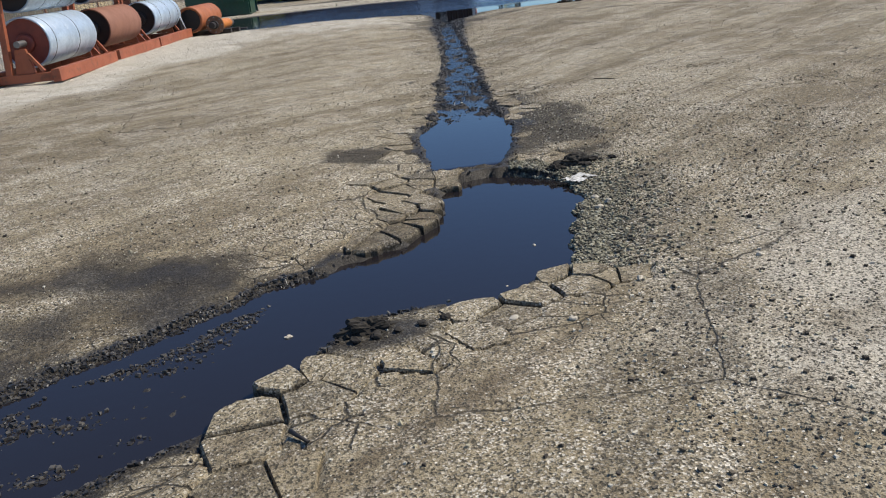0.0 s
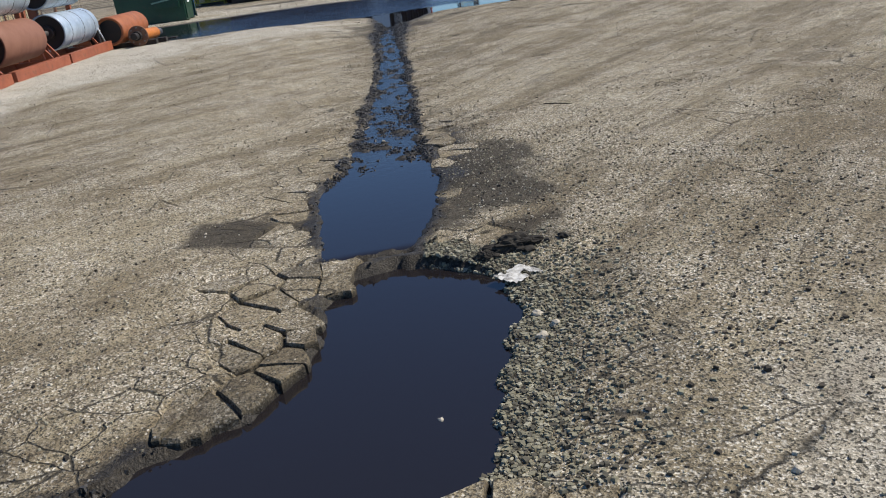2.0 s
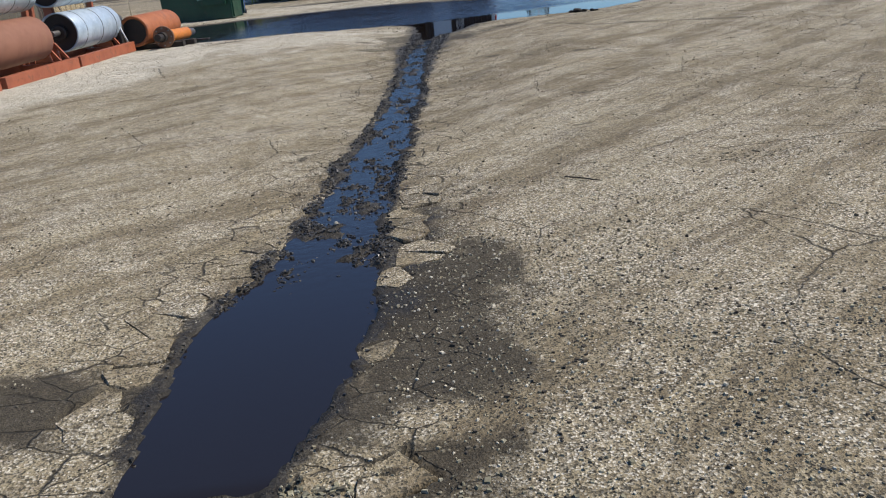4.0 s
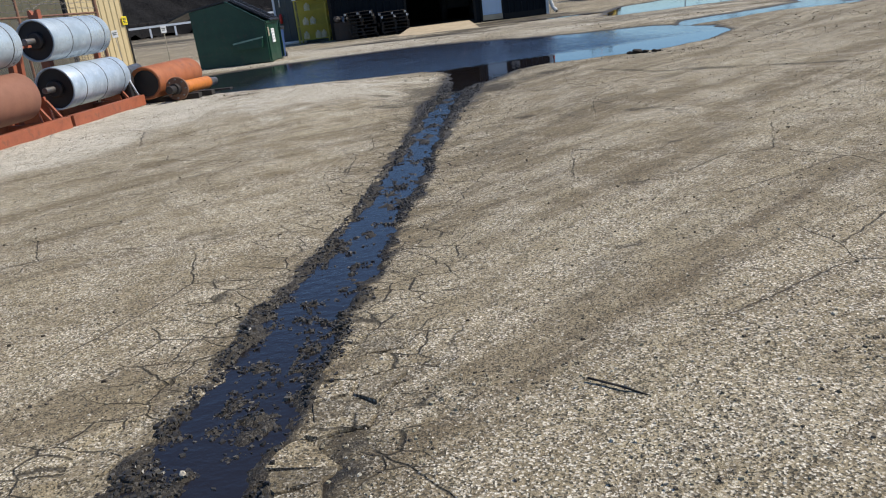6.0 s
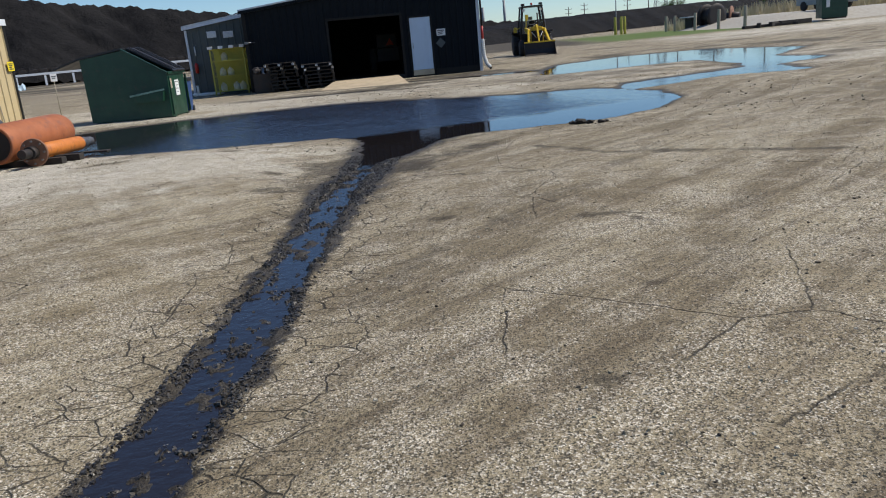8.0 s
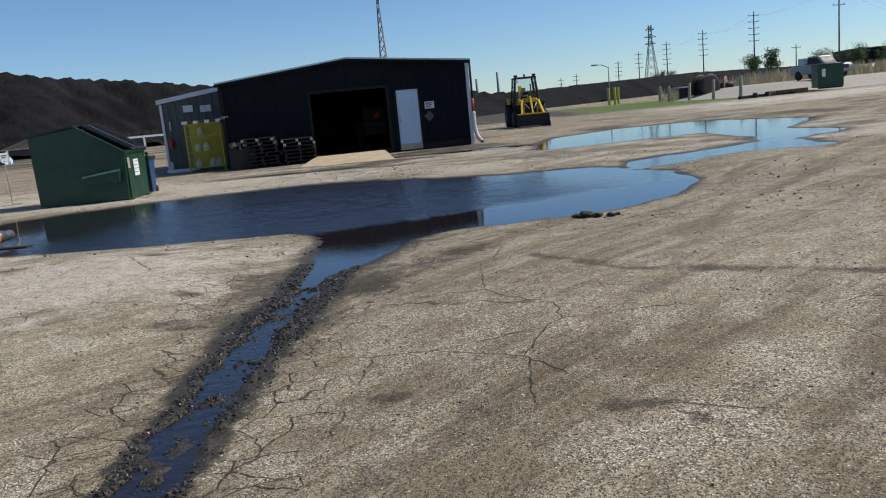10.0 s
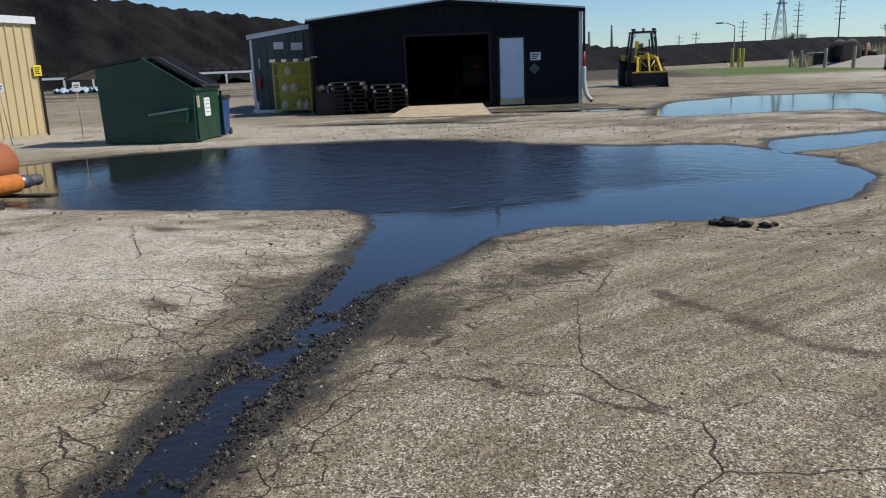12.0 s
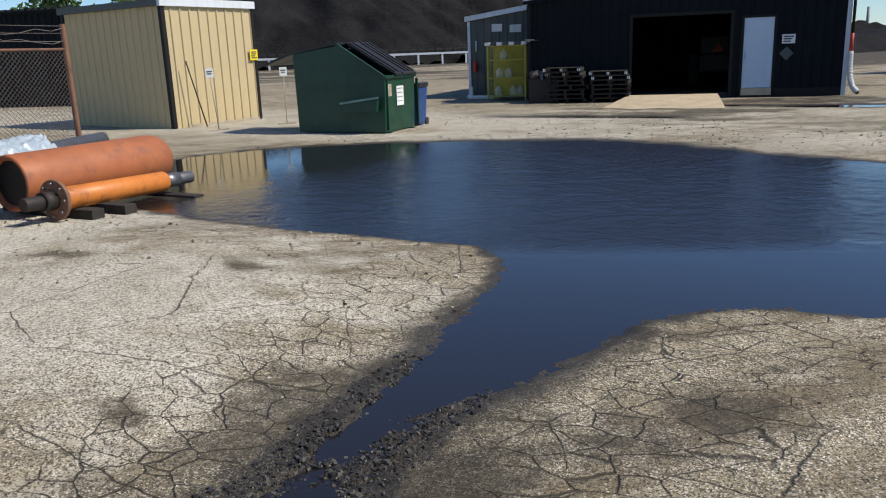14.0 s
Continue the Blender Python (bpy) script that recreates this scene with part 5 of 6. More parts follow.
# ---- loader ----
hoe = thing("backhoe_loader", pose(6.76, 57.4, 0.10, 0, 0, 2.5), "yellow backhoe loader with a black cab and lowered bucket", "loader")
part("hood", prism([(-0.40, 0.80), (0.40, 0.80), (0.40, 1.52), (0.30, 1.74), (-0.30, 1.74), (-0.40, 1.52)], 0.35, 1.85, 0.03), YELLOW, hoe)
grille = part("grille", bx(-0.34, 0.34, 0.31, 0.345, 0.85, 1.50, 0.01), BLACKSTEEL, hoe)
for k in range(6):
    part("grille_slat", bx(-0.31, 0.31, 0.29, 0.309, 0.9 + k * 0.1, 0.93 + k * 0.1), BLACKSTEEL, grille)
part("chassis", bx(-0.45, 0.45, 0.4, 4.1, 0.50, 0.82, 0.03), BLACKSTEEL, hoe)
part("cab_floor", bx(-0.80, 0.80, 1.86, 3.35, 0.83, 1.36, 0.05), BLACKSTEEL, hoe, "black lower cab panel")
part("exhaust", join(rod((0.20, 1.2, 1.7), (0.20, 1.2, 2.45), 0.045, 12), rod((0.20, 1.2, 2.45), (0.20, 1.32, 2.52), 0.045, 12)), BLACKSTEEL, hoe)
for x in (-0.80, 0.80):
    s_ = 1 if x > 0 else -1
    for y in (1.90, 3.30):
        part("cab_pillar", beam((x, y, 1.2), (x * 0.75, y + (0.12 if y < 2 else -0.05), 2.95), 0.11, 0.11), BLACKSTEEL, hoe)
    part("cab_rail", beam((x, 1.9, 1.40), (x, 3.3, 1.40), 0.08, 0.08), BLACKSTEEL, hoe)
    part("side_pane", prism([(x * 0.97 - 0.006, 1.44), (x * 0.97 + 0.006, 1.44), (x * 0.78 + 0.006, 2.86), (x * 0.78 - 0.006, 2.86)], 2.05, 3.18), PANE, hoe).visible_shadow = False
    arch = part("fender", prism([(x + s_ * 0.02, 1.40), (x + s_ * 0.50, 1.40), (x + s_ * 0.50, 1.47), (x + s_ * 0.02, 1.47)], 2.3, 3.7, 0.01), BLACKSTEEL, hoe)
    rear = part("rear_wheel", lathe([(0.36, -0.22), (0.60, -0.22), (0.70, -0.15), (0.72, 0.0), (0.70, 0.15), (0.60, 0.22), (0.36, 0.22)], 30), RUBBER, hoe)
    rear.matrix_local = pose(x * 1.26, 3.0, 0.72, 0, 0, 90)
    part("rim", lathe([(0.35, -0.12), (0.35, 0.12)], 20), YELLOW, rear)
    lug = part("tread_lug", bx(-0.2, 0.2, -0.04, 0.04, 0.69, 0.75, 0.008), RUBBER, rear)
    for k in range(18):
        (lug if k == 0 else again(lug, Matrix())).matrix_local = Matrix.Rotation(k * math.pi / 9, 4, "Y") @ pose(0, 0, 0, 0, 0, 90 + 25 * s_)
    fw = part("front_wheel", lathe([(0.22, -0.15), (0.42, -0.15), (0.48, -0.10), (0.50, 0.0), (0.48, 0.10), (0.42, 0.15), (0.22, 0.15)], 26), RUBBER, hoe)
    fw.matrix_local = pose(x * 1.13, 0.95, 0.50, 0, 0, 90)
    part("rim", lathe([(0.22, -0.09), (0.22, 0.09)], 18), YELLOW, fw)
    arm = part("loader_arm", join(beam((x * 0.62, 1.95, 1.62), (x * 0.62, 0.45, 1.50), 0.11, 0.20), beam((x * 0.62, 0.45, 1.52), (x * 0.80, -0.48, 0.74), 0.11, 0.17), rod((x * 0.55, 0.45, 1.5), (x * 0.70, 0.45, 1.5), 0.12, 14)), YELLOW, hoe)
    part("ram", join(rod((x * 0.50, 1.3, 0.95), (x * 0.56, 0.4, 1.15), 0.055, 12), rod((x * 0.56, 0.4, 1.15), (x * 0.62, -0.1, 1.0), 0.03, 12)), STEEL, arm)
    part("head_lamp", rod((x * 0.66, 1.98, 2.78), (x * 0.66, 1.90, 2.76), 0.08, 14), WHITE, hoe)
    part("work_lamp", join(bx(x * 0.70 - 0.11, x * 0.70 + 0.11, 2.0, 2.16, 3.05, 3.17, 0.02), rod((x * 0.70, 2.08, 3.0), (x * 0.70, 2.08, 3.06), 0.03, 8)), BLACKSTEEL, hoe)
tilt = part("tilt_linkage", join(beam((0.0, 0.28, 1.80), (0.0, -0.25, 1.10), 0.10, 0.13), beam((0.0, -0.25, 1.10), (0.0, -0.48, 0.80), 0.08, 0.10), rod((0.0, 1.2, 1.78), (0.0, 0.28, 1.80), 0.05, 12)), YELLOW, hoe)
part("hydraulic_hose", join(rod((-0.34, 0.25, 1.42), (-0.12, -0.1, 1.10), 0.02, 8), rod((0.34, 0.25, 1.42), (0.12, -0.1, 1.10), 0.02, 8)), TRIM, tilt)
part("beacon", lathe([(0.03, 0), (0.07, 0.01), (0.07, 0.12), (0.03, 0.15)], 12), RED, hoe, "red warning beacon").matrix_local = pose(0, 2.2, 3.05, 90, 0, 0)
part("cab_roof", prism([(-0.70, 2.94), (0.70, 2.94), (0.66, 3.03), (-0.66, 3.03)], 1.85, 3.4, 0.02), BLACKSTEEL, hoe)
part("windscreen", bx(-0.66, 0.66, 1.98, 1.99, 1.42, 2.92), PANE, hoe).visible_shadow = False
part("dash", bx(-0.32, 0.32, 2.0, 2.3, 1.36, 1.86, 0.05), BLACKSTEEL, hoe)
part("seat", join(bx(-0.25, 0.25, 2.5, 3.0, 1.36, 1.52, 0.05), bx(-0.24, 0.24, 2.95, 3.08, 1.5, 2.15, 0.05), bx(-0.13, 0.13, 2.97, 3.06, 2.16, 2.38, 0.03)), PALEWOOD, hoe, "pale worn driver's seat")
part("steering_wheel", lathe([(0.17, 0), (0.20, 0.01), (0.20, 0.03), (0.17, 0.04)], 18), BLACKSTEEL, hoe).matrix_local = pose(0, 2.28, 2.0, 60, 0, 0)
back = [(-0.50, 0.80), (-0.52, 0.45), (-0.62, 0.15), (-0.80, 0.04), (-1.14, 0.02)]
shell_b = bmesh.new()
for (ya, za), (yb, zb) in zip(back, back[1:]):
    shell_b = join(shell_b, beam((0, ya, za), (0, yb, zb), 1.86, 0.04, 0))
bucket = part("bucket", shell_b, BLACKSTEEL, hoe, "black steel loader bucket")
for x in (-0.93, 0.91):
    cheek = bmesh.new()
    f_ = cheek.faces.new([cheek.verts.new((x, y, z)) for y, z in back[::-1] + [(-0.58, 0.80)]])
    bmesh.ops.solidify(cheek, geom=[f_], thickness=0.025)
    part("cheek_plate", cheek, BLACKSTEEL, bucket)
part("cutting_edge", bx(-0.95, 0.95, -1.18, -1.08, 0.0, 0.035), STEEL, bucket)
part("top_bar", bx(-0.93, 0.93, -0.56, -0.46, 0.79, 0.87, 0.012), YELLOW, bucket)
part("mirror", join(rod((-0.78, 1.95, 1.75), (-1.12, 1.85, 1.62), 0.018), bx(-1.24, -1.04, 1.82, 1.87, 1.45, 1.78, 0.015)), YELLOW, hoe)
part("back_boom", join(beam((0, 4.1, 0.9), (0, 4.8, 2.5), 0.2, 0.25), beam((0, 4.8, 2.5), (0, 5.2, 1.1), 0.16, 0.2)), YELLOW, hoe)
for x in (-0.95, 0.95):
    part("stabiliser", join(beam((x * 0.5, 4.1, 0.7), (x, 4.2, 1.5), 0.12, 0.12), bx(x - 0.15, x + 0.15, 4.05, 4.35, 1.5, 1.56)), BLACKSTEEL, hoe)

# ---- coal stockpile: a long ridge beside a conveyor ----
U, N_ = Vector((0.81, 0.586, 0)), Vector((-0.586, 0.81, 0))
BASE = Vector((-65, 127, 0))


def coal_ridge():
    s, w = np.meshgrid(np.arange(-120, 130, 1.0), np.arange(0, 60, 0.8))
    crest = np.interp(s, [-120, -52, -42, -26, 0, 38, 70, 110, 130], [0.0, 0.0, 9, 17, 15.2, 10.2, 7.0, 3.0, 1.5])
    width = crest / 0.66
    scallop = 0.75 * np.abs(np.sin(s * 0.95 + 1.2 * vnoise(s * 0.1, s * 0, 3)))
    lobes = (fbm(s * 0.22, w * 0.05, 105, 3) - 0.5) * 3.2 + (fbm(s * 0.7 + w * 0.42, w * 0.05, 115, 3) - 0.5) * 3.4
    h = np.minimum((w + lobes) * 0.66, crest + scallop - 0.12 * np.maximum(0, w - width) + (fbm(s * 0.5, w * 0.5, 125) - 0.5) * 0.6)
    h = np.where(w > 55, 0, np.maximum(h, -0.3))
    px = BASE.x + U.x * s + N_.x * (w + 3)
    py = BASE.y + U.y * s + N_.y * (w + 3)
    return grid_mesh("coal_pile", px, py, h + 0.1, COAL)


tagged(new("coal_pile", coal_ridge()), "long black coal stockpile with a scalloped crest", "coal pile", kind="stuff")


def coal_bank():
    s, w = np.meshgrid(np.arange(0, 330, 1.5), np.arange(0, 22, 0.6))
    crest = np.interp(s, [0, 30, 60, 160, 330], [1.6, 2.2, 3.4, 5.0, 5.5])
    lobes = (fbm(s * 0.25, w * 0.1, 205, 3) - 0.5) * 2.2
    h = np.minimum((w + lobes) * 0.6, crest + (fbm(s * 0.3, w * 0.3, 215) - 0.5) * 0.7)
    h = np.minimum(h, (22 - w) * 0.8)
    d = Vector((55, 85, 0)).normalized()
    px, py = -4 + d.x * s - d.y * w, 108 + d.y * s + d.x * w
    return grid_mesh("coal_bank", px, py, np.maximum(h, -0.3) + 0.1, COAL)


tagged(new("coal_bank", coal_bank()), "low dark coal bank along the far edge", "coal bank", kind="stuff")

conveyor = thing("belt_conveyor", Matrix.Translation(BASE) @ pose(0, 0, 0.1, 0, 0, math.degrees(math.atan2(U.y, U.x))), "long ground conveyor with pale rails and black idlers", "conveyor")
part("rail", bx(-70, 75, -0.1, 0.1, 1.62, 1.95), TRIM, conveyor, "pale steel side rail")
part("belt", bx(-70, 75, 0.3, 1.5, 2.0, 2.45), BLACKSTEEL, conveyor)
leg_c = part("support_leg", bx(-0.15, 0.15, -0.1, 0.1, 0, 1.55), TRIM, conveyor)
idler_c = part("idler_frame", join(bx(-0.52, 0.52, -0.05, 0.25, 1.95, 2.55, 0.1), beam((-0.45, 0, 1.95), (-0.45, 0, 2.8), 0.16, 0.16), beam((-0.5, 0, 2.75), (0.35, 0, 2.75), 0.14, 0.16)), BLACKSTEEL, conveyor)
leg_c.matrix_local = idler_c.matrix_local = pose(-68, 0, 0)
for k in range(1, 36):
    again(leg_c, pose(-68 + k * 4.0, 0, 0))
for k in range(1, 95):
    again(idler_c, pose(-68 + k * 1.5, 0, 0))
heap_p = crumple(30, 22, 7, 3.5, 0.9, 9.1)
tarp_far = solo("tarpaulin_heap", heap_p, worn("pale_blue_tarpaulin", (0.35, 0.50, 0.62), (0.55, 0.58, 0.58), 0.5), pose(-52, 98, 0.05, 0, 0, 20), "crumpled pale blue tarpaulin heap on bare ground", "tarpaulin")


# ---- poles, mast, pylon ----
def power_pole(x, y, h, arms=4):
    p = thing("power_pole", pose(x, y, 0), "tall dark wooden power pole with cross arms", "power pole", "power poles")
    part("pole", rod((0, 0, 0), (0, 0, h), 0.26, 8, 0.16), POLE, p)
    for k in range(arms):
        z = h - 1.2 - k * 1.9
        part("cross_arm", beam((-1.6, 0, z), (1.6, 0, z), 0.16, 0.16), POLE, p)
        for x_ in (-1.5, 1.5):
            part("insulator", rod((x_, 0, z), (x_, 0, z + 0.35), 0.10, 6), GALV, p)
    return p


for x, y, h, a in ((108.4, 230, 26, 4), (96.9, 260, 22, 5), (93.8, 300, 20.5, 5), (88.9, 330, 19.5, 5), (84.8, 360, 18, 4), (80.0, 380, 15.8, 4), (127, 300, 12.5, 1), (62, 390, 12, 2), (56, 400, 11, 2), (140, 240, 15, 2)):
    power_pole(x, y, h, a)
wires = bmesh.new()
line_at = [(140, 240, 13), (108.4, 230, 24), (96.9, 260, 20.5), (93.8, 300, 19), (88.9, 330, 18), (84.8, 360, 16.6)]
for a, b in zip(line_at, line_at[1:]):
    for dx in (-1.4, 1.4):
        for k in range(8):
            u, v_ = k / 8, (k + 1) / 8
            pa, pb = [Vector((a[0] + (b[0] - a[0]) * q + dx, a[1] + (b[1] - a[1]) * q, a[2] + (b[2] - a[2]) * q - 5 * q * (1 - q))) for q in (u, v_)]
            wires = join(wires, rod(pa, pb, 0.013, 4))
solo("overhead_wires", wires, POLE, Matrix(), "thin sagging overhead wires between poles", "wires")


def lattice(h, w0, w1, n, r, mat, parent):
    def ring(k):
        u = k / n
        w = w0 + (w1 - w0) * min(1, u * 1.25)
        return [Vector((sx * w / 2, sy * w / 2, h * u)) for sx, sy in ((-1, -1), (1, -1), (1, 1), (-1, 1))]
    for c in range(4):
        bars = bmesh.new()
        for k in range(n):
            bars = join(bars, beam(ring(k)[c], ring(k + 1)[c], r * 1.6, r * 1.6, 0))
        part("corner_leg", bars, mat, parent)
    braces = bmesh.new()
    for k in range(n):
        a, b = ring(k), ring(k + 1)
        for c in range(4):
            braces = join(braces, beam(a[c], b[(c + 1) % 4], r, r, 0), beam(b[c], a[(c + 1) % 4], r, r, 0))
    part("bracing", braces, mat, parent)


pylon = thing("transmission_pylon", pose(70, 280, 0), "grey steel lattice transmission pylon", "pylon")
lattice(22.5, 5.0, 0.9, 9, 0.09, GALV, pylon)
for z, w in ((21.0, 1.5), (18.6, 2.0), (16.4, 1.7)):
    part("cross_arm", join(beam((-w, 0, z), (w, 0, z), 0.22, 0.22), beam((-w, 0, z), (0, 0, z + 0.9), 0.14, 0.14), beam((w, 0, z), (0, 0, z + 0.9), 0.14, 0.14)), GALV, pylon)
pylon2 = thing("transmission_pylon", pose(-140, 155, 0, 0, 0, 45), "grey steel lattice transmission pylon", "pylon")
lattice(27, 6.0, 1.0, 9, 0.18, GALV, pylon2)
for z, w in ((24.5, 4.0), (20.5, 6.5)):
    part("cross_arm", join(beam((-w, 0, z), (w, 0, z), 0.25, 0.25), beam((-w, 0, z), (0, 0, z + 1.2), 0.16, 0.16), beam((w, 0, z), (0, 0, z + 1.2), 0.16, 0.16)), GALV, pylon2)
mast = thing("lattice_mast", pose(-5.9, 110, 0), "tall thin lattice radio mast behind a warehouse", "mast")
lattice(18.2, 1.5, 0.25, 16, 0.05, worn("red_lead_paint", (0.28, 0.22, 0.21), None, 0.6), mast)
for x, y, h in ((9.9, 250, 9.5), (16.3, 250, 11.0)):
    stack = thing("chimney_stack", pose(x, y, 0), "distant grey chimney stack", "chimney", "distant stacks")
    part("shaft", rod((0, 0, 0), (0, 0, h), 0.42, 12, 0.36), GALV, stack)

lamp = thing("street_lamp", pose(22.6, 114, 0.0), "grey yard lamp on a curved arm", "lamp")
part("pole", rod((0, 0, 0), (0, 0, 5.0), 0.09, 10, 0.06), GALV, lamp)
part("arm", join(rod((0, 0, 4.9), (-0.9, 0, 5.3), 0.05), rod((-0.9, 0, 5.3), (-1.6, 0, 5.35), 0.05)), GALV, lamp)
part("lamp_head", bx(-2.2, -1.4, -0.15, 0.15, 5.25, 5.42, 0.05), GALV, lamp)
for dx, dy in ((-0.55, -1), (0.15, -1.4), (0.75, -0.6)):
    solo("bollard", rod((0, 0, 0), (0, 0, 2.2), 0.17, 12, bevel=0.03), CAGEYELLOW, pose(22.6 + dx, 113 + dy, 0.1), "yellow steel bollard guarding a lamp", "bollard", "yellow bollards")
for x, y, h in ((25.4, 100, 1.75), (25.85, 98, 1.7), (26.3, 92, 1.8), (27.1, 87, 1.9), (27.15, 80, 2.0)):
    solo("timber_post", rod((0, 0, 0), (0, 0, h), 0.16, 10, 0.14, 0.02), PALEWOOD, pose(x, y, 0.08, 0, 1.5), "weathered grey timber post in the verge", "post", "verge posts")

reel = thing("cable_reel", pose(29.2, 94, 0.1, 0, 0, 25), "black steel cable reel standing on the verge", "reel")
part("flange", lathe([(0.9, 0.0), (1.25, 0.0), (1.28, 0.06), (1.25, 0.12), (0.9, 0.12)], 32), BLACKSTEEL, reel).matrix_local = pose(0, 0, 1.28)
part("flange", lathe([(0.9, 0.9), (1.25, 0.9), (1.28, 0.96), (1.25, 1.02), (0.9, 1.02)], 32), BLACKSTEEL, reel).matrix_local = pose(0, 0.6, 1.28)
part("core", lathe([(0.88, 0.05), (0.88, 1.5)], 28), BLACKSTEEL, reel).matrix_local = pose(0, 0.02, 1.28)
part("foot", bx(-1.0, 1.0, -0.2, 1.5, 0.0, 0.12), BLACKSTEEL, reel)
box_ = thing("steel_tank", pose(27.9, 96, 0.1, 0, 0, 20), "dark steel tank with a pale lid beside a reel", "tank")
part("body", bx(-0.9, 0.6, 0, 1.2, 0, 1.35, 0.03), BLACKSTEEL, box_)
part("lid", bx(-1.5, 0.8, -0.15, 1.35, 1.35, 1.45, 0.01), TRIM, box_)
rs = thing("rusty_spool", pose(31.6, 96.5, 0.1, 0, 0, 60), "rusty steel spool end standing upright", "spool")
part("disc", lathe([(0.4, 0), (1.1, 0.0), (1.1, 0.15), (0.4, 0.15)], 28), RUST, rs).matrix_local = pose(0, 0, 1.1)
part("hub", lathe([(0.4, -0.8), (0.4, 0.6)], 20), BLACKSTEEL, rs).matrix_local = pose(0, 0, 1.1)
rnd = random.Random(8)
for k in range(8):
    x, y = 26.5 + k * 0.75, 76.6 + k * 0.35
    solo("timber_baulk", bx(-0.9, 0.9, -0.16, 0.16, 0, 0.28 + 0.15 * (k % 2), 0.02), TIMBER, pose(x, y, 0.1, 0, 0, rnd.uniform(10, 70)), "dark timber baulk lying on pale gravel", "timber", "timber baulks")
gbox = thing("waste_container", pose(33.7, 79.8, 0.28, 0, 0, -5) @ Matrix.Diagonal((1.0, 1.0, 1.12, 1)), "dark green waste container beside a truck", "container")
part("body", bx(0, 2.15, 0, 1.5, 0.1, 1.78, 0.03), GREEN, gbox)
part("lid", bx(-0.05, 2.2, -0.05, 1.55, 1.78, 1.86, 0.02), BLACKLID, gbox)
part("label_plate", bx(0.35, 0.65, -0.015, 0.0, 0.9, 1.5), WHITE, gbox)
part("skid", bx(0.1, 2.1, 0.1, 0.25, 0, 0.1), BLACKSTEEL, gbox)

truck = thing("pickup_truck", pose(37.0, 86.5, 1.08, 0, 0, -68) @ Matrix.Diagonal((1.0, 1.0, 1.15, 1)), "silver pickup truck parked on a gravel bank", "truck")
part("body", join(prism([(-2.7, 0.45), (2.75, 0.45), (2.8, 0.95), (2.65, 1.12), (1.2, 1.2), (-2.7, 1.18)], -0.95, 0.95, 0.04)), SILVERPAINT, truck)
part("cab", prism([(-0.9, 1.19), (1.25, 1.19), (0.55, 1.85), (-0.65, 1.88)], -0.82, 0.82, 0.05), SILVERPAINT, truck)
part("windscreen", prism([(1.17, 1.24), (1.235, 1.24), (0.64, 1.80), (0.575, 1.80)], -0.74, 0.74), INK, truck)
for y in (-0.83, 0.81):
    part("side_window", prism([(-0.75, 1.25), (0.95, 1.25), (0.45, 1.75), (-0.6, 1.78)], y, y + 0.02), BLACKSTEEL, truck)
for x in (-1.75, 1.85):
    for y in (-0.85, 0.85):
        wv = part("wheel", lathe([(0.2, -0.12), (0.38, -0.12), (0.4, -0.08), (0.4, 0.08), (0.38, 0.12), (0.2, 0.12)], 22), RUBBER, truck)
        wv.matrix_local = pose(x, y, 0.4)
        part("rim", lathe([(0.2, -0.11), (0.2, 0.11)], 16), STEEL, wv)
part("bumper", bx(2.74, 2.86, -0.9, 0.9, 0.42, 0.65, 0.03), STEEL, truck)
for y in (-0.72, 0.72):
    part("head_lamp", bx(2.70, 2.79, y - 0.16, y + 0.16, 0.82, 1.0, 0.02), WHITE, truck)
part("grille", bx(2.70, 2.80, -0.5, 0.5, 0.68, 1.0, 0.02), BLACKSTEEL, truck)
# gravel bank that carries the truck
def bank():
    a, b = np.meshgrid(np.linspace(0, 130, 110), np.linspace(0, 20, 30))
    h = 1.0 * ease(b, 1.5, 7.5) + (fbm(a * 0.3, b * 0.3, 301) - 0.5) * 0.12
    h = h * ease(a, 1, 9) - 0.05
    return grid_mesh("gravel_bank", 27 + a * 0.95 - b * 0.2, 76.5 + a * 0.22 + b * 0.95, h + 0.1, CONCRETE)


tagged(new("gravel_bank", bank()), "pale gravel bank rising behind the yard", "ground", kind="structure")

# dry reeds on the bank
def reeds():
    rnd2 = np.random.RandomState(5)
    n = 5200
    u, v_ = rnd2.rand(n), rnd2.rand(n)
    x = 27 + 75 * u + rnd2.randn(n) * 0.5
    y = 99 + 22 * u + 7 * v_
    h = 0.6 + 0.9 * rnd2.rand(n) ** 1.5 + 0.5 * u
    z = 0.2 + 1.0 * np.clip((x - 30) / 8, 0, 1)
    lean_ = rnd2.randn(n, 2) * 0.25
    vs = np.zeros((n, 3, 3))
    vs[:, 0] = np.stack([x - 0.09, y, z - 0.2], -1)
    vs[:, 1] = np.stack([x + 0.09, y + 0.03, z - 0.2], -1)
    vs[:, 2] = np.stack([x + lean_[:, 0], y + lean_[:, 1], z + h], -1)
    return mesh_from("dry_reeds", vs.reshape(-1, 3).tolist(), np.arange(3 * n).reshape(-1, 3).tolist(), STRAW)


tagged(new("dry_reeds", reeds()), "pale dry reeds along the far bank", "reeds", kind="stuff")


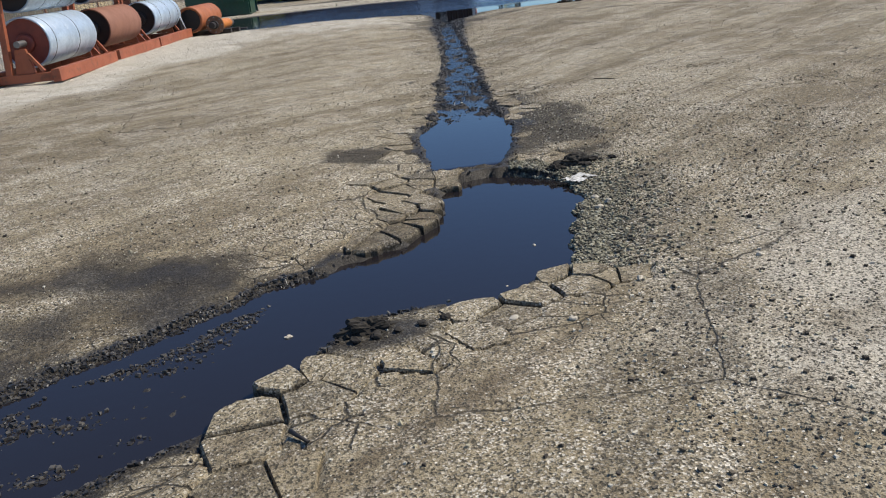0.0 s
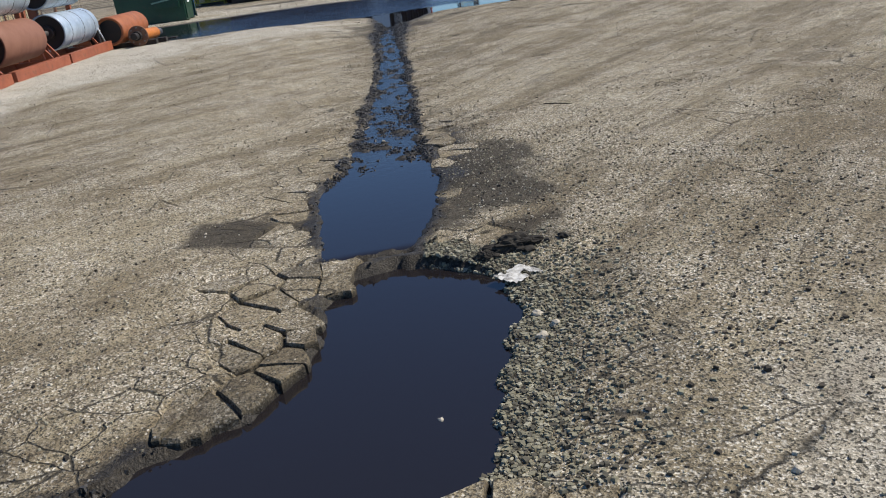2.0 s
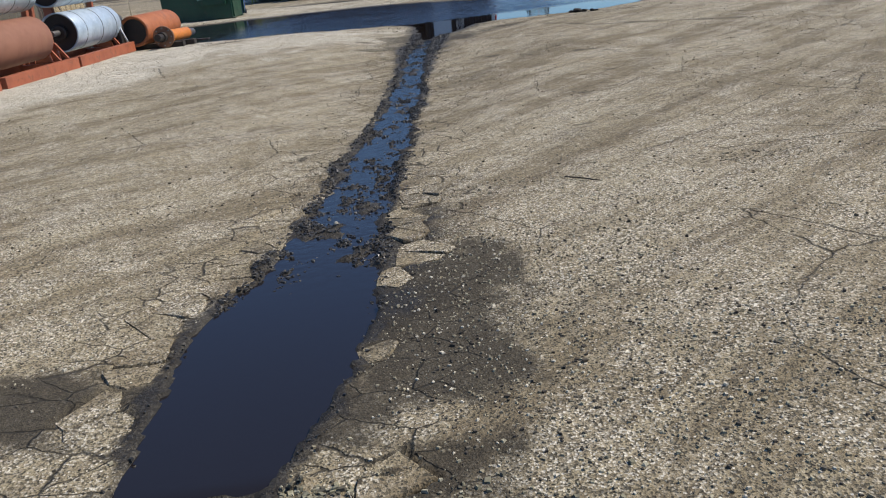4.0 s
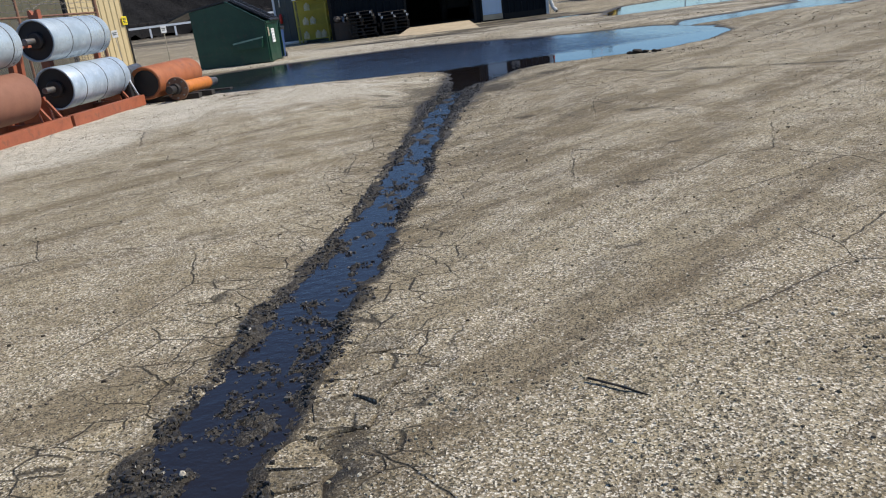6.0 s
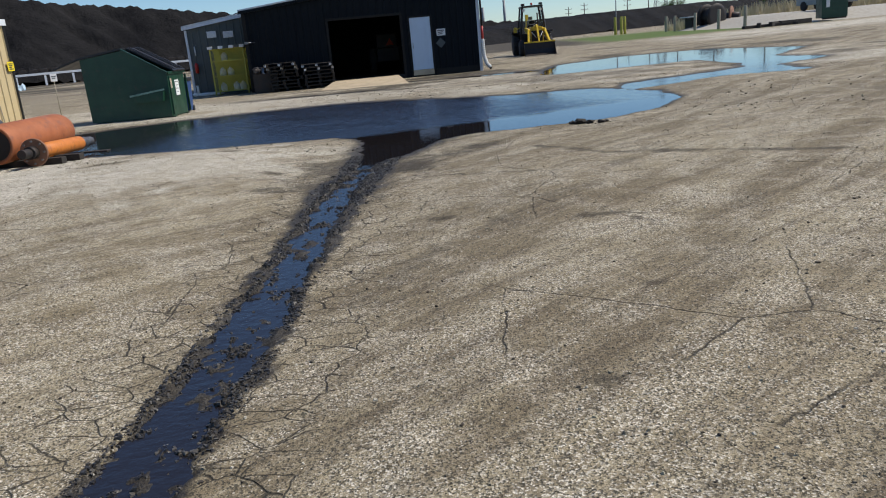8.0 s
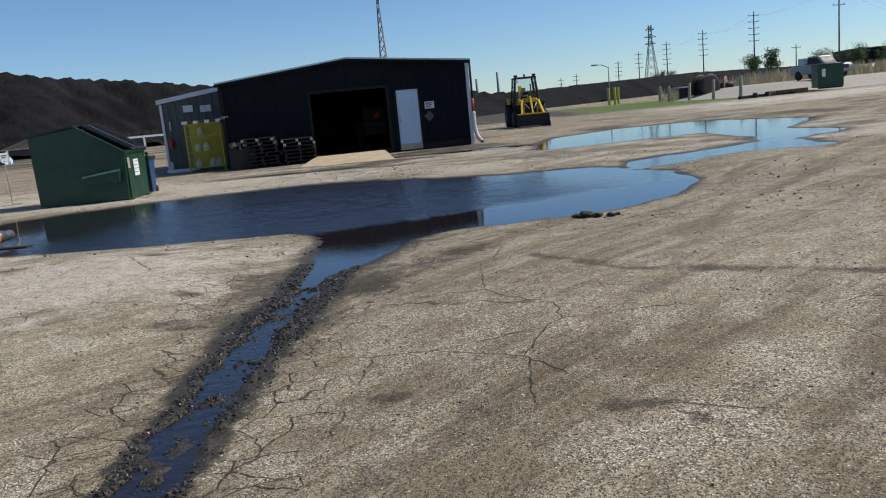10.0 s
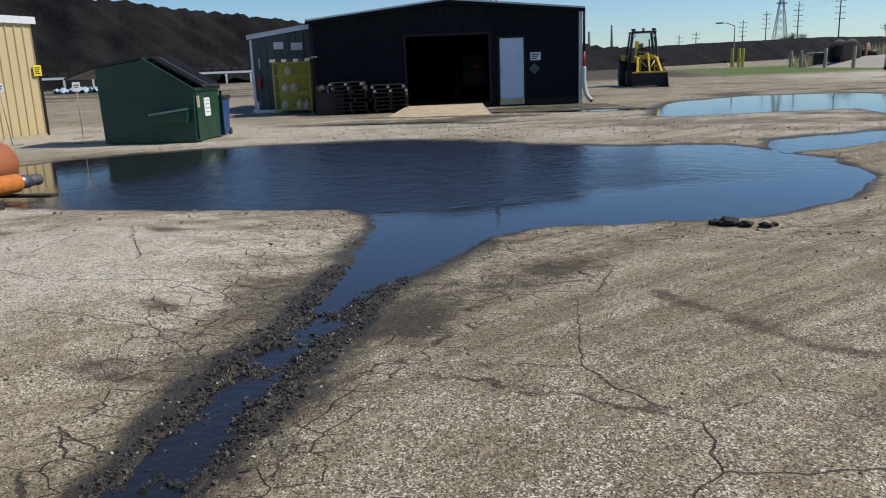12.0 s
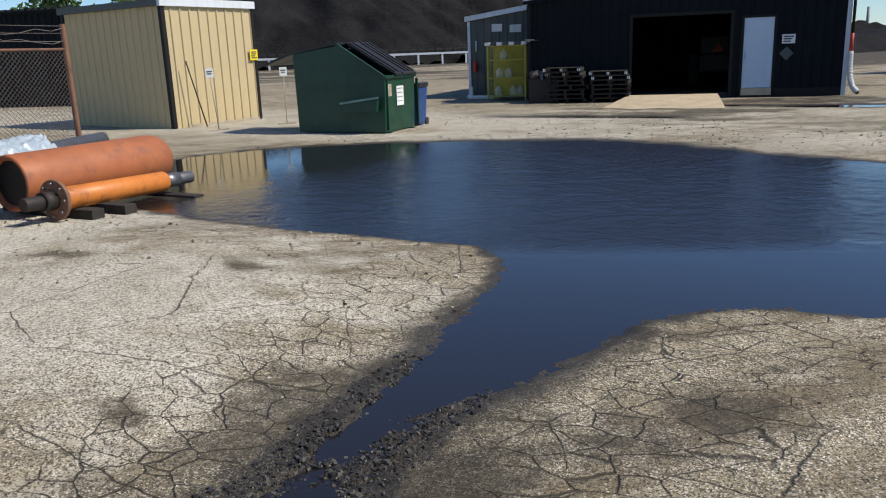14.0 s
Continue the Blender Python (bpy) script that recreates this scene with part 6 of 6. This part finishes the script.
# ---- trees ----
def tree(x, y, z, h, spread, seed, label="small green tree in spring leaf far off"):
    rnd3 = random.Random(seed)
    t = thing("tree", pose(x, y, z), label, "tree", "far trees")
    limbs, tips = [rod((0, 0, 0), (0, 0, h * 0.45), h * 0.035, 8, h * 0.02)], []
    for k in range(14):
        a, b = Vector((0, 0, h * rnd3.uniform(0.08, 0.4))), Vector((rnd3.uniform(-1, 1) * spread * 0.8, rnd3.uniform(-1, 1) * spread * 0.8, h * rnd3.uniform(0.25, 0.95)))
        limbs.append(rod(a, b, h * 0.012, 6, h * 0.004))
        tips += [a.lerp(b, q) for q in (0.45, 0.75, 1.0)]
    part("trunk", join(*limbs), BARK, t)
    vs, fs = [], []
    for p in tips:
        for k in range(70):
            c = p + Vector((rnd3.gauss(0, 1), rnd3.gauss(0, 1), rnd3.gauss(0, 0.8))) * spread * 0.22
            s = h * rnd3.uniform(0.02, 0.045)
            e1 = Vector((rnd3.uniform(-1, 1), rnd3.uniform(-1, 1), rnd3.uniform(-1, 1))).normalized() * s
            e2 = Vector((rnd3.uniform(-1, 1), rnd3.uniform(-1, 1), rnd3.uniform(-1, 1))).normalized() * s
            i = len(vs)
            vs += [c - e1, c + e2 * 0.6, c + e1, c - e2 * 0.6]
            fs.append((i, i + 1, i + 2, i + 3))
    crown = new("crown", mesh_from("crown", vs, fs, LEAF))
    crown.parent = t
    return t


for x, y, z, h, s, k in ((92.5, 250, 3.5, 6.2, 2.6, 1), (98, 250, 3.2, 6.6, 2.4, 2), (68, 262, 3.0, 3.8, 2.0, 3), (72, 262, 3.0, 3.6, 2.2, 4), (118, 260, 3, 5.5, 3.4, 5), (126, 255, 3, 6, 3.6, 6),
                         (134, 250, 3, 6, 3.8, 7), (142, 245, 3, 7, 4, 8), (-62, 68, 0, 10.5, 3.4, 9), (-56, 71, 0, 10.0, 3.2, 10), (152, 250, 3, 8, 4.5, 11), (160, 240, 3, 8, 4.5, 12)):
    tree(x, y, z, h, s, k)
town = thing("tower_block", pose(900, 2050, 0), "hazy distant tower block on the skyline", "building")
part("tower", bx(0, 13, 0, 30, 0, 40), HAZE, town)
part("tower", bx(13.5, 26, 0, 30, 0, 33), HAZE, town)
for k in range(4):
    part("window_band", bx(1, 12, -0.6, -0.1, 8 + k * 8, 11 + k * 8), GALV, town)
shelf = thing("far_depot", pose(150, 262, 3, 0, 0, -8), "long dark low depot on the skyline", "building")
part("wall", bx(-20, 70, 0, 20, 0, 4.5), NAVY, shelf)
part("roof", bx(-20.5, 70.5, -0.5, 20.5, 4.5, 5.0), DARKTRIM, shelf)

# ---- loose things on the pavement ----
def lump(name, x, y, r, mat, label, cat, group, seed, squash=0.65, sink=0.25):
    bm = rough_stone(r, seed, squash)
    return solo(name, bm, mat, pose(x, y, max(ground_z(x, y), float(water_level(np.array([x]), np.array([y]))[0]) - 0.01) + r * squash * (1 - sink), 0, 0, seed * 37 % 360), label, cat, group)


for k, (x, y, r) in enumerate(((3.75, 21.02, 0.10), (3.90, 20.95, 0.07), (4.06, 20.9, 0.06), (4.16, 20.98, 0.045), (3.64, 21.08, 0.06))):
    lump("asphalt_chunk", x, y, r, CLOD, "black broken asphalt chunk at the water's edge", "rubble", "asphalt chunks", 60 + k, 0.5)
STONES = [(-0.74, 3.18, 0.035), (0.51, 4.05, 0.028), (0.30, 3.52, 0.022), (0.28, 3.05, 0.05), (0.90, 3.30, 0.035), (0.42, 3.12, 0.03), (0.16, 3.0, 0.04), (0.0, 2.95, 0.035),
          (1.05, 4.58, 0.05), (1.0, 4.72, 0.04), (0.98, 4.5, 0.045), (0.35, 8.35, 0.03), (1.42, 4.5, 0.025), (0.52, 2.95, 0.03), (1.5, 3.4, 0.028), (2.0, 3.0, 0.02)]
for k, (x, y, r) in enumerate(STONES):
    lump("stone", x, y, r * 0.5, STONE, "pale loose stone lying by the pothole", "stone", "loose stones", 10 + k)
stick = solo("stick", join(rod((-0.12, 0.09, 0.01), (0.0, 0.0, 0.014), 0.005, 7), rod((0.0, 0.0, 0.014), (0.13, -0.1, 0.008), 0.005, 7, 0.003)), TIMBER, pose(2.0, 8.73, ground_z(2.0, 8.73)), "thin dark stick lying on asphalt", "stick")
for x, y, a in ((-0.42, 2.62, 20), (-0.55, 2.25, -50)):
    solo("twig", rod((-0.05, 0, 0.012), (0.05, 0.01, 0.008), 0.009, 7, 0.006), BLACKSTEEL, pose(x, y, ground_z(x, y) + 0.004, 0, 0, a), "short black twig beside dark water", "twig", "twigs")
scrap = crumple(14, 12, 0.20, 0.15, 0.012, 2.2)
for v in list(scrap.verts):
    if noise.noise((v.co.x * 14, v.co.y * 14, 4.0)) < -0.28:
        scrap.verts.remove(v)
solo("torn_paper", scrap, worn("muddy_white_plastic", (0.74, 0.72, 0.66), (0.14, 0.12, 0.09), 0.5, 0, 30, 0.9, 90, 0.2), pose(0.99, 5.16, ground_z(0.99, 5.16) + 0.016, 0, 0, 35), "torn muddy white plastic scrap by the pothole", "litter")
rnd = random.Random(21)
def tar_mass(x, y, w, d, h, seed):
    """A torn, fibrous lump of tar and fines, pushed up from the rim."""
    bm = bmesh.new()
    bmesh.ops.create_icosphere(bm, subdivisions=4, radius=1)
    for v in bm.verts:
        p = v.co.copy()
        k = 1 + 0.45 * noise.noise(p * 1.6 + Vector((seed, 0, 0))) + 0.28 * noise.noise(p * 5 + Vector((0, seed, 0))) + 0.14 * noise.noise(p * 13)
        v.co = (p.x * w * k, p.y * d * k, max(p.z, -0.4) * h * k)
    return solo("asphalt_chunk", bm, CLOD, pose(x, y, ground_z(x, y) + h * 0.15, 0, 0, 8), "torn black lump of tar on the pothole rim", "rubble", "asphalt chunks")


tar_mass(1.02, 5.46, 0.135, 0.055, 0.055, 3.7)
tar_mass(0.86, 5.40, 0.06, 0.035, 0.03, 8.1)
tar_mass(-0.36, 3.06, 0.11, 0.05, 0.05, 5.2)
for k in range(9):
    lump("asphalt_chunk", rnd.uniform(0.80, 1.3), 5.47 + rnd.uniform(-0.08, 0.08), rnd.uniform(0.014, 0.032), CLOD, "broken dark asphalt chunk on the pothole rim", "rubble", "asphalt chunks", 80 + k, 0.5, 0.2)
for k in range(8):
    lump("asphalt_chunk", -0.30 + rnd.uniform(-0.2, 0.3), 3.04 + rnd.uniform(-0.08, 0.06), rnd.uniform(0.012, 0.03), CLOD, "broken dark asphalt chunk on the pothole rim", "rubble", "asphalt chunks", 95 + k, 0.5, 0.2)


# pavement fragments round the rims, each its own piece, fitted edge to edge
def fragment_outline(cx, cy, others):
    """The part of the plan that lies nearer to this middle than to the others."""
    ring = [(cx + 0.4 * math.cos(k * math.pi / 4), cy + 0.4 * math.sin(k * math.pi / 4)) for k in range(8)]
    for ox, oy in others:
        nx, ny = ox - cx, oy - cy
        c = (ox * ox + oy * oy - cx * cx - cy * cy) / 2
        out = []
        for (ax, ay), (qx, qy) in zip(ring, ring[1:] + ring[:1]):
            da, db = nx * ax + ny * ay - c, nx * qx + ny * qy - c
            if da <= 0:
                out.append((ax, ay))
            if da * db < 0:
                u = da / (da - db)
                out.append((ax + (qx - ax) * u, ay + (qy - ay) * u))
        ring = out
    return ring


def fragment(cx, cy, rnd):
    i, j = math.floor(cx / SLAB_SIZE), math.floor(cy / SLAB_SIZE)
    cell = [(float(a + hash2(a, b, SLAB_SEED)) * SLAB_SIZE, float(b + hash2(a, b, SLAB_SEED + 5)) * SLAB_SIZE) for a in range(i - 2, i + 3) for b in range(j - 2, j + 3)]
    ring = fragment_outline(cx, cy, [p for p in cell if abs(p[0] - cx) + abs(p[1] - cy) > 1e-6])
    ragged_ring = []
    for (ax, ay), (qx, qy) in zip(ring, ring[1:] + ring[:1]):
        ragged_ring.append((ax, ay))
        if math.hypot(qx - ax, qy - ay) > 0.07:
            u, w = rnd.uniform(0.35, 0.65), rnd.uniform(-0.012, 0.012)
            ragged_ring.append((ax + (qx - ax) * u + w, ay + (qy - ay) * u - w))
    pts = np.array(ragged_ring)
    mid = np.array((cx, cy))
    reach = np.linalg.norm(pts - mid, axis=1, keepdims=True)
    pts = mid + (pts - mid) * np.maximum(0.3, 1 - (0.003 + 0.007 * rnd.random()) / reach)
    for _ in range(5):
        out = np.minimum.reduce(shore(pts[:, 0], pts[:, 1])) < -0.04
        pts[out] = mid + (pts[out] - mid) * 0.88
    zs = height(pts[:, 0], pts[:, 1], True)[0]
    z0 = max(float(height(mid[:1], mid[1:], True)[0][0]), float(land_level(mid[1:])[0]) + 0.012)
    tx, ty, up = rnd.gauss(0, 0.03), rnd.gauss(0, 0.03), rnd.uniform(-0.008, 0.007)
    n = len(pts)
    rel = pts - mid
    top = np.clip(zs, z0 - 0.02, z0 + 0.02) * 0.3 + z0 * 0.7 + up + rel[:, 0] * tx + rel[:, 1] * ty - z0
    bm = bmesh.new()
    lo = [bm.verts.new((x * 1.02, y * 1.02, -0.075)) for x, y in rel]
    mi = [bm.verts.new((x, y, t - 0.011 - 0.006 * rnd.random())) for (x, y), t in zip(rel, top)]
    hi = [bm.verts.new((x * 0.93, y * 0.93, t)) for (x, y), t in zip(rel, top)]
    for p, q in ((lo, mi), (mi, hi)):
        for k in range(n):
            bm.faces.new((p[k], p[(k + 1) % n], q[(k + 1) % n], q[k]))
    bm.faces.new(hi)
    bmesh.ops.recalc_face_normals(bm, faces=bm.faces[:])
    me = bpy.data.meshes.new("asphalt_slab")
    bm.to_mesh(me)
    bm.free()
    me.materials.append(ASPHALT)
    mask(me, "wet", np.array([1.0] * n + [0.35] * n + [0.0] * n))
    mask(me, "stain", np.array([1.0] * n + [0.6] * n + [rnd.uniform(0.05, 0.6)] * n))
    o = new("asphalt_slab", me)
    o.parent = ground
    o.matrix_world = pose(cx, cy, z0)


ci, cj = np.meshgrid(np.arange(math.floor(-1.5 / SLAB_SIZE), math.floor(1.8 / SLAB_SIZE)), np.arange(math.floor(1.8 / SLAB_SIZE), math.floor(9.8 / SLAB_SIZE)))
mx, my = ((ci + hash2(ci, cj, SLAB_SEED)) * SLAB_SIZE).ravel(), ((cj + hash2(ci, cj, SLAB_SEED + 5)) * SLAB_SIZE).ravel()
free = broken(mx, my)
rnd = random.Random(33)
for cx, cy in list(zip(mx[free], my[free]))[:330]:
    fragment(float(cx), float(cy), rnd)


# ---- gravel: real chips, too many to count ----
def chips(name, x, y, r, mat, seed, sink=0.3):
    """Squashed eight-sided stones of radius r at x, y on the ground."""
    rs_ = np.random.RandomState(seed)
    n = len(x)
    z = height(x, y)[0]
    base = np.array([(-1, -1, -1), (1, -1, -1), (1, 1, -1), (-1, 1, -1), (-1, -1, 1), (1, -1, 1), (1, 1, 1), (-1, 1, 1)], float) * 0.72
    quad = np.array([(0, 3, 2, 1), (4, 5, 6, 7), (0, 1, 5, 4), (1, 2, 6, 5), (2, 3, 7, 6), (3, 0, 4, 7)])
    a = rs_.rand(n) * 6.28
    v = base[None] * (0.75 + 0.5 * rs_.rand(n, 8, 1)) + rs_.randn(n, 8, 3) * 0.17
    v[:, 4:, :2] *= 0.55 + 0.35 * rs_.rand(n, 1, 1)
    v *= np.stack([r, r * (0.55 + 0.4 * rs_.rand(n)), r * (0.4 + 0.35 * rs_.rand(n))], -1)[:, None, :]
    ca, sa = np.cos(a)[:, None], np.sin(a)[:, None]
    vx, vy = v[..., 0] * ca - v[..., 1] * sa + x[:, None], v[..., 0] * sa + v[..., 1] * ca + y[:, None]
    vz = v[..., 2] + (z + r * 0.3 * (1 - sink))[:, None]
    me = bpy.data.meshes.new(name)
    me.vertices.add(n * 8)
    me.vertices.foreach_set("co", np.stack([vx, vy, vz], -1).astype(np.float32).ravel())
    loops = (quad[None] + 8 * np.arange(n)[:, None, None]).reshape(-1).astype(np.int32)
    me.loops.add(len(loops))
    me.loops.foreach_set("vertex_index", loops)
    me.polygons.add(len(loops) // 4)
    me.polygons.foreach_set("loop_start", np.arange(0, len(loops), 4, dtype=np.int32))
    me.polygons.foreach_set("use_smooth", np.zeros(len(loops) // 4, bool))
    me.materials.append(mat)
    me.update(calc_edges=True)
    return new(name, me)


def chip_material(name, tones, rough):
    m, nd, lk, b = nodes_of(name)
    nt = m.node_tree
    geo = nd.new("ShaderNodeNewGeometry")
    r = nd.new("ShaderNodeValToRGB")
    r.color_ramp.interpolation = "CONSTANT"
    for k, c in enumerate(tones):
        e = r.color_ramp.elements[k] if k < 2 else r.color_ramp.elements.new(k / len(tones))
        e.position, e.color = k / len(tones), (*c, 1)
    lk.new(geo.outputs["Random Per Island"], r.inputs[0])
    grain = tex_noise(nt, coords(nt), 120, 3)
    lk.new(mix_rgb(nt, calc(nt, "MULTIPLY", ramp(nt, grain, 0.4, 0.7), 0.4), r.outputs[0], (0.08, 0.07, 0.055)), b.inputs["Base Color"])
    b.inputs["Roughness"].default_value = rough
    return m


DRYCHIP = chip_material("dry_chips", [(0.40, 0.36, 0.25), (0.26, 0.225, 0.155), (0.13, 0.11, 0.078), (0.62, 0.56, 0.44), (0.30, 0.26, 0.175), (0.055, 0.045, 0.034)], 0.9)
WETCHIP = chip_material("wet_chips", [(0.022, 0.019, 0.016), (0.045, 0.039, 0.031), (0.016, 0.014, 0.012), (0.10, 0.088, 0.070), (0.030, 0.026, 0.021)], 0.42)
SPILLCHIP = chip_material("spilled_stone", [(0.29, 0.265, 0.175), (0.20, 0.185, 0.125), (0.12, 0.108, 0.075), (0.40, 0.37, 0.27), (0.25, 0.228, 0.150), (0.085, 0.075, 0.052)], 0.9)
MUDCHIP = chip_material("dark_clods", [(0.045, 0.036, 0.025), (0.075, 0.058, 0.040), (0.030, 0.024, 0.017), (0.11, 0.088, 0.060)], 0.95)
rs = np.random.RandomState(12)


def spread(n, x0, x1, y0, y1, keep):
    x, y = x0 + (x1 - x0) * rs.rand(n), y0 + (y1 - y0) * rs.rand(n)
    h_, r_, b_ = shore(x, y)
    k = keep(x, y, h_, r_, b_) > rs.rand(n)
    return x[k], y[k]


# crushed stone spilled east of the pothole
x, y = spread(27000, 0.55, 1.75, 3.3, 5.7, lambda x, y, h, r, b: (h > -0.03) * np.exp(-np.maximum(0, h - 0.12) / 0.13))
tagged(chips("gravel", x, y, 0.005 + 0.012 * rs.rand(len(x)) ** 2, SPILLCHIP, 1), "crushed stone spilled beside the pothole", "gravel", kind="stuff")
# wet grit along every near edge and on the bars of the runnel
x, y = spread(42000, -2.6, 1.9, 1.8, 20.5, lambda x, y, h, r, b: np.exp(-(np.minimum(np.abs(h), np.minimum(np.abs(r), np.abs(b) + 0.05)) / 0.055) ** 2) * (0.35 + 0.65 * (fbm(x * 3, y * 3, 401) > 0.46)))
tagged(chips("wet_gravel", x, y, 0.005 + 0.010 * rs.rand(len(x)) ** 2, WETCHIP, 2), "wet dark grit along the water's edge", "gravel", kind="stuff")
x, y = spread(52000, -0.1, 1.0, 7.0, 19.0, lambda x, y, h, r, b: (r < 0.04) * ease(fbm(x * 4, y * 3, 411), 0.38, 0.60) * 0.8)
tagged(chips("bed_gravel", x, y, 0.005 + 0.012 * rs.rand(len(x)) ** 2, WETCHIP, 3), "wet gravel bars in the runnel", "gravel", kind="stuff")
x, y = spread(60000, -3.2, -0.1, 1.2, 3.9, lambda x, y, h, r, b: (h < 0.03) * ease(fbm(x * 2.5, y * 2.5, 421) + 0.25 * ease(-x, 0.6, 1.6) - 0.2 * ease(-h, 0.05, 0.35), 0.36, 0.62))
tagged(chips("shoal_gravel", x, y, 0.005 + 0.012 * rs.rand(len(x)) ** 2, WETCHIP, 4), "wet gravel shoal under thin water", "gravel", kind="stuff")
# loose chips over the open pavement
x, y = spread(70000, -7.5, 9.0, 0.4, 22.0, lambda x, y, h, r, b: (np.minimum(np.minimum(h, r), b) > 0.03) * (1 - blob(x, y, -1.5, 3.55, 1.1, 0.7, 1)) * (0.15 + 0.85 * ease(fbm(x * 0.7, y * 0.7, 431), 0.4, 0.65)) * np.clip(1.15 - y / 26, 0.2, 1))
tagged(chips("loose_chips", x, y, 0.004 + 0.009 * rs.rand(len(x)) ** 3, DRYCHIP, 5), "loose stone chips scattered over weathered asphalt", "gravel", kind="stuff")
x, y = spread(100000, -3.5, 4.5, 0.5, 9.0, lambda x, y, h, r, b: (np.minimum(h, r) > 0.03) * (1 - blob(x, y, -1.5, 3.55, 1.1, 0.7, 1)) * (0.08 + 0.92 * ease(fbm(x * 1.1, y * 1.1, 451), 0.42, 0.62)) * (0.35 + 0.65 * (x > 0.4)))
tagged(chips("near_chips", x, y, 0.003 + 0.008 * rs.rand(len(x)) ** 2.5, DRYCHIP, 7), "small dark and pale chips strewn on worn asphalt", "gravel", kind="stuff")
x, y = spread(9000, -10, 12, 20, 36, lambda x, y, h, r, b: (b > 0.05) * (0.1 + 0.9 * ease(fbm(x * 0.6, y * 0.6, 441), 0.45, 0.65)))
tagged(chips("far_chips", x, y, 0.008 + 0.022 * rs.rand(len(x)) ** 3, DRYCHIP, 6), "loose stones on the far side of the yard", "gravel", kind="stuff")
x, y = spread(22000, -0.1, 1.4, 14.6, 19.8, lambda x, y, h, r, b: (b > -0.12) * (np.abs(r) < 0.16) * np.exp(-((x - 0.62) / 0.3) ** 2) * (0.3 + 0.7 * (fbm(x * 4, y * 3, 461) > 0.42)) * ease(y, 15.2, 17.0))
tagged(chips("funnel_gravel", x, y, 0.006 + 0.013 * rs.rand(len(x)) ** 2, WETCHIP, 8), "soaked dark gravel where the runnel leaves the puddle", "gravel", kind="stuff")
# dark crumbs of mud and tar over the near pavement
x, y = spread(30000, -3.0, 6.0, 0.6, 14.0, lambda x, y, h, r, b: (np.minimum(h, r) > 0.05) * (0.02 + 0.3 * ease(fbm(x * 1.4, y * 1.4, 471), 0.50, 0.66) * (y < 7) + 0.25 * (x > 0.6) * (y < 4.6)))
tagged(chips("dark_crumbs", x, y, 0.004 + 0.012 * rs.rand(len(x)) ** 3, MUDCHIP, 9, 0.0), "dark crumbs of mud and tar on worn asphalt", "gravel", kind="stuff")
